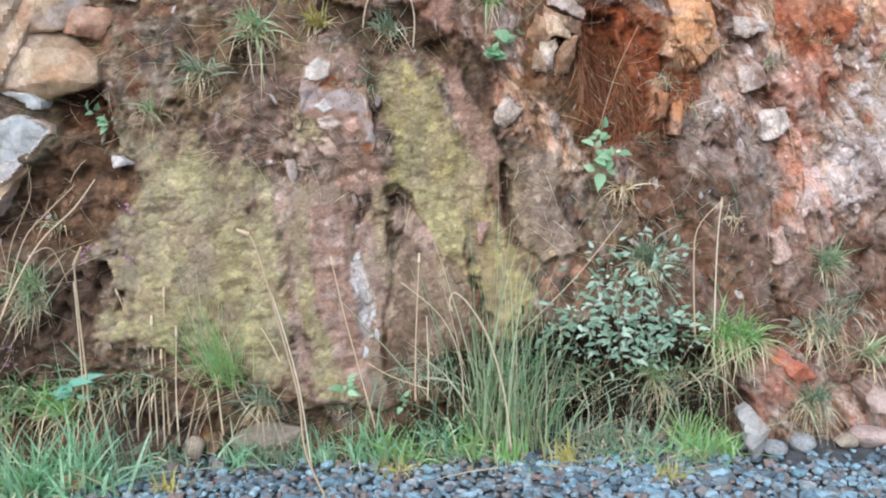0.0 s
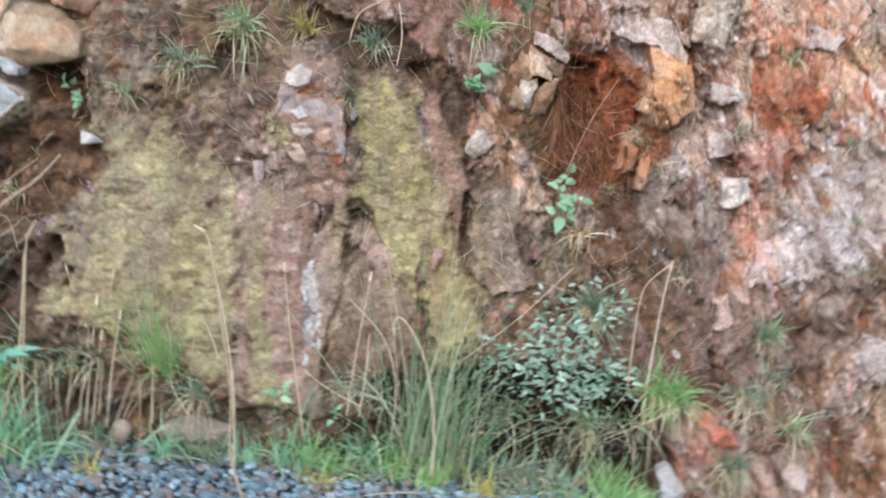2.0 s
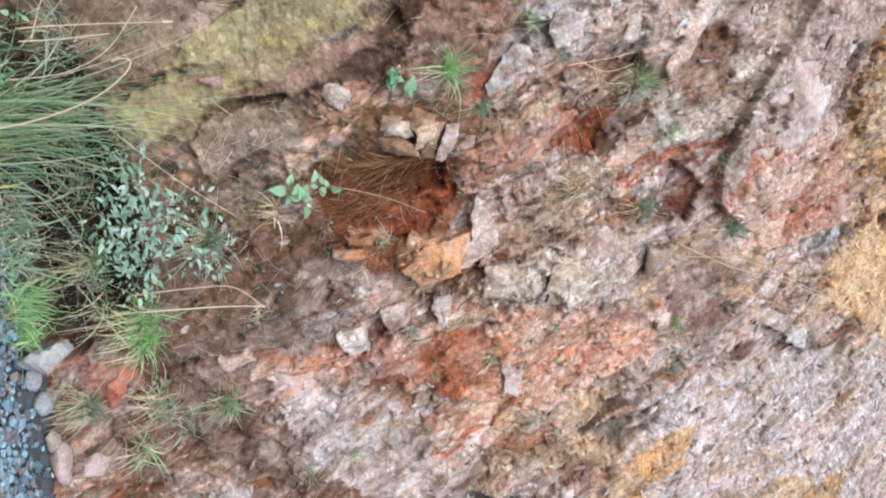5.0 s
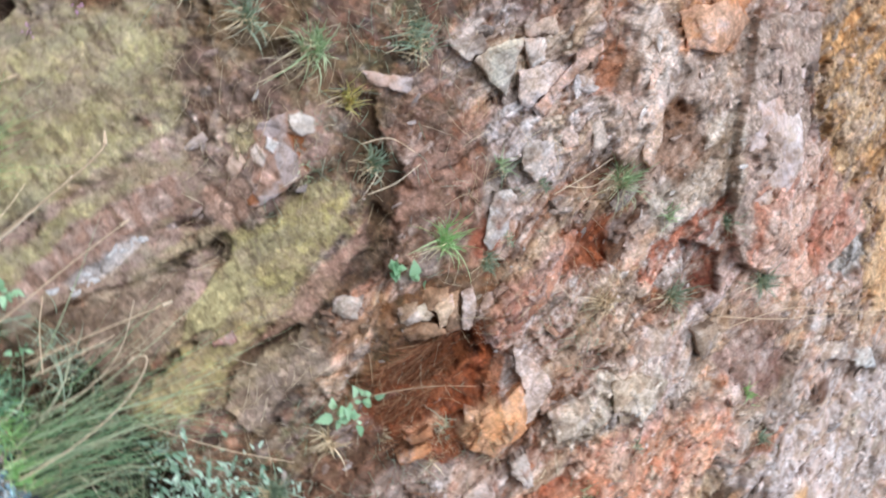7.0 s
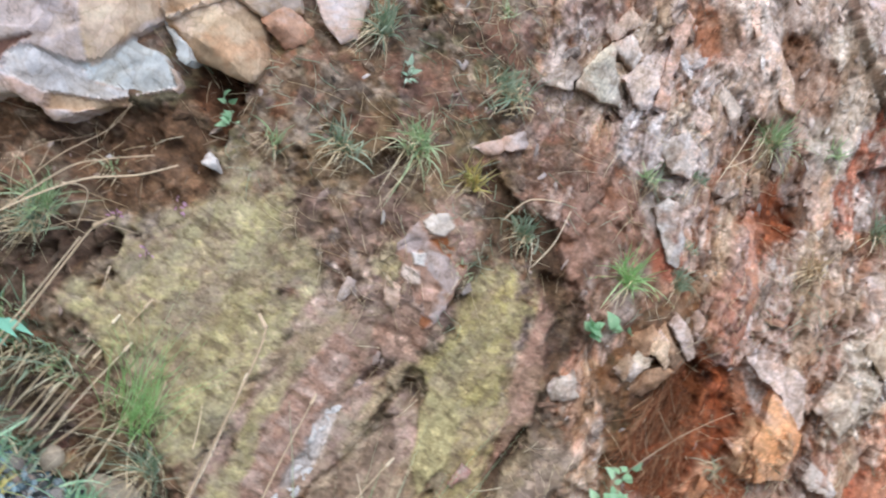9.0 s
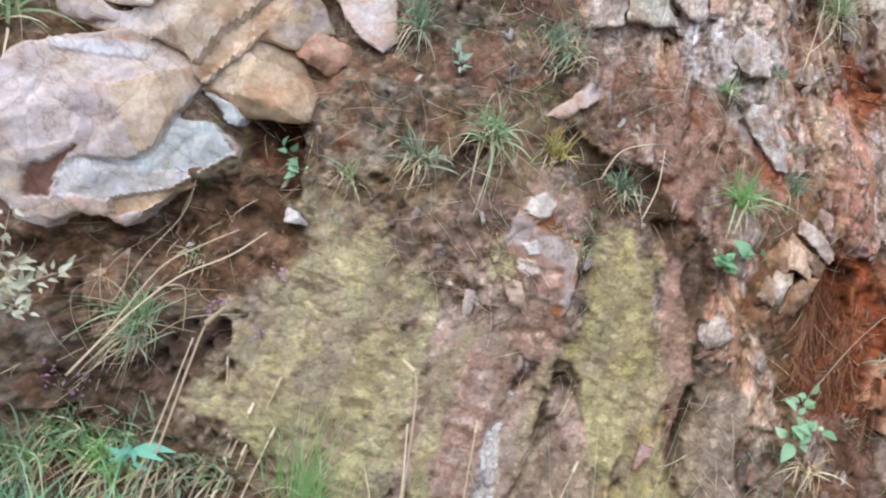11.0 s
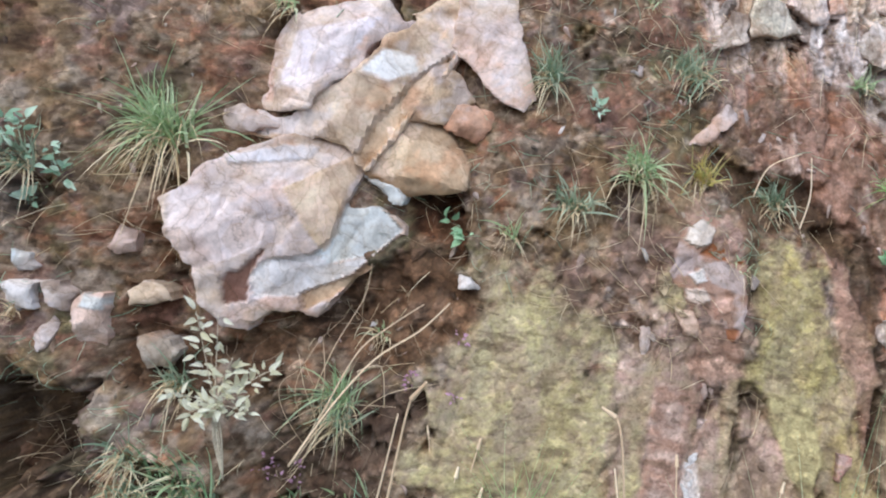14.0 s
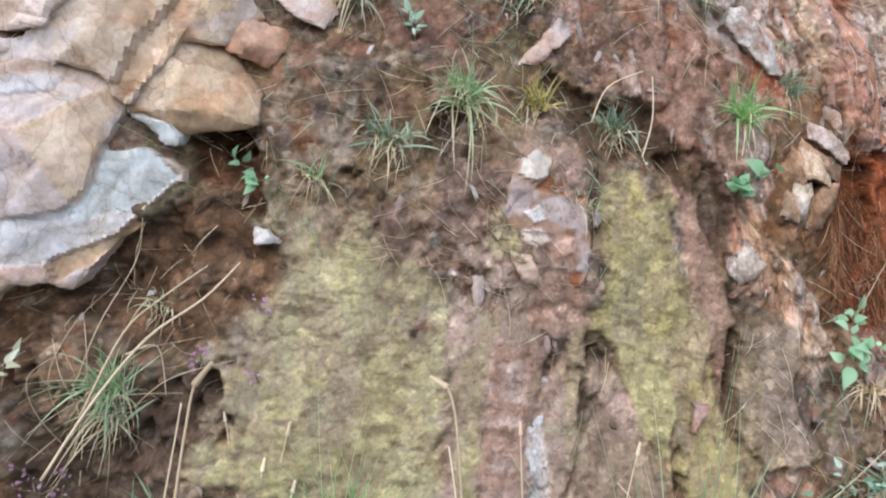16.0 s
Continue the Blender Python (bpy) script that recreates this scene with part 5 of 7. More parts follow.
boulder([(-2.001, 0.846), (-1.975, 0.885), (-1.901, 0.875), (-1.883, 0.850), (-1.976, 0.819)], 0.12, TANROCK, "tan angular stone lying in soil", 0.03, 19, facets=2, name="stone", cell=0.008)
boulder([(-1.950, 0.721), (-1.908, 0.758), (-1.850, 0.733), (-1.845, 0.675), (-1.911, 0.658)], 0.12, [(170, 150, 128), (190, 172, 152)], "greyish cracked stone in brown soil", 0.02, 20, facets=2, name="stone", cell=0.008)
boulder([(-2.301, 0.916), (-2.237, 0.916), (-2.219, 0.880), (-2.270, 0.852)], 0.12, BLUEROCK, "pale bluish stone on the bank", 0.03, 105, facets=2, name="stone", cell=0.008)
boulder([(-2.089, 0.975), (-2.070, 1.027), (-2.032, 1.011), (-2.029, 0.964), (-2.069, 0.951)], 0.1, PINKROCK, "rounded pinkish pebble on the bank", 0.04, 18, name="stone", cell=0.008)
# stones in the middle of the bank
boulder([(-0.521, 1.353), (-0.517, 1.395), (-0.472, 1.434), (-0.402, 1.438), (-0.336, 1.397), (-0.292, 1.306), (-0.260, 1.180), (-0.262, 1.084), (-0.337, 1.025), (-0.468, 1.006), (-0.517, 1.090), (-0.528, 1.230)], 0.2, [(150, 108, 88), (180, 136, 112), (166, 122, 98), (186, 150, 130)], "rounded mauve nose of rock with pale chips", 0.025, 21, facets=4, grow=1.0, cell=0.007,
        marks=[([(-0.514, 1.355), (-0.511, 1.392), (-0.472, 1.434), (-0.419, 1.406), (-0.424, 1.363), (-0.472, 1.341)], [(190, 164, 140), (212, 194, 178), (200, 180, 160)], -0.02), ([(-0.419, 1.406), (-0.338, 1.380), (-0.301, 1.320), (-0.355, 1.319), (-0.460, 1.323), (-0.424, 1.363)], [(110, 66, 40), (150, 96, 62)], 0.025), ([(-0.463, 1.290), (-0.372, 1.316), (-0.296, 1.288), (-0.282, 1.225), (-0.393, 1.238)], [(160, 134, 126), (182, 158, 150)], 0.0),
               ([(-0.478, 1.252), (-0.438, 1.279), (-0.411, 1.243), (-0.442, 1.226)], [(214, 204, 200), (224, 216, 212)], -0.012), ([(-0.472, 1.200), (-0.415, 1.218), (-0.383, 1.184), (-0.420, 1.153), (-0.458, 1.171)], [(220, 186, 164), (226, 200, 182)], -0.015), ([(-0.373, 1.177), (-0.327, 1.209), (-0.314, 1.163), (-0.350, 1.141)], [(206, 140, 112), (216, 166, 140)], -0.01), ([(-0.519, 1.184), (-0.481, 1.207), (-0.459, 1.131), (-0.493, 1.094)], OLIVE, 0.0), ([(-0.512, 1.060), (-0.477, 1.097), (-0.267, 1.115), (-0.272, 1.043), (-0.468, 1.006)], [(140, 90, 62), (166, 114, 84)], 0.01)])
boulder([(-0.480, 1.111), (-0.425, 1.130), (-0.381, 1.094), (-0.392, 1.047), (-0.455, 1.048)], 0.08, [(216, 160, 118), (226, 182, 146)], "small peach coloured stone in soil", 0.04, 23, name="stone", cell=0.006)
boulder([(-0.591, 1.051), (-0.567, 1.065), (-0.538, 0.995), (-0.549, 0.970), (-0.583, 0.990)], 0.06, PALEROCK, "thin pale flake of rock in soil", 0.04, 27, name="stone", cell=0.006, round_=0.01, facets=2)
boulder([(-1.164, 1.082), (-1.122, 1.092), (-1.090, 1.056), (-1.150, 1.039)], 0.07, WHITEROCK, "small white angular stone in brown soil", 0.05, 28, name="stone", cell=0.006, round_=0.01)
boulder([(-0.261, 1.297), (-0.237, 1.286), (-0.245, 1.239), (-0.262, 1.243)], 0.05, WHITEROCK, "small white chip of rock", 0.04, 29, name="stone", cell=0.005, round_=0.008, facets=2)
boulder([(0.117, 0.798), (0.161, 0.801), (0.165, 0.727), (0.134, 0.724)], 0.05, [(170, 110, 100), (200, 150, 140)], "small reddish pink stone in yellow rock", 0.04, 30, name="stone", cell=0.005, round_=0.01, facets=2)
# pale broken blocks higher up
boulder([(-0.430, 2.097), (-0.455, 2.173), (-0.449, 2.346), (-0.366, 2.273), (-0.260, 2.181), (-0.321, 2.131)], 0.2, [(190, 180, 150), (206, 200, 178), (216, 206, 196)], "pale greenish wedge-shaped block", 0.1, 31, name="stone", cell=0.009, facets=3)
boulder([(-0.558, 2.028), (-0.537, 2.176), (-0.466, 2.178), (-0.441, 2.081)], 0.18, WHITEROCK, "whitish angular block of broken rock", 0.08, 32, name="stone", cell=0.009)
boulder([(-0.449, 2.346), (-0.424, 2.444), (-0.326, 2.412), (-0.327, 2.309)], 0.18, WHITEROCK, "whitish split block of broken rock", 0.08, 33, name="stone", cell=0.009)
boulder([(-0.323, 2.256), (-0.306, 2.464), (-0.211, 2.470), (-0.155, 2.251), (-0.224, 2.213)], 0.18, PALEROCK, "pale pinkish block of broken rock", 0.08, 34, name="stone", cell=0.009)
boulder([(-0.505, 2.369), (-0.473, 2.516), (-0.398, 2.516), (-0.449, 2.375)], 0.18, PALEROCK, "pale flat block of broken rock", 0.06, 35, name="stone", cell=0.009)
boulder([(-0.025, 2.181), (0.003, 2.303), (0.114, 2.303), (0.146, 2.152), (0.066, 2.113)], 0.2, WHITEROCK, "pale rounded block of white rock", 0.1, 36, name="stone", cell=0.009, round_=0.04)
boulder([(0.101, 1.959), (0.122, 2.045), (0.175, 2.051), (0.341, 1.911), (0.320, 1.843), (0.266, 1.847)], 0.2, [(172, 162, 156), (190, 184, 182), (180, 160, 142)], "tall whitish slab of rock", 0.1, 37, name="stone", cell=0.009, facets=3)
boulder([(-0.014, 2.358), (-0.007, 2.424), (0.122, 2.444), (0.086, 2.346)], 0.15, PALEROCK, "pale triangular stone in the bank", 0.05, 38, name="stone", cell=0.008)
boulder([(-0.033, 2.506), (-0.009, 2.594), (0.137, 2.570), (0.138, 2.478)], 0.15, WHITEROCK, "whitish narrow stone in the bank", 0.05, 39, name="stone", cell=0.008)
boulder([(-0.565, 1.661), (-0.520, 1.784), (-0.469, 1.830), (-0.425, 1.790), (-0.481, 1.742), (-0.520, 1.675)], 0.15, PINKROCK, "flat pinkish ledge stone above a hollow", 0.1, 40, name="stone", cell=0.009)
boulder([(0.435, 1.644), (0.429, 1.710), (0.567, 1.676), (0.597, 1.621), (0.562, 1.595)], 0.15, PALEROCK, "upright pinkish strip of rock", 0.08, 41, name="stone", cell=0.008, facets=2)
boulder([(0.753, 1.767), (0.837, 1.805), (1.040, 1.861), (1.123, 1.706), (1.172, 1.534), (1.098, 1.538), (0.982, 1.724)], 0.2, PALEROCK, "pale pink crest of an ochre rock", 0.1, 42, name="stone", cell=0.009)
boulder([(0.918, 1.448), (0.941, 1.551), (1.098, 1.672), (1.183, 1.529), (1.097, 1.451)], 0.2, [(196, 130, 72), (214, 154, 96), (210, 160, 116)], "ochre coloured rock in orange soil", 0.09, 43, name="stone", cell=0.009)
boulder([(1.147, 1.788), (1.155, 1.914), (1.266, 2.030), (1.317, 1.873), (1.302, 1.765)], 0.2, [(176, 152, 124), (196, 176, 150), (160, 130, 104)], "cream coloured block of broken rock", 0.1, 44, name="stone", cell=0.009)
boulder([(1.181, 2.120), (1.243, 2.288), (1.376, 2.419), (1.442, 2.236), (1.381, 2.081)], 0.2, [(160, 138, 108), (190, 168, 136)], "cream bedded block of rock", 0.1, 45, name="stone", cell=0.009)
boulder([(-0.049, 3.689), (0.078, 4.123), (0.153, 4.101), (0.278, 3.979), (0.536, 3.768), (0.798, 3.644), (0.927, 3.403), (1.023, 3.124), (0.926, 3.074), (0.720, 3.271), (0.363, 3.440), (0.139, 3.520)], 0.3, PALEROCK, "tall smooth pale pink slab of rock", 0.03, 46, cell=0.012, round_=0.02, facets=2, grow=1.0, plain=True)
boulder([(-0.275, 3.189), (-0.227, 3.508), (-0.076, 3.611), (-0.002, 3.348), (-0.099, 3.164)], 0.25, [(206, 150, 112), (216, 172, 140)], "large peach coloured block of rock", 0.08, 47, cell=0.012)
boulder([(1.848, 3.425), (1.984, 3.671), (2.110, 3.672), (1.983, 3.447)], 0.2, WHITEROCK, "pale stone on the upper bank", 0.07, 48, name="stone", cell=0.01)
boulder([(2.096, 3.713), (2.202, 3.905), (2.350, 3.899), (2.223, 3.714)], 0.2, BLUEROCK, "bluish pale stone on the upper bank", 0.07, 49, name="stone", cell=0.01)
boulder([(0.360, 1.381), (0.371, 1.484), (0.437, 1.476), (0.426, 1.371)], 0.12, [(176, 140, 100), (196, 172, 140)], "cream splinter of bedded rock", 0.05, 61, name="stone", cell=0.008)
boulder([(0.342, 1.505), (0.374, 1.606), (0.461, 1.593), (0.437, 1.502)], 0.12, [(166, 116, 74), (190, 150, 108)], "ochre splinter of bedded rock", 0.05, 101, name="stone", cell=0.008)
boulder([(0.409, 1.590), (0.417, 1.652), (0.572, 1.598), (0.571, 1.528)], 0.12, [(176, 128, 84), (196, 160, 120)], "ochre slab of bedded rock", 0.06, 102, name="stone", cell=0.008)
boulder([(0.432, 1.361), (0.485, 1.507), (0.560, 1.521), (0.505, 1.371)], 0.12, [(150, 104, 66), (180, 140, 100)], "brown slab of bedded rock", 0.04, 103, name="stone", cell=0.008)
boulder([(0.483, 1.728), (0.499, 1.783), (0.598, 1.728), (0.594, 1.673)], 0.12, PINKROCK, "pink splinter of bedded rock", 0.05, 104, name="stone", cell=0.008)
boulder([(0.952, 1.734), (1.125, 1.674), (1.174, 1.492), (1.072, 1.409), (0.982, 1.515)], 0.2, [(196, 130, 76), (214, 156, 104), (204, 164, 130)], "large ochre block over orange soil", 0.12, 62, cell=0.01)
boulder([(0.216, 1.240), (0.274, 1.261), (0.295, 1.195), (0.237, 1.141), (0.206, 1.185)], 0.1, [(190, 170, 150), (206, 200, 196)], "pale broken stone beside a hollow", 0.06, 63, name="stone", cell=0.007)
boulder([(0.867, 1.293), (0.916, 1.304), (0.914, 1.190), (0.870, 1.179)], 0.1, OCHRE, "upright ochre splinter in orange soil", 0.08, 64, name="stone", cell=0.007)
boulder([(0.935, 1.247), (0.984, 1.258), (0.963, 1.134), (0.914, 1.134)], 0.1, OCHRE, "upright ochre splinter in orange soil", 0.08, 65, name="stone", cell=0.007)
boulder([(1.243, 1.569), (1.253, 1.622), (1.403, 1.590), (1.397, 1.549)], 0.1, WHITEROCK, "narrow whitish stone among rubble", 0.06, 67, name="stone", cell=0.008)
boulder([(1.315, 1.129), (1.361, 1.219), (1.438, 1.193), (1.426, 1.119)], 0.1, WHITEROCK, "pale pink stone among rubble", 0.06, 68, name="stone", cell=0.008)
boulder([(1.489, 0.853), (1.559, 1.035), (1.688, 1.046), (1.612, 0.862)], 0.12, PALEROCK, "pale pink slab in broken rock", 0.06, 69, name="stone", cell=0.008)
boulder([(1.876, 0.521), (1.937, 0.703), (2.111, 0.645), (2.020, 0.499)], 0.12, [(196, 180, 176), (206, 192, 190)], "flat pale mauve slab at the bank's foot", 0.05, 70, name="stone", cell=0.008)
boulder([(1.698, 1.843), (1.736, 1.942), (1.886, 1.915), (1.851, 1.829)], 0.12, [(180, 164, 164), (200, 188, 188)], "greyish pale stone in orange rock", 0.06, 71, name="stone", cell=0.009)
boulder([(2.705, 2.463), (2.807, 2.639), (2.907, 2.590), (2.837, 2.466)], 0.15, GOLD, "gold coloured stone on the upper bank", 0.06, 72, name="stone", cell=0.01)
boulder([(3.031, 2.449), (3.095, 2.960), (3.203, 3.332), (3.333, 3.683), (3.311, 3.196), (3.241, 2.731)], 0.2, [(204, 176, 150), (214, 190, 160), (200, 150, 90)], "long cream band of slanting rock", 0.1, 73, cell=0.013)
boulder([(-0.449, 2.674), (-0.428, 2.769), (-0.261, 2.685), (-0.188, 2.460), (-0.103, 2.310), (-0.160, 2.283), (-0.267, 2.529)], 0.2, [(196, 150, 130), (206, 170, 156), (190, 134, 104)], "slanting pink rib of rock", 0.07, 82, cell=0.01)
boulder([(-0.115, 2.928), (-0.094, 3.022), (0.232, 2.848), (0.362, 2.734), (0.288, 2.706), (0.069, 2.814)], 0.2, PALEROCK, "slanting pale rib of rock", 0.07, 83, cell=0.01)
boulder([(0.684, 1.725), (0.586, 1.782), (0.389, 2.218), (0.464, 2.264), (0.662, 1.989), (0.737, 1.774)], 0.2, [(166, 108, 84), (186, 130, 106), (150, 100, 76)], "long reddish pink rib of slanting rock", 0.05, 84, cell=0.01)
boulder([(0.375, 1.387), (0.404, 1.504), (0.468, 1.509), (0.450, 1.391)], 0.12, [(190, 166, 130), (200, 184, 160)], "cream stone above orange soil", 0.06, 87, name="stone", cell=0.008)
boulder([(0.407, 1.548), (0.419, 1.618), (0.538, 1.580), (0.525, 1.510)], 0.12, [(190, 150, 104), (204, 176, 140)], "ochre stone above orange soil", 0.06, 88, name="stone", cell=0.008)
boulder([(0.221, 1.221), (0.238, 1.286), (0.309, 1.234), (0.296, 1.191)], 0.12, WHITEROCK, "small whitish block beside a mossy hollow", 0.05, 89, name="stone", cell=0.007)
boulder([(0.546, 1.994), (0.572, 2.092), (0.679, 2.093), (0.662, 1.989)], 0.12, PALEROCK, "pale rounded stone on the bank", 0.05, 90, name="stone", cell=0.008)
boulder([(1.042, 2.306), (1.095, 2.467), (1.269, 2.505), (1.205, 2.305)], 0.15, PALEROCK, "pale greyish block of rock", 0.06, 91, name="stone", cell=0.009)
boulder([(1.249, 2.657), (1.300, 2.791), (1.425, 2.767), (1.426, 2.638)], 0.15, [(150, 124, 96), (176, 152, 126)], "leaning brown stone on the bank", 0.08, 92, name="stone", cell=0.009)
boulder([(1.662, 2.723), (1.709, 2.815), (1.778, 2.773), (1.745, 2.709)], 0.12, PALEROCK, "small pale stone on the bank", 0.06, 93, name="stone", cell=0.008)
boulder([(1.233, 1.397), (1.335, 1.421), (1.361, 1.327), (1.256, 1.292)], 0.12, PALEROCK, "pale pink stone in broken rock", 0.05, 95, name="stone", cell=0.008)
boulder([(1.309, 1.199), (1.434, 1.234), (1.443, 1.131), (1.319, 1.098)], 0.12, WHITEROCK, "pale greyish stone in broken rock", 0.05, 96, name="stone", cell=0.008)
boulder([(1.487, 0.985), (1.623, 1.017), (1.653, 0.918), (1.522, 0.799), (1.430, 0.833)], 0.15, [(196, 170, 166), (206, 184, 180), (186, 150, 140)], "pale mauve slab in broken rock", 0.06, 97, cell=0.009)
boulder([(1.303, 0.727), (1.363, 0.759), (1.390, 0.662), (1.320, 0.621)], 0.1, PINKROCK, "upright pink splinter of rock", 0.05, 98, name="stone", cell=0.007)
boulder([(1.232, 1.614), (1.357, 1.590), (1.375, 1.529), (1.248, 1.540)], 0.1, WHITEROCK, "pale blue-grey flake of rock", 0.05, 99, name="stone", cell=0.007)
# foot of the bank
boulder([(1.065, 0.175), (1.098, 0.186), (1.130, 0.143), (1.177, 0.125), (1.149, 0.037), (1.108, 0.008), (1.088, 0.075)], 0.06, [(150, 146, 142), (172, 168, 164)], "upright grey-white flake of stone", 0.25, 50, name="stone", cell=0.007, facets=2)
boulder([(1.230, 0.314), (1.310, 0.329), (1.435, 0.241), (1.409, 0.216), (1.325, 0.231)], 0.15, [(184, 92, 58), (206, 116, 78)], "crumbling brick-red rock at the foot", 0.08, 51, name="stone", cell=0.008)
boulder([(1.579, 0.191), (1.632, 0.213), (1.693, 0.169), (1.675, 0.111), (1.597, 0.122)], 0.15, PINKROCK, "rounded pink stone at the foot of the bank", 0.12, 52, name="stone", cell=0.008, round_=0.04)


def ground_rock(xy, size, mat, label, seed, sink=0.25):
    """A rounded angular rock resting on the ground."""
    rng = np.random.default_rng(seed)
    bm = bmesh.new()
    bmesh.ops.create_icosphere(bm, subdivisions=3, radius=1.0)
    cuts = [(Vector(rng.normal(0, 1, 3)).normalized(), rng.uniform(0.6, 0.9)) for k in range(12)]
    for v in bm.verts:
        p = v.co.copy()
        for way, far in cuts:
            d = p.dot(way)
            if d > far:
                p -= way * (d - far) * 0.9
        p *= 1 + 0.06 * noise.noise(p * 2.5 + Vector((seed, 0, 0)))
        v.co = (p.x * size[0], p.y * size[1], (p.z + 1 - 2 * sink) * size[2])
    ob = part("stone", bm, mat, smooth=True)
    ob.data.set_sharp_from_angle(angle=radians(35))
    y = min(xy[1], bank_y(xy[0], 0.05) - size[1] * 0.6)
    ob.location = (xy[0] * y / xy[1], y, 0.0)
    return tagged(ob, label, "stone")


ground_rock((-1.283, 3.201), (0.1, 0.08, 0.06), ORANGE, "orange-brown stone half buried in gravel", 4)
ground_rock((-0.905, 3.385), (0.045, 0.04, 0.05), TAN, "small tan stone at the gravel's edge", 5, 0.1)
ground_rock((-0.636, 3.418), (0.15, 0.07, 0.075), TAN, "flat tan rock at the foot of the bank", 6, 0.15)
ground_rock((1.501, 3.474), (0.05, 0.04, 0.035), TAN, "tan stone at the foot of the bank", 7)
ground_rock((1.618, 3.503), (0.1, 0.06, 0.05), PINK, "pinkish stone at the foot of the bank", 8)
ground_rock((1.208, 3.418), (0.06, 0.05, 0.03), BLUEGREY, "blue-grey stone at the gravel's edge", 9)
ground_rock((1.332, 3.446), (0.05, 0.05, 0.04), BLUEGREY, "blue-grey stone lying at the gravel's edge", 10)


# ---- loose shards all over the broken rock ----
SHARD_V, SHARD_F = ICO_V, ICO_F


def build_shards(name, count, size, seed, label, least=0.0, spread=0.5):
    rng = np.random.default_rng(seed)
    x, z = rng.uniform(-2.9, 5.0, count), rng.uniform(0.0, 5.2, count)
    chance = np.maximum(grid_at(BBROKEN, x, z) ** 1.2, least) * (1 - 0.96 * np.clip(grid_at(BLAYERED, x, z) * 1.4, 0, 1))
    clump = step(-0.35, 0.3, fbm(x, z, 0.3, 3, seed))
    keep = rng.uniform(0, 1, count) < chance * (0.25 + 0.75 * clump)
    x, z = x[keep], z[keep]
    n = len(x)
    y = grid_at(BY, x, z)
    base = grid_at(BCOLOUR, x, z)
    r = np.minimum(size * np.exp(rng.normal(0, spread, n)), size * 2.2)
    corners = len(SHARD_V)
    v = SHARD_V[None] * rng.uniform(0.6, 1.3, (n, corners, 1)) + rng.uniform(-0.18, 0.18, (n, corners, 3))
    v = v * (r[:, None, None] * np.stack([rng.uniform(1.0, 1.9, n), rng.uniform(0.35, 0.7, n), rng.uniform(0.4, 0.8, n)], -1)[:, None])
    # the long side follows the steep bedding, the thin side faces out of the bank
    turn = radians(107) + rng.normal(0, 0.55, n)
    lean, nod = rng.normal(0, 0.45, n)[:, None], rng.normal(0.25, 0.45, n)[:, None]
    vx, vy, vz = v[..., 0], v[..., 1], v[..., 2]
    vx, vy = vx * np.cos(lean) - vy * np.sin(lean), vx * np.sin(lean) + vy * np.cos(lean)
    vy, vz = vy * np.cos(nod) - vz * np.sin(nod), vy * np.sin(nod) + vz * np.cos(nod)
    c, s = np.cos(turn)[:, None], np.sin(turn)[:, None]
    vx, vz = vx * c - vz * s, vx * s + vz * c
    vy = vy + 0.3 * vx + 0.4 * vz
    out = rng.uniform(-0.2, 0.35, n) * r
    v = np.stack([vx + x[:, None], vy + (y - out)[:, None], vz + z[:, None]], -1)
    faces = (SHARD_F[None] + (np.arange(n) * corners)[:, None, None]).reshape(-1, 3)
    ob = arrays(name, v.reshape(-1, 3), faces, BANK, bank, smooth=False)
    tones = np.array([lin(*q) for q in ((206, 178, 164), (186, 150, 132), (216, 204, 198), (160, 122, 100), (190, 164, 156), (120, 86, 66), (196, 146, 110))])
    own = tones[rng.integers(0, len(tones), n)]
    t = (rng.uniform(0, 1, n) ** 2 * step(0.0, 0.4, grid_at(BBROKEN, x, z)))[:, None] * 0.8
    shade = (base * (1 - t) + own * t) * rng.uniform(0.75, 1.3, n)[:, None]
    colour_layer(ob, np.repeat(shade, corners, axis=0))
    return tagged(ob, label, kind="stuff")


STONE_SHAPES = []


def stone_shapes():
    rng = np.random.default_rng(5)
    for k in range(12):
        bm = bmesh.new()
        for p in rng.normal(0, 1, (11, 3)) * (1.0, 0.55, 0.6):
            q = Vector(p)
            q.normalize()
            bm.verts.new((q.x * 1.2 * rng.uniform(0.75, 1.1), q.y * 0.6, q.z * 0.75 * rng.uniform(0.75, 1.1)))
        hull = bmesh.ops.convex_hull(bm, input=bm.verts)
        bmesh.ops.delete(bm, geom=[g for g in hull["geom_interior"] if isinstance(g, bmesh.types.BMVert)], context="VERTS")
        me = bpy.data.meshes.new("stone")
        bm.to_mesh(me)
        bm.free()
        me.materials.append((SHARD, SHARD, PINK, WHITE, SHARD, TAN, SHARD, PINK, SHARD, SHARD, WHITE, TAN)[k])
        STONE_SHAPES.append(me)


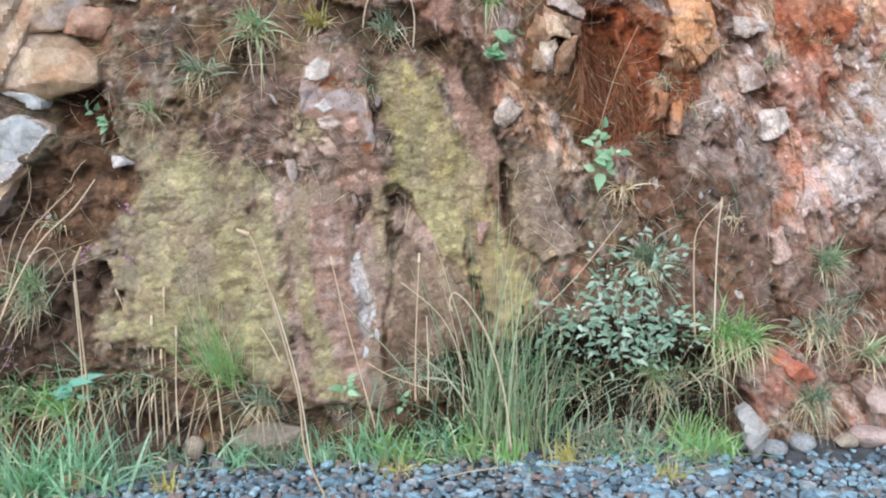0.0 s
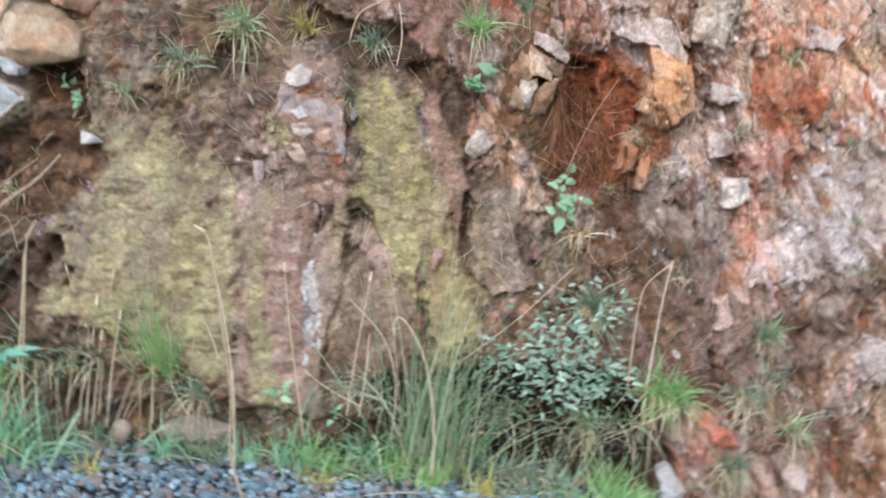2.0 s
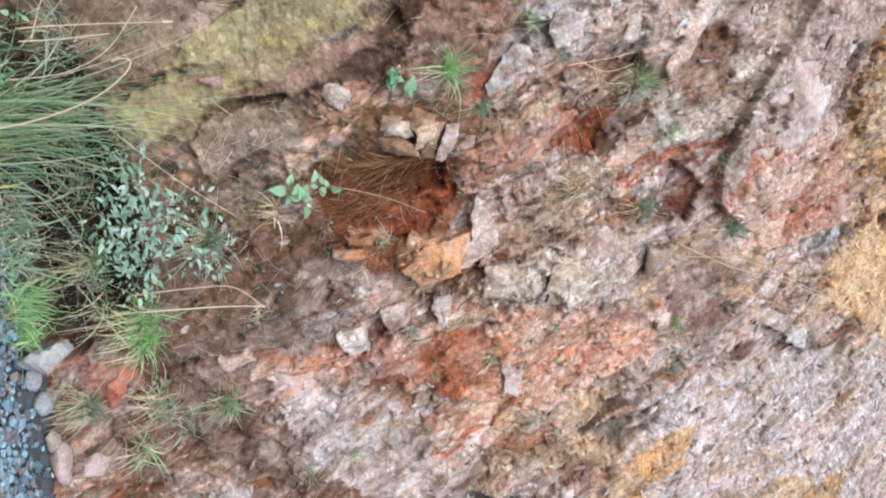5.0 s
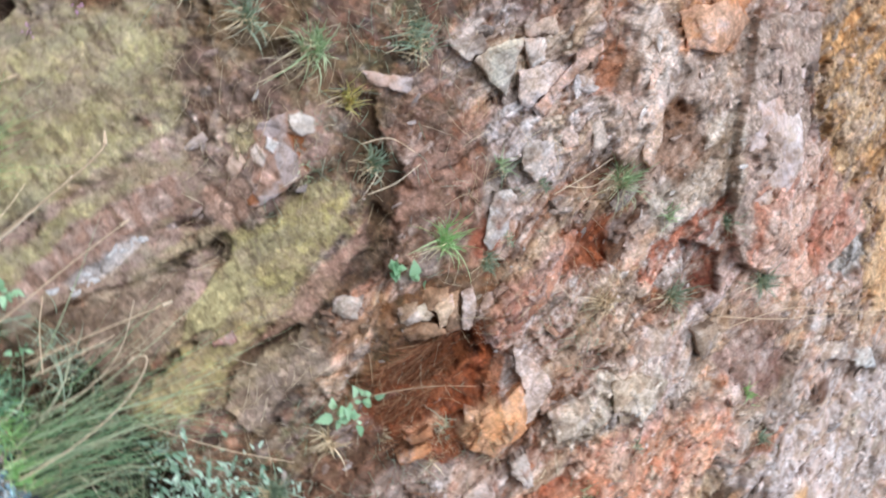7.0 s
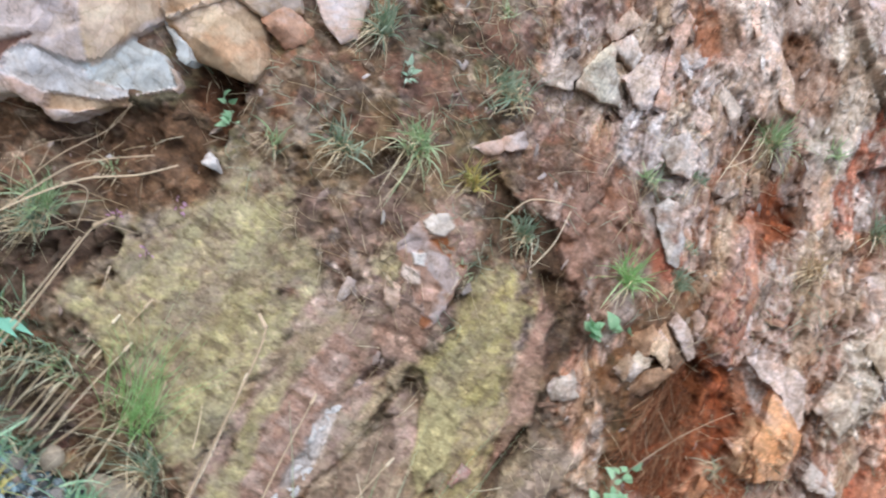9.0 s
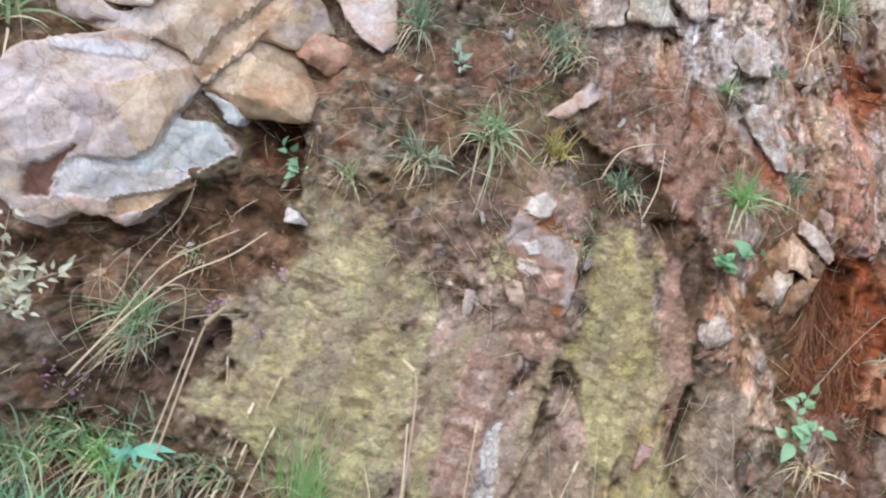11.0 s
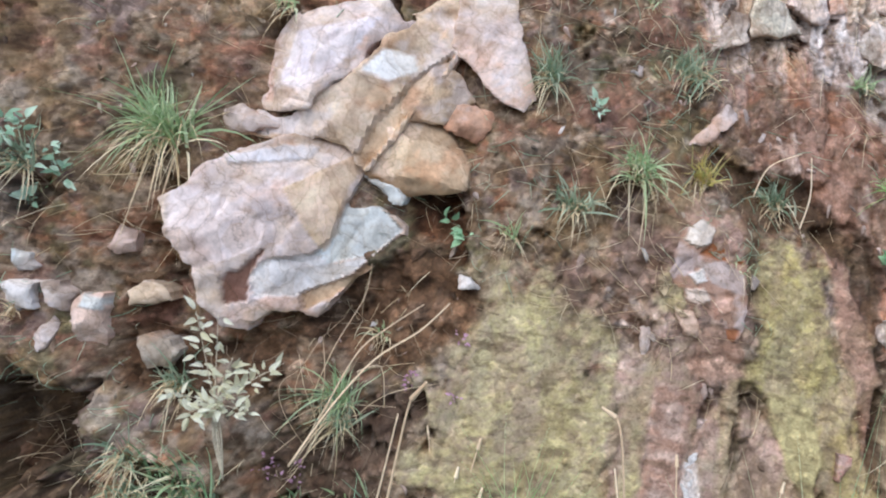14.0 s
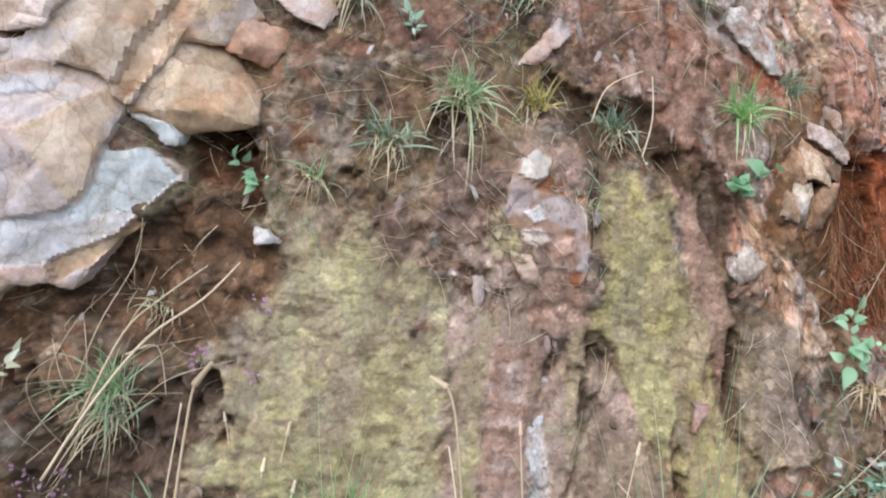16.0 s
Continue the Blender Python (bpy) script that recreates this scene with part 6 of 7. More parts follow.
def place_stones(count, seed):
    rng = random.Random(seed)
    made = 0
    while made < count:
        x, z = rng.uniform(-2.3, 2.4), rng.uniform(0.03, 2.4)
        if rng.random() > max(0.16, grid_at(BBROKEN, x, z)) * (1 - min(1.0, 1.4 * grid_at(BLAYERED, x, z))):
            continue
        r = min(0.021, 0.014 * math.exp(rng.gauss(0, 0.4)))
        ob = new("stone", rng.choice(STONE_SHAPES))
        ob.parent = bank
        turn = Euler((rng.gauss(-0.35, 0.3), rng.gauss(-1.9, 0.5), rng.gauss(0.25, 0.3)))
        ob.matrix_local = Matrix.LocRotScale(on_bank(x, z, r * rng.uniform(-0.1, 0.35)), turn, (r * rng.uniform(0.8, 1.5), r * rng.uniform(0.7, 1.1), r))
        made += 1


stone_shapes()
place_stones(300, 3)
CHALK = rough_surface("whitish_chalky_stone", colours=[lin(176, 160, 152), lin(204, 194, 190), lin(190, 172, 164)], scale=30, grain=160)
CHALK_SHAPES = []
for n in (3, 10):
    CHALK_SHAPES.append(STONE_SHAPES[n].copy())
    CHALK_SHAPES[-1].materials[0] = CHALK
chip = random.Random(19)
for n in range(18):
    t = chip.random()
    x, z = -0.35 + 0.1 * t + chip.gauss(0, 0.018), 0.72 - 0.36 * t + chip.gauss(0, 0.02)
    r = chip.uniform(0.01, 0.026)
    ob = new("stone", CHALK_SHAPES[n % 2])
    ob.parent = bank
    ob.matrix_local = Matrix.LocRotScale(on_bank(x, z, -r * 0.1), Euler((chip.gauss(-0.3, 0.2), chip.gauss(-1.6, 0.9), chip.gauss(0.25, 0.2))), (r * 1.1, r * 0.5, r * 1.2))
build_shards("rubble", 3800, 0.019, 21, "angular chips of broken pink and grey rock", 0.04)
build_shards("rubble", 1700, 0.026, 22, "larger angular pieces of broken rock", 0.0, 0.35)
build_shards("grit", 24000, 0.0075, 23, "small chips and grit stuck in the soil", 0.3)


# ---- plants ----
def leaf_material(name, colours, through_light=0.35, rough=0.6, per_object=False):
    m, tree, shade = material(name, rough)
    if per_object:
        pick = tree.nodes.new("ShaderNodeObjectInfo").outputs["Random"]
    else:
        pick = tree.nodes.new("ShaderNodeNewGeometry").outputs["Random Per Island"]
    colour = ramp(tree, pick, [(n / (len(colours) - 1), tuple(lin(*c, 0.8, 1.85))) for n, c in enumerate(colours)])
    blotch = node(tree, "ShaderNodeTexNoise", Scale=60.0, Detail=3.0)
    colour = mixed(tree, "MULTIPLY", 0.6, colour, ramp(tree, blotch.outputs["Fac"], [(0.3, (0.7, 0.7, 0.65)), (0.7, (1.2, 1.2, 1.15))]))
    tree.links.new(colour, shade.inputs["Base Color"])
    glow = tree.nodes.new("ShaderNodeBsdfTranslucent")
    tree.links.new(colour, glow.inputs["Color"])
    both = tree.nodes.new("ShaderNodeMixShader")
    both.inputs[0].default_value = through_light
    tree.links.new(shade.outputs[0], both.inputs[1])
    tree.links.new(glow.outputs[0], both.inputs[2])
    tree.links.new(both.outputs[0], tree.nodes["Material Output"].inputs["Surface"])
    return m


GREEN = leaf_material("fresh_grass", [(92, 146, 104), (128, 178, 136), (108, 160, 122), (160, 196, 156), (84, 130, 98)])
BANKGREEN = leaf_material("bank_grass", [(104, 138, 92), (138, 164, 112), (164, 182, 136), (122, 150, 100), (178, 184, 146)])
BRIGHT = leaf_material("bright_grass", [(112, 156, 84), (138, 178, 104), (124, 166, 98), (168, 194, 130)])
DULL = leaf_material("dull_grass", [(94, 118, 94), (122, 144, 116), (148, 162, 136), (106, 128, 104), (166, 168, 142)])
REED = leaf_material("reed_blades", [(84, 120, 82), (112, 148, 104), (136, 164, 120), (160, 166, 126), (96, 134, 92), (186, 176, 140)])
STRAW = leaf_material("dry_straw", [(170, 146, 106), (196, 172, 130), (150, 124, 90), (206, 188, 150), (136, 112, 84)], 0.15)
STALK = leaf_material("pale_straw_stalk", [(180, 150, 114), (196, 168, 130), (164, 134, 102), (206, 182, 146)], 0.1, per_object=True)
# near-black tones: the shade among the stems is part of this colour
SHADY = leaf_material("shade_dark_undergrowth", [(44, 48, 34), (62, 66, 46), (76, 62, 46), (40, 40, 30), (58, 48, 36)], 0.1)
YELLOWING = leaf_material("yellowing_grass", [(170, 162, 84), (190, 172, 96), (146, 152, 80), (200, 176, 110)])
LEAF = leaf_material("small_green_leaf", [(112, 156, 112), (136, 178, 132), (100, 144, 104), (156, 194, 150)], per_object=True)
GREYLEAF = leaf_material("grey_green_leaf", [(110, 144, 116), (142, 168, 146), (164, 186, 166), (96, 130, 104), (122, 154, 130)], per_object=True)
PALELEAF = leaf_material("pale_dry_leaf", [(170, 168, 144), (184, 182, 164), (160, 154, 122), (150, 150, 126), (172, 164, 126)], per_object=True)
BLUELEAF = leaf_material("blue_green_leaf", [(84, 150, 130), (104, 170, 146), (92, 160, 136)], per_object=True)
PURPLE = leaf_material("pale_purple_flower", [(140, 96, 124), (164, 122, 146)], per_object=True)
STEM = rough_surface("dry_stem", colours=[lin(186, 160, 116), lin(206, 184, 140), lin(166, 138, 98)], scale=40, grain=200, bump=0.2)
RUSTY = rough_surface("rusty_root", colours=[lin(60, 32, 16), lin(120, 62, 28), lin(180, 104, 52), lin(96, 56, 30), lin(204, 140, 84), lin(80, 42, 20)], per_island=True, scale=40, grain=200, bump=0.2)
WOODY = rough_surface("woody_stem", colours=[lin(120, 92, 66), lin(150, 120, 88), lin(110, 96, 66)], scale=40, grain=200, bump=0.2)


def blades(name, base, count, height, spread, mat, parent, seed, width=0.004, droop=0.5, out=(0, -0.45, 0.9), root=0.03, bend=(0, 0, 0)):
    """Curved grass blades from one root, one mesh."""
    rng = np.random.default_rng(seed)
    axis = np.array(out, float)
    axis /= np.linalg.norm(axis)
    side = np.cross(axis, (0.3, 1.0, 0.2))
    side /= np.linalg.norm(side)
    other = np.cross(axis, side)
    n, seg = count, 6
    ang, tilt = rng.uniform(0, 6.283, n), np.abs(rng.normal(0, spread, n))
    way = axis + (np.cos(ang) * np.tan(np.clip(tilt, 0, 1.25)))[:, None] * side + (np.sin(ang) * np.tan(np.clip(tilt, 0, 1.25)))[:, None] * other
    way /= np.linalg.norm(way, axis=1)[:, None]
    long = height * rng.uniform(0.45, 1.15, n)
    start = np.array(base) + rng.normal(0, root, (n, 1)) * side + rng.normal(0, root, (n, 1)) * other * 0.6
    t = np.linspace(0, 1, seg)[None, :, None]
    sag = (droop * rng.uniform(0.3, 1.5, n))[:, None, None]
    curl = rng.normal(0, 0.12, (n, 1, 3))
    p = start[:, None] + way[:, None] * long[:, None, None] * t + (np.array((0, 0, -1.0)) * sag + curl + np.array(bend)) * long[:, None, None] * t ** 2.2
    flat = np.cross(way, rng.normal(0, 1, (n, 3)))
    flat /= np.linalg.norm(flat, axis=1)[:, None]
    w = width * rng.uniform(0.6, 1.4, n)[:, None, None] * (1 - 0.92 * t ** 1.6)
    left, right = p - flat[:, None] * w, p + flat[:, None] * w
    v = np.stack([left, right], 2).reshape(n, seg * 2, 3)
    quad = np.array([(2 * q, 2 * q + 1, 2 * q + 3, 2 * q + 2) for q in range(seg - 1)])
    faces = (quad[None] + (np.arange(n) * seg * 2)[:, None, None]).reshape(-1, 4)
    return arrays(name, v.reshape(-1, 3) - np.array(parent.location), faces, mat, parent)


SEED = [500]


def tuft(place, height, count, mat=GREEN, dry=0.35, spread=0.7, droop=0.4, width=0.0035, label="tuft of green grass with dry blades on the bank", out=(-0.1, -0.6, 0.75), root=0.02, name="grass_tuft", bend=(0, 0, 0)):
    SEED[0] += 1
    ob = tagged(new(name), label, "grass", group="grass tufts")
    ob.location = place
    bpy.context.view_layer.update()
    blades("foliage", place, count, height, spread, mat, ob, SEED[0], width, droop, out, root, bend)
    if dry > 0:
        low = (out[0], out[1], 0.15)
        tagged(blades("dry_foliage", place, max(4, int(count * dry)), height * 0.8, 0.95, STRAW, ob, SEED[0] + 3000, width * 0.7, droop + 0.35, low, root, bend), "bleached dry blades hanging down")
    return ob


def bank_tuft(xz, height, count, out=0.0, **more):
    more.setdefault("width", 0.0036)
    if more.get("mat", GREEN) is GREEN:
        more["mat"] = BANKGREEN
    return tuft(tuple(on_bank(xz[0], xz[1], out)), height * 1.12, int(count * 1.5), **more)


def ground_tuft(xy, height, count, **more):
    more.setdefault("out", (0, -0.12, 1))
    more.setdefault("width", 0.005)
    more.setdefault("label", "tuft of grass at the foot of the bank")
    y = min(xy[1], bank_y(xy[0], 0.04) - 0.05, bank_y(xy[0], 0.12) - 0.03)
    return tuft((xy[0] * y / xy[1], y, -0.005), height * 1.1, int(count * 0.95), **more)


def tube(name, points, radius, mat, parent, tip=0.4, sides=5):
    """A round stem along a smooth line through the given places."""
    pts = [Vector(p) for p in points]
    line = []
    for n in range(len(pts) - 1):
        a, b, c, d = pts[max(0, n - 1)], pts[n], pts[n + 1], pts[min(len(pts) - 1, n + 2)]
        for q in range(5):
            t = q / 5
            line.append(0.5 * (2 * b + (c - a) * t + (2 * a - 5 * b + 4 * c - d) * t * t + (3 * b - a - 3 * c + d) * t ** 3))
    line.append(pts[-1])
    home = Vector(parent.location) if parent else Vector()
    bm = bmesh.new()
    rings = []
    for n, p in enumerate(line):
        way = (line[min(n + 1, len(line) - 1)] - line[max(0, n - 1)]).normalized()
        u = way.cross((0.3, 0.9, 0.1)).normalized()
        w = way.cross(u)
        r = radius * (1 - (1 - tip) * n / (len(line) - 1))
        rings.append([bm.verts.new(p - home + (u * math.cos(k * 6.283 / sides) + w * math.sin(k * 6.283 / sides)) * r) for k in range(sides)])
    for a, b in zip(rings, rings[1:]):
        for k in range(sides):
            bm.faces.new((a[k], a[(k + 1) % sides], b[(k + 1) % sides], b[k]))
    bm.faces.new(rings[-1])
    bm.faces.new(list(reversed(rings[0])))
    return part(name, bm, mat, parent, smooth=True)


def stalk(points, radius=0.0032, head=0.05, label="tall dry straw-coloured grass stalk", name="dry_stalk"):
    ob = tagged(new(name), label, "grass stalk", group="dry stalks")
    ob.location = points[0]
    tube("stem", points, radius * (1.12 if name == "dry_stalk" else 0.95), STALK, ob, 0.6)
    if head:
        a, b = Vector(points[-1]), Vector(points[-2])
        back = a + (b - a).normalized() * min(head, (b - a).length)
        mid = (a + back) / 2
        seed_head = tube("seed_head", [back, mid + (mid - back) * 0.1, a + (a - back) * 0.15], radius * 2.2, STALK, ob, tip=0.5, sides=6)
        tagged(seed_head, "dry pale seed head")
    return ob


def leaf_mesh(length, width, fold=0.25, curl=0.15):
    bm = bmesh.new()
    rows = []
    for q in range(6):
        t = q / 5
        w = width * 0.5 * math.sin(math.pi * min(1.0, 0.06 + 0.94 * t) ** 0.8) if q < 5 else 0.0008
        z = -curl * length * t * t
        rows.append([bm.verts.new((-w, t * length, z + fold * w)), bm.verts.new((0, t * length, z)), bm.verts.new((w, t * length, z + fold * w))])
    for a, b in zip(rows, rows[1:]):
        for k in (0, 1):
            bm.faces.new((a[k], a[k + 1], b[k + 1], b[k]))
    me = bpy.data.meshes.new("leaf")
    bm.to_mesh(me)
    bm.free()
    me.polygons.foreach_set("use_smooth", [True] * len(me.polygons))
    return me


def add_leaf(me, place, way, up, parent, scale=1.0):
    y = Vector(way).normalized()
    x = y.cross(Vector(up)).normalized()
    z = x.cross(y)
    ob = new("leaf", me)
    ob.parent = parent
    ob.matrix_local = Matrix.Translation(Vector(place) - Vector(parent.location)) @ Matrix((x, y, z)).transposed().to_4x4() @ Matrix.Diagonal((scale, scale, scale, 1))
    return ob


def leafy(name, stems, leaf_count, length, width, mat, label, category, seed, radius=0.002, spread=0.02, from_=0.2, stem_mat=None):
    """A small leafy plant: stems as lines of places, leaves along them."""
    rng = random.Random(seed)
    ob = tagged(new(name), label, category)
    ob.location = stems[0][0]
    bpy.context.view_layer.update()
    shapes = []
    for k in range(3):
        me = leaf_mesh(length * (0.8 + 0.2 * k), width * (0.8 + 0.2 * k), 0.2 + 0.15 * k, 0.1 + 0.12 * k)
        me.materials.append(mat)
        shapes.append(me)
    for line in stems:
        tube("stem", line, radius, stem_mat or WOODY, ob)
    for k in range(leaf_count):
        line = stems[k % len(stems)]
        t = from_ + (1 - from_) * rng.random()
        f = t * (len(line) - 1)
        n = min(int(f), len(line) - 2)
        p = Vector(line[n]).lerp(Vector(line[n + 1]), f - n)
        way = Vector((rng.gauss(0, 1), rng.gauss(-0.5, 0.6), rng.gauss(0.25, 0.6))).normalized()
        add_leaf(rng.choice(shapes), p + way * spread * rng.random(), way, (rng.gauss(0, 0.5), -1.0, 0.8 + rng.gauss(0, 0.4)), ob, rng.uniform(0.65, 1.2))
    return ob


# tall reeds and grass along the foot of the bank
REEDS = "tall clump of fine green reeds with dry blades"
ground_tuft((0.201, 3.446), 0.8, 130, mat=REED, dry=0.15, spread=0.27, droop=0.14, width=0.0036, root=0.075, label=REEDS, name="reed_clump")
ground_tuft((0.371, 3.474), 0.55, 50, mat=REED, dry=0.2, spread=0.4, droop=0.25, width=0.003, root=0.05, label=REEDS, name="reed_clump", bend=(0.25, 0, 0))
ground_tuft((-1.350, 3.391), 0.36, 130, spread=0.55, droop=0.3, width=0.005, root=0.07, label="dense clump of broad green grass at the bank's foot")
ground_tuft((-1.547, 3.418), 0.3, 80, spread=0.6, droop=0.35, width=0.005, root=0.05)
ground_tuft((-1.162, 3.353), 0.24, 70, mat=DULL, spread=0.6, droop=0.35, width=0.004, root=0.05)
ground_tuft((-0.713, 3.301), 0.2, 60, spread=0.6, droop=0.4, width=0.004, root=0.05)
ground_tuft((-0.575, 3.322), 0.16, 50, mat=DULL, spread=0.7, root=0.05)
ground_tuft((-0.425, 3.337), 0.16, 50, spread=0.7, root=0.04)
ground_tuft((-0.300, 3.418), 0.22, 70, mat=GREEN, spread=0.6, root=0.06)
ground_tuft((-0.161, 3.337), 0.2, 80, mat=BRIGHT, spread=0.6, root=0.05)
ground_tuft((-0.040, 3.418), 0.24, 80, mat=GREEN, spread=0.6, root=0.06)
ground_tuft((0.084, 3.391), 0.2, 60, mat=BRIGHT, spread=0.6, root=0.05)
ground_tuft((-0.165, 3.220), 0.1, 40, mat=YELLOWING, spread=0.8, root=0.03)
ground_tuft((0.246, 3.337), 0.16, 50, mat=BRIGHT, spread=0.5, root=0.03)
ground_tuft((0.436, 3.311), 0.14, 50, mat=YELLOWING, spread=0.5, root=0.025)
ground_tuft((0.600, 3.391), 0.1, 30, mat=DULL, spread=0.6, root=0.03)
ground_tuft((0.920, 3.391), 0.26, 110, mat=BRIGHT, spread=0.6, droop=0.35, width=0.004, root=0.04, label="bright yellow-green grass clump at the gravel's edge")
ground_tuft((1.056, 3.418), 0.17, 50, mat=BRIGHT, spread=0.6, root=0.03)
ground_tuft((-0.913, 3.078), 0.12, 40, mat=YELLOWING, spread=0.8, root=0.02, label="small yellow grass tuft growing in gravel")
ground_tuft((0.777, 3.172), 0.1, 40, mat=YELLOWING, spread=0.8, root=0.02, label="small yellow grass tuft growing in gravel")
ground_tuft((-1.302, 3.060), 0.1, 20, mat=DULL, spread=0.5, root=0.02, label="small pale grass tuft growing in gravel")
ground_tuft((0.730, 3.474), 0.2, 60, mat=DULL, spread=0.7, root=0.06, dry=0.8)
ground_tuft((0.566, 3.503), 0.2, 60, mat=DULL, spread=0.7, root=0.06, dry=0.9)
for n in range(13):
    ground_tuft((-2.45 + 0.085 * n, 3.25), (0.26, 0.2, 0.28, 0.23, 0.18)[n % 5], 36, mat=(GREEN, DULL, GREEN, BRIGHT)[n % 4], spread=0.5, droop=0.35, width=0.005, root=0.06)
spot = random.Random(77)
for n in range(26):
    x = spot.uniform(-1.9, 1.3)
    ground_tuft((x, spot.uniform(3.2, 3.5)), spot.uniform(0.09, 0.22), spot.randint(8, 20), mat=spot.choice((DULL, DULL, GREEN, GREEN, REED)), width=0.0042, dry=spot.uniform(0.3, 0.9), spread=0.75, droop=0.35, root=0.05, label="ragged half-dry grass at the foot of the bank")
for n in range(40):
    x, z = spot.uniform(-2.3, 2.2), spot.uniform(0.12, 2.2)
    if grid_at(BLAYERED, x, z) < 0.3:
        bank_tuft((x, z), spot.uniform(0.05, 0.12), spot.randint(8, 20), mat=spot.choice((DULL, DULL, GREEN, STRAW)), dry=spot.uniform(0.5, 1.5), width=0.0028, label="small straggling grass tuft on the bank")
# tufts on the bank
bank_tuft((-0.701, 1.513), 0.17, 45)
bank_tuft((-0.493, 1.555), 0.15, 60, mat=YELLOWING)
bank_tuft((-0.224, 1.532), 0.16, 40, mat=DULL, dry=0.8)
bank_tuft((0.196, 1.672), 0.2, 50, mat=BRIGHT)
bank_tuft((0.373, 1.789), 0.11, 25, mat=DULL)
bank_tuft((-2.063, 1.288), 0.27, 110, mat=GREEN, width=0.0045, dry=0.6, label="large bushy grass clump with dry skirt on the bank", root=0.04)
bank_tuft((-1.061, 1.757), 0.17, 60, mat=DULL, dry=0.6)
bank_tuft((-0.616, 1.912), 0.15, 60, mat=DULL, dry=0.8, spread=0.9, root=0.05)
bank_tuft((-0.709, 1.552), 0.14, 30, mat=GREEN, dry=0.7)
bank_tuft((-0.902, 1.367), 0.14, 30, mat=DULL, dry=0.7)
bank_tuft((-1.390, 0.657), 0.17, 60, mat=GREEN, dry=0.3, width=0.0025)
bank_tuft((0.034, 2.041), 0.1, 25, mat=DULL)
bank_tuft((-1.880, 0.413), 0.15, 30, mat=DULL, dry=1.0)
bank_tuft((-2.327, 1.136), 0.15, 40, mat=DULL, dry=1.2)
bank_tuft((-1.820, 0.613), 0.14, 30, mat=DULL, dry=1.0)
bank_tuft((0.813, 0.620), 0.24, 90, mat=DULL, dry=0.5, out=0.03, label="spiky tuft of pale grey-green grass above a bush")
bank_tuft((1.110, 0.357), 0.22, 110, mat=BRIGHT, dry=0.7, root=0.04, label="bright green grass clump with dry skirt on the bank")
bank_tuft((1.189, 0.355), 0.18, 50, mat=BRIGHT, dry=0.3)
bank_tuft((1.540, 0.599), 0.14, 50, mat=DULL)
bank_tuft((1.472, 0.371), 0.16, 50, mat=DULL, dry=1.0, root=0.04)
bank_tuft((1.412, 0.133), 0.17, 60, mat=DULL, dry=0.8, out=0.05)
bank_tuft((0.844, 0.182), 0.16, 50, mat=GREEN, dry=0.8, out=0.1)
bank_tuft((-1.384, 0.595), 0.15, 50, mat=DULL, dry=0.6)
bank_tuft((-0.74, 0.30), 0.42, 80, mat=BRIGHT, dry=0.3, spread=0.36, droop=0.14, width=0.0018, root=0.05, out=0.08, label="soft clump of fine upright green grass")
bank_tuft((-0.614, 0.198), 0.18, 30, mat=DULL, dry=0.8, out=0.1)
bank_tuft((0.724, 0.917), 0.14, 10, mat=STRAW, dry=3.0)
bank_tuft((-0.863, 1.372), 0.13, 15, mat=DULL, dry=1.5)
bank_tuft((0.366, 2.554), 0.24, 70, mat=GREEN, dry=0.6)
bank_tuft((0.640, 2.758), 0.1, 25, mat=GREEN, dry=0.2)
bank_tuft((1.045, 2.604), 0.22, 60, mat=DULL, dry=0.6)
bank_tuft((1.274, 3.184), 0.18, 70, mat=DULL, dry=0.3, spread=0.8)
bank_tuft((0.861, 2.245), 0.2, 20, mat=STRAW, dry=2.0)
bank_tuft((0.012, 2.044), 0.09, 20, mat=GREEN)
bank_tuft((0.372, 1.811), 0.12, 25, mat=DULL, dry=1.0)
bank_tuft((1.557, 0.630), 0.13, 40, mat=GREEN)
bank_tuft((0.836, 3.076), 0.14, 30, mat=DULL)
bank_tuft((2.048, 2.824), 0.12, 25, mat=DULL)
bank_tuft((3.003, 2.336), 0.12, 40, mat=YELLOWING, dry=0.1)
bank_tuft((1.766, 2.835), 0.1, 25, mat=BRIGHT, dry=0.2)
for n, p in enumerate([(-1.670, 0.148), (-1.616, 0.255), (-1.500, 0.179), (-1.437, 0.274), (-1.314, 0.220), (-1.245, 0.280), (-1.132, 0.262), (-1.053, 0.298), (-1.697, 0.355), (-1.638, 0.092), (-1.778, 0.149), (-1.798, 0.265)]):
    bank_tuft(p, (0.2, 0.16, 0.22, 0.14)[n % 4], 40, mat=(GREEN, DULL, GREEN, REED, BRIGHT)[n % 5], out=0.06, spread=0.5, droop=0.35, width=0.005, dry=0.5, root=0.05, label="rank green grass low on the bank")
for n, p in enumerate([(0.245, 0.183), (0.375, 0.198), (0.481, 0.135), (0.591, 0.170), (0.898, 0.118), (1.011, 0.175), (1.591, 0.432), (1.66, 0.271)]):
    bank_tuft(p, (0.16, 0.2, 0.13)[n % 3], 22, mat=(DULL, REED, DULL, GREEN)[n % 4], out=0.08, dry=0.6, root=0.04, label="ragged half-dry grass low on the bank")
# tangled stems behind bush and reeds, most coloured dark to deepen the shade
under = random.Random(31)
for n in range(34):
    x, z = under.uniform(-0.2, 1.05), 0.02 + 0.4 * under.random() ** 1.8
    bank_tuft((x, z), under.uniform(0.14, 0.26), under.randint(14, 24), mat=under.choice((SHADY, SHADY, SHADY, DULL)), out=under.uniform(0.0, 0.06), dry=0.1, spread=0.9, droop=0.5, width=0.003, root=0.06, label="tangled undergrowth, mostly toned dark for shade, at the foot of the bank")
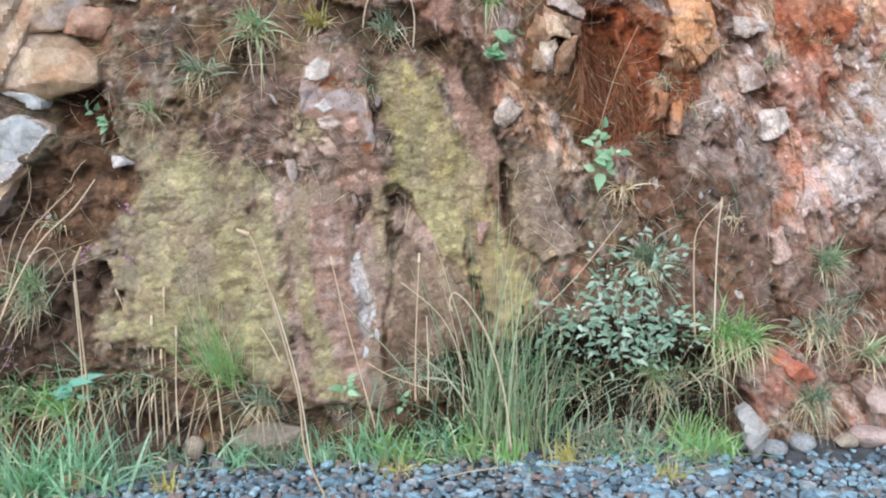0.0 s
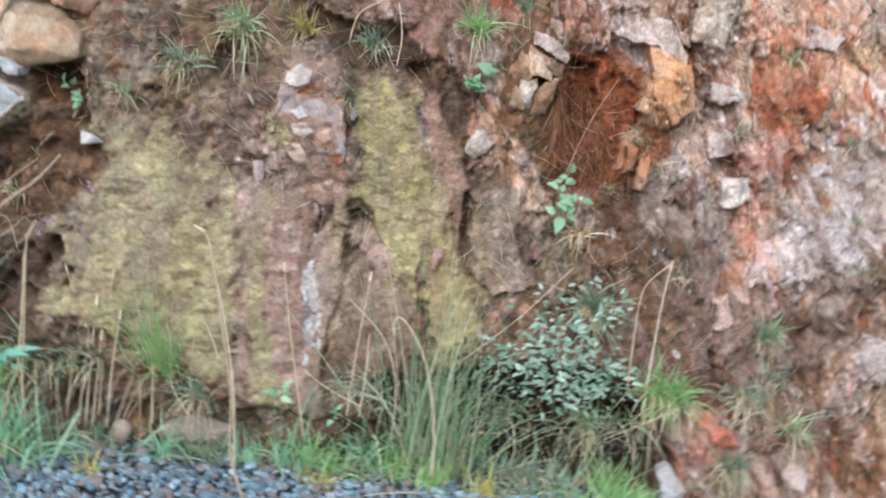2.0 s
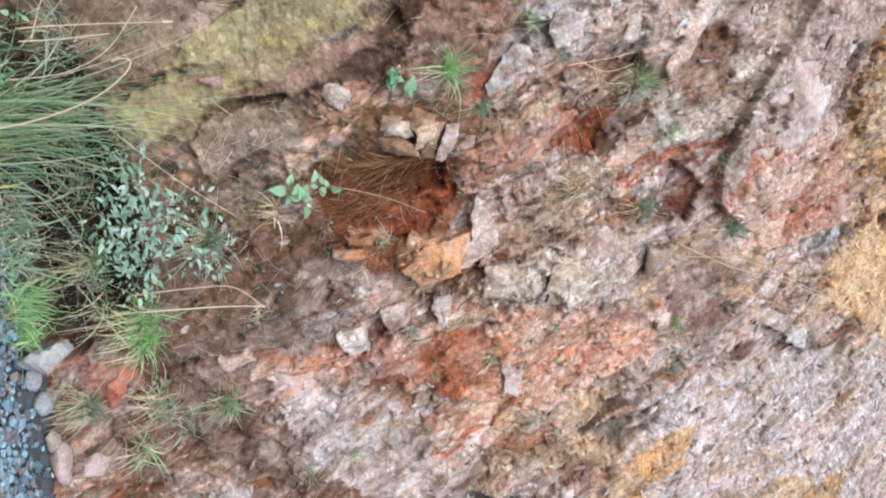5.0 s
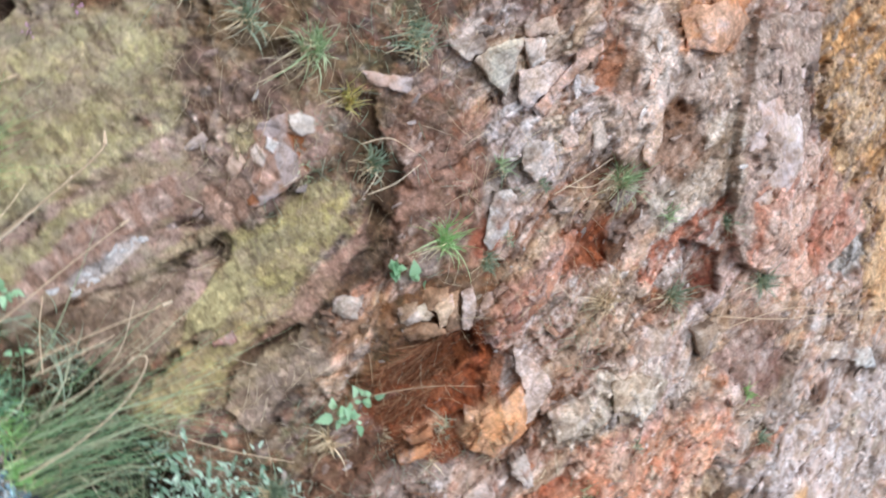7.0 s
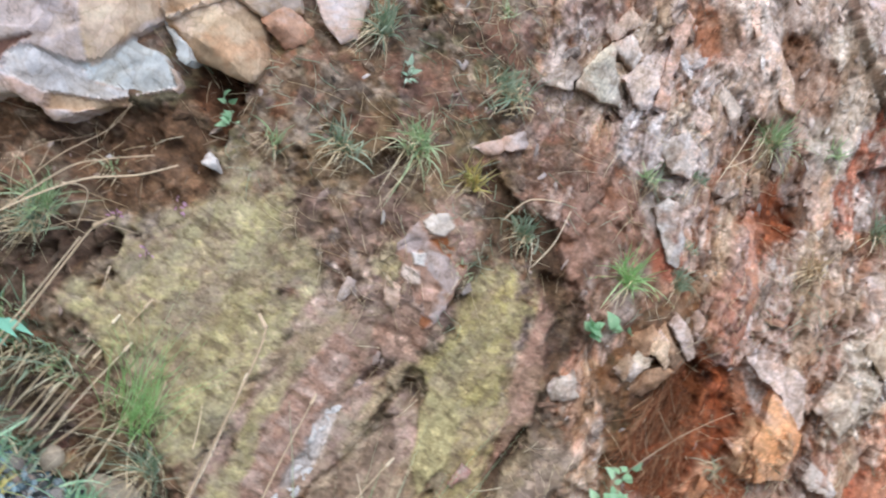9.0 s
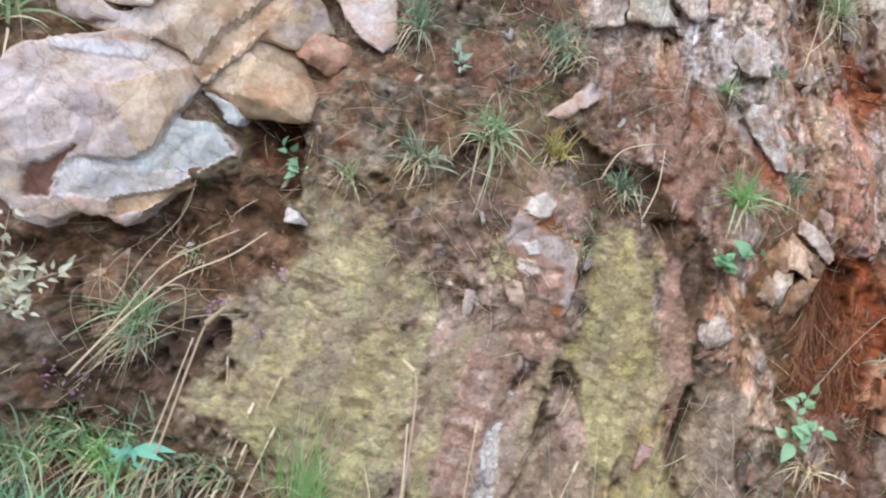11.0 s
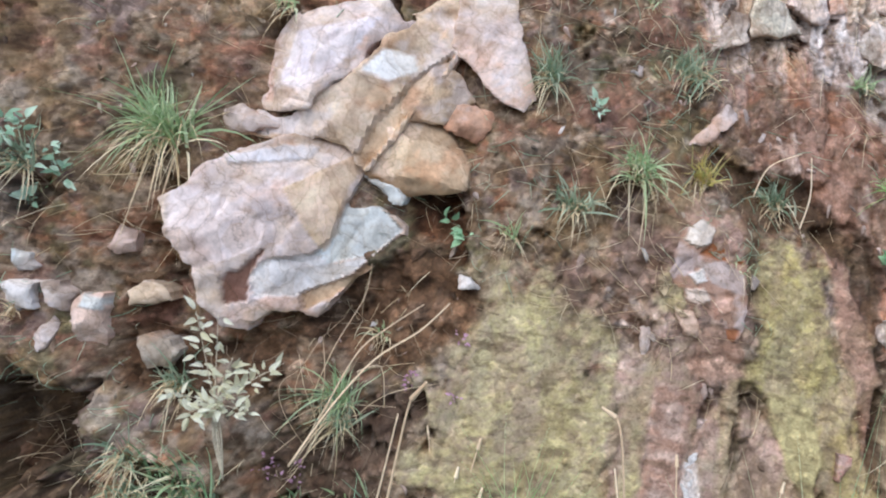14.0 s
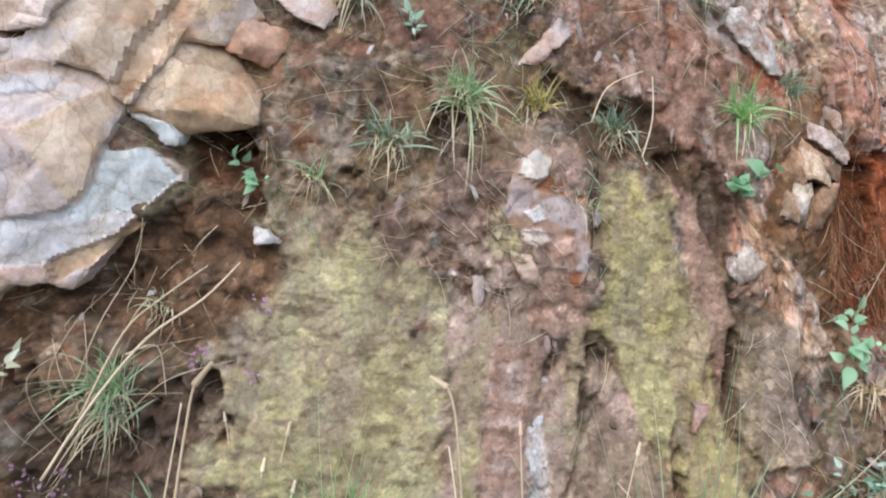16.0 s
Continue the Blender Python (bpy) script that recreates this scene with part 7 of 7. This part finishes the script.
# leafy plants
leafy("leafy_weed", [[tuple(on_bank(*(0.162, 1.451), 0.01)), tuple(on_bank(*(0.219, 1.445), 0.05)), tuple(on_bank(*(0.326, 1.505), 0.07))], [tuple(on_bank(*(0.219, 1.445), 0.05)), tuple(on_bank(*(0.223, 1.413), 0.06))]], 20, 0.046, 0.042, LEAF, "small weed with round bright green leaves", "plant", 1)
leafy("leafy_weed", [[tuple(on_bank(*(0.621, 0.929), 0.01)), tuple(on_bank(*(0.621, 1.038), 0.07)), tuple(on_bank(*(0.665, 1.125), 0.08))], [tuple(on_bank(*(0.621, 0.952), 0.03)), tuple(on_bank(*(0.707, 1.048), 0.06))]], 28, 0.05, 0.034, LEAF, "leafy green weed hanging from orange soil", "plant", 2)
leafy("leafy_weed", [[tuple(on_bank(*(-1.195, 1.170), 0.01)), tuple(on_bank(*(-1.197, 1.207), 0.04)), tuple(on_bank(*(-1.242, 1.221), 0.04))], [tuple(on_bank(*(-1.195, 1.170), 0.01)), tuple(on_bank(*(-1.159, 1.198), 0.04))]], 12, 0.03, 0.022, LEAF, "tiny seedling with round green leaves", "plant", 3)
leafy("leafy_weed", [[tuple(on_bank(*(-0.341, 0.208), 0.05)), tuple(on_bank(*(-0.334, 0.256), 0.07)), tuple(on_bank(*(-0.314, 0.283), 0.08))]], 9, 0.04, 0.02, LEAF, "small green seedling at the foot of yellow rock", "plant", 4)
leafy("leafy_weed", [[tuple(on_bank(*(-0.123, 0.144), 0.1)), tuple(on_bank(*(-0.117, 0.192), 0.1))]], 7, 0.035, 0.02, LEAF, "small green seedling among grass", "plant", 5)
leafy("broadleaf_weed", [[tuple(on_bank(*(-1.190, 0.207), 0.2)), tuple(on_bank(*(-1.188, 0.279), 0.22)), tuple(on_bank(*(-1.168, 0.308), 0.23))]], 9, 0.07, 0.02, BLUELEAF, "weed with long blue-green leaves among grass", "plant", 6)
leafy("leafy_weed", [[tuple(on_bank(*(-2.264, 1.137), 0.02)), tuple(on_bank(*(-2.278, 1.200), 0.1)), tuple(on_bank(*(-2.269, 1.228), 0.12))], [tuple(on_bank(*(-2.294, 1.014), 0.02)), tuple(on_bank(*(-2.285, 1.040), 0.06))]], 22, 0.035, 0.02, GREYLEAF, "straggling grey-green weed on the bank", "plant", 7)
leafy("leafy_weed", [[tuple(on_bank(*(-0.873, 1.665), 0.01)), tuple(on_bank(*(-0.886, 1.712), 0.04))]], 14, 0.028, 0.014, GREYLEAF, "small grey-green weed on the bank", "plant", 8)
BUSH = []
for n, (a, b, c) in enumerate(zip([(0.723, 0.164), (0.700, 0.156), (0.745, 0.164), (0.657, 0.167), (0.788, 0.153), (0.833, 0.161), (0.635, 0.188)], [(0.709, 0.387), (0.599, 0.368), (0.778, 0.403), (0.509, 0.352), (0.864, 0.341), (0.907, 0.320), (0.686, 0.325)], [(0.720, 0.611), (0.492, 0.494), (0.809, 0.567), (0.444, 0.373), (0.937, 0.441), (0.964, 0.360), (0.608, 0.634)])):
    BUSH.append([tuple(on_bank(*a, 0.1)), tuple(on_bank(*b, 0.22)), tuple(on_bank(*c, 0.2))])
BUSH.append([tuple(on_bank(*(0.723, 0.164), 0.1)), tuple(on_bank(*(0.713, 0.446), 0.2)), tuple(on_bank(*(0.643, 0.676), 0.14))])
BUSH.append([tuple(on_bank(*(0.766, 0.164), 0.1)), tuple(on_bank(*(0.849, 0.485), 0.2)), tuple(on_bank(*(0.909, 0.711), 0.14))])
leafy("leafy_bush", BUSH, 560, 0.032, 0.014, GREYLEAF, "spreading grey-green leafy bush at the foot of the bank", "bush", 9, 0.003, 0.11, 0.2)
PALEBUSH = []
for tip in ((-1.760, 2.910, 0.874), (-1.707, 2.935, 0.878), (-1.640, 2.934, 0.773), (-1.514, 2.989, 0.784), (-1.553, 2.963, 0.751), (-1.767, 2.849, 0.659), (-1.721, 2.853, 0.599), (-1.554, 2.932, 0.640)):
    PALEBUSH.append([(-1.598, 2.961, 0.429), (-1.653, 2.928, 0.623), tip])
leafy("pale_shrub", PALEBUSH, 150, 0.034, 0.014, PALELEAF, "withered shrub with pale cream leaves", "bush", 10, 0.002, 0.03, 0.5, STEM)
for n, (a, b) in enumerate(zip([(-1.503, 0.428), (-1.442, 0.417), (-1.201, 0.749), (-1.094, 0.885), (-1.476, 0.395), (-1.059, 0.714)], [(-1.511, 0.472), (-1.443, 0.462), (-1.207, 0.775), (-1.096, 0.906), (-1.529, 0.422), (-1.060, 0.738)])):
    leafy("flowering_weed", [[tuple(on_bank(*a, 0.02)), tuple(on_bank(*b, 0.07))]], 9, 0.012, 0.008, PURPLE, "faded purple flowers on a small weed", "plant", 40 + n)
leafy("flowering_weed", [[tuple(on_bank(*(-1.204, 0.720), 0.02)), tuple(on_bank(*(-1.202, 0.747), 0.06))], [tuple(on_bank(*(-1.438, 0.370), 0.04)), tuple(on_bank(*(-1.434, 0.407), 0.06))]], 10, 0.013, 0.009, PURPLE, "faded purple flowers on a small weed", "plant", 11)
leafy("leafy_weed", [[tuple(on_bank(*(-2.257, 1.073), 0.01)), tuple(on_bank(*(-2.297, 1.161), 0.12)), tuple(on_bank(*(-2.306, 1.234), 0.14))], [tuple(on_bank(*(-2.202, 1.071), 0.01)), tuple(on_bank(*(-2.209, 1.169), 0.12))], [tuple(on_bank(*(-2.330, 1.086), 0.01)), tuple(on_bank(*(-2.378, 1.204), 0.12))]], 60, 0.03, 0.014, GREYLEAF, "straggling grey-green weed beside a grass clump", "plant", 17)
for pts in ([(-2.581, 3.250, 1.269), (-2.515, 3.267, 1.450), (-2.404, 3.283, 1.515), (-2.258, 3.300, 1.516)], [(-2.463, 3.250, 1.352), (-2.424, 3.275, 1.455), (-2.335, 3.300, 1.516)], [(-2.530, 3.250, 1.390), (-2.430, 3.275, 1.400), (-2.362, 3.300, 1.465)], [(-2.433, 3.300, 1.348), (-2.416, 3.300, 1.443), (-2.325, 3.300, 1.555)]):
    stalk(pts, 0.003, 0, "tangled pale dry twig on the bank", "dry_twig")
# dry stalks
stalk([(-0.377, 2.980, 0.010), (-0.444, 3.000, 0.166), (-0.466, 3.020, 0.350), (-0.522, 3.040, 0.569), (-0.582, 3.060, 0.786), (-0.619, 3.080, 0.865), (-0.656, 3.100, 0.875)], 0.0042, 0.06)
stalk([(-0.432, 3.050, 0.088), (-0.471, 3.083, 0.348), (-0.526, 3.117, 0.549), (-0.583, 3.150, 0.713)], 0.003, 0)
stalk([(-1.143, 3.100, 0.127), (-1.161, 3.080, 0.272), (-1.161, 3.060, 0.451), (-1.163, 3.040, 0.644), (-1.158, 3.020, 0.776), (-1.129, 3.000, 0.830)], 0.004, 0.07)
stalk([(-1.205, 3.150, 0.267), (-1.199, 3.125, 0.509), (-1.195, 3.100, 0.704)], 0.003, 0)
stalk([(-1.280, 3.100, 0.127), (-1.244, 3.100, 0.245), (-1.183, 3.100, 0.323)], 0.003, 0)
for pts in ([(-1.080, 3.300, 0.089), (-1.074, 3.300, 0.277), (-1.054, 3.300, 0.461)], [(-1.035, 3.300, 0.068), (-1.033, 3.300, 0.298), (-1.025, 3.300, 0.482)], [(-1.011, 3.300, 0.068), (-1.013, 3.300, 0.339), (-1.010, 3.300, 0.542)], [(-0.987, 3.300, 0.068), (-0.985, 3.300, 0.256), (-0.983, 3.300, 0.421)], [(-0.974, 3.320, 0.103), (-0.977, 3.320, 0.374), (-0.968, 3.320, 0.638)], [(-0.935, 3.300, 0.068), (-0.938, 3.300, 0.256), (-0.926, 3.300, 0.502)], [(-0.924, 3.350, 0.049), (-0.874, 3.350, 0.261), (-0.816, 3.350, 0.448)]):
    stalk(pts, 0.0032, 0.03)
stalk([(-1.088, 3.350, 0.406), (-1.113, 3.350, 0.489), (-1.134, 3.350, 0.581)], 0.002, 0)
stalk([(-0.647, 3.300, 0.152), (-0.727, 3.317, 0.251), (-0.742, 3.333, 0.370), (-0.776, 3.350, 0.468)], 0.003, 0)
stalk([(-0.767, 3.250, 0.129), (-0.786, 3.275, 0.285), (-0.803, 3.300, 0.339)], 0.0035, 0)
stalk([(-0.571, 3.300, 0.380), (-0.607, 3.350, 0.427), (-0.651, 3.400, 0.476)], 0.002, 0)
stalk([(-0.238, 3.300, 0.131), (-0.288, 3.333, 0.308), (-0.348, 3.367, 0.526), (-0.397, 3.400, 0.733)], 0.003, 0.03)
stalk([(-0.098, 3.300, 0.236), (-0.096, 3.350, 0.448), (-0.084, 3.400, 0.743)], 0.0028, 0.03)
stalk([(-0.054, 3.300, 0.236), (-0.052, 3.350, 0.365), (-0.059, 3.400, 0.517)], 0.0024, 0)
stalk([(-0.048, 3.300, 0.277), (-0.192, 3.400, 0.297), (-0.322, 3.500, 0.342)], 0.002, 0)
stalk([(0.235, 3.200, 0.087), (0.210, 3.200, 0.290), (0.154, 3.200, 0.489), (0.087, 3.200, 0.606), (0.036, 3.200, 0.648), (0.021, 3.200, 0.606), (0.030, 3.200, 0.586)], 0.003, 0.04)
stalk([(0.071, 3.250, 0.191), (0.060, 3.267, 0.390), (-0.008, 3.283, 0.546), (-0.144, 3.300, 0.662)], 0.002, 0)
stalk([(0.999, 3.500, 0.428), (0.995, 3.500, 0.683), (0.997, 3.500, 0.828), (1.004, 3.500, 0.927)], 0.003, 0.03)
stalk([(0.930, 3.500, 0.407), (0.914, 3.500, 0.662), (0.921, 3.500, 0.818), (1.004, 3.500, 0.921)], 0.0028, 0)
stalk([(1.140, 3.500, 0.374), (1.018, 3.500, 0.299), (0.875, 3.500, 0.211)], 0.002, 0)
stalk([(0.283, 3.500, 0.428), (0.493, 3.550, 0.631), (0.663, 3.600, 0.834)], 0.002, 0, "thin dry twig across the bank")
stalk([(0.617, 3.900, 1.152), (0.678, 3.900, 1.373), (0.760, 3.900, 1.556)], 0.0016, 0, "thin dry twig across orange soil")
stalk([(-1.440, 3.000, 0.506), (-1.377, 3.050, 0.678), (-1.296, 3.100, 0.834), (-1.199, 3.150, 0.937), (-1.141, 3.200, 1.028)], 0.004, 0, "dry branching twig leaning on the bank", "dry_twig")
stalk([(-1.398, 3.050, 0.641), (-1.350, 3.100, 0.834), (-1.292, 3.150, 0.919), (-1.213, 3.200, 1.005)], 0.003, 0, "dry branching twig leaning on the bank", "dry_twig")
stalk([(-1.336, 3.100, 0.788), (-1.281, 3.150, 0.807), (-1.253, 3.200, 0.683)], 0.0022, 0, "dry branching twig leaning on the bank", "dry_twig")
stalk([(-1.862, 3.100, 0.160), (-1.904, 3.133, 0.463), (-1.898, 3.167, 0.566), (-1.859, 3.200, 0.843)], 0.003, 0)
stalk([(-1.757, 3.050, 0.209), (-1.805, 3.100, 0.500), (-1.840, 3.150, 0.818), (-1.863, 3.200, 0.860)], 0.0035, 0)
stalk([(-2.299, 3.100, 0.208), (-2.308, 3.150, 0.359), (-2.295, 3.200, 0.548)], 0.003, 0)
stalk([(-2.187, 3.400, 1.344), (-2.178, 3.400, 1.551), (-2.156, 3.400, 1.667), (-2.172, 3.400, 1.773)], 0.004, 0)
stalk([(-2.615, 3.300, 1.099), (-2.602, 3.300, 1.307), (-2.573, 3.300, 1.442)], 0.004, 0)
stalk([(-1.076, 3.300, 0.468), (-1.111, 3.300, 0.587), (-1.129, 3.300, 0.637)], 0.0022, 0.02)
stalk([(1.237, 5.000, 2.808), (1.410, 5.067, 3.119), (1.531, 5.133, 3.428), (1.752, 5.200, 3.843)], 0.003, 0, "reddish runner creeping along the bank", "dry_twig")
stalk([(1.317, 5.000, 2.839), (1.368, 5.033, 3.186), (1.563, 5.067, 3.547), (1.631, 5.100, 3.768)], 0.0025, 0, "reddish runner creeping along the bank", "dry_twig")
stalk([(-0.120, 4.000, 1.476), (-0.115, 4.000, 1.598), (-0.145, 4.000, 1.725)], 0.003, 0, "dry curved twig on the bank", "dry_twig")
stalk([(-0.313, 3.900, 1.545), (-0.288, 3.900, 1.655), (-0.197, 3.900, 1.722)], 0.003, 0, "dry curved twig on the bank", "dry_twig")
stalk([(0.215, 4.200, 2.188), (0.198, 4.200, 2.354), (0.176, 4.200, 2.482)], 0.0025, 0, "dry twig in a grass tuft", "dry_twig")
stalk([(0.202, 4.200, 2.247), (0.252, 4.200, 2.357), (0.226, 4.200, 2.475)], 0.002, 0, "dry twig in a grass tuft", "dry_twig")


# sprawl of thin grey twigs beside the yellow rock
twig = random.Random(61)
for n in range(9):
    x, z = -1.42 + twig.gauss(0, 0.07), 0.48 + twig.gauss(0, 0.05)
    lean, far = twig.uniform(-0.3, 0.95), twig.uniform(0.15, 0.5)
    ends = [(x + math.sin(lean) * far * t + 0.07 * t * math.sin(2.5 * t + 1.7 * n), z + math.cos(lean) * far * t - 0.06 * t * t) for t in (0, 0.35, 0.7, 1.0)]
    stalk([tuple(on_bank(p, q, 0.03 + 0.07 * math.sin(2.6 * t))) for (p, q), t in zip(ends, (0, 0.35, 0.7, 1.0))], twig.uniform(0.0011, 0.002), 0, "thin bleached twig leaning over brown soil", "dry_twig")


# ---- dry fibres, roots and bits of dead grass over the soil ----
def build_litter(name, count, length, seed, mat, label, x_range=(-2.8, 3.6), z_range=(0.02, 3.2), thick=0.0011, hang=0.6, stray=1.0):
    rng = np.random.default_rng(seed)
    x, z = rng.uniform(*x_range, count), z_range[0] + (z_range[1] - z_range[0]) * rng.uniform(0, 1, count) ** 1.3
    keep = (rng.uniform(0, 1, count) < step(-0.3, 0.5, fbm(x, z, 0.35, 3, seed))) & (grid_at(BLAYERED, x, z) < 0.35)
    x, z = x[keep], z[keep]
    n, seg = len(x), 5
    t = np.linspace(0, 1, seg)[None, :]
    long = length * rng.uniform(0.4, 1.5, n)
    ang = rng.normal(-1.57, stray, n)
    lx = x[:, None] + np.cos(ang)[:, None] * long[:, None] * t + rng.normal(0, 0.12, (n, 1)) * long[:, None] * t ** 2
    lz = z[:, None] + np.sin(ang)[:, None] * long[:, None] * t * hang + rng.normal(0, 0.2, (n, 1)) * long[:, None] * t ** 2
    lz = np.maximum(lz, 0.005)
    rise = rng.uniform(0.003, 0.03, n)[:, None]
    ly = grid_at(BY, lx, lz) * 0.3 + (grid_at(BY, x, z)[:, None] + (bank_plane(lx, lz) - bank_plane(x[:, None], z[:, None]))) * 0.7 - rise * (0.4 + np.sin(t * 3.1)) - 0.004
    p = np.stack([lx, ly, lz], -1)
    r = (thick * rng.uniform(0.6, 1.6, n))[:, None, None]
    a = p + r * np.array((0.9, -0.3, 0.4))
    b = p + r * np.array((-0.7, -0.4, 0.6))
    c = p + r * np.array((-0.2, 0.6, -0.9))
    v = np.stack([a, b, c], 2).reshape(n, seg * 3, 3)
    quad = []
    for q in range(seg - 1):
        for k in range(3):
            quad.append((3 * q + k, 3 * q + (k + 1) % 3, 3 * q + 3 + (k + 1) % 3, 3 * q + 3 + k))
    faces = (np.array(quad)[None] + (np.arange(n) * seg * 3)[:, None, None]).reshape(-1, 4)
    return tagged(arrays(name, v.reshape(-1, 3), faces, mat), label, "plant litter", kind="stuff")


build_litter("dead_grass", 4200, 0.13, 71, STRAW, "scattered dead grass and straw on the bank", z_range=(0.02, 2.4), thick=0.0008)
build_litter("roots", 5200, 0.07, 72, WOODY, "fine brown roots hanging from the soil", thick=0.0013)
build_litter("rusty_roots", 3400, 0.15, 75, RUSTY, "rusty hanging roots over orange soil", (0.55, 1.2), (1.2, 1.95), 0.001, 1.0, 0.4)
build_litter("green_wisps", 5000, 0.07, 73, DULL, "sparse wisps of dull green growth", z_range=(0.02, 2.2))
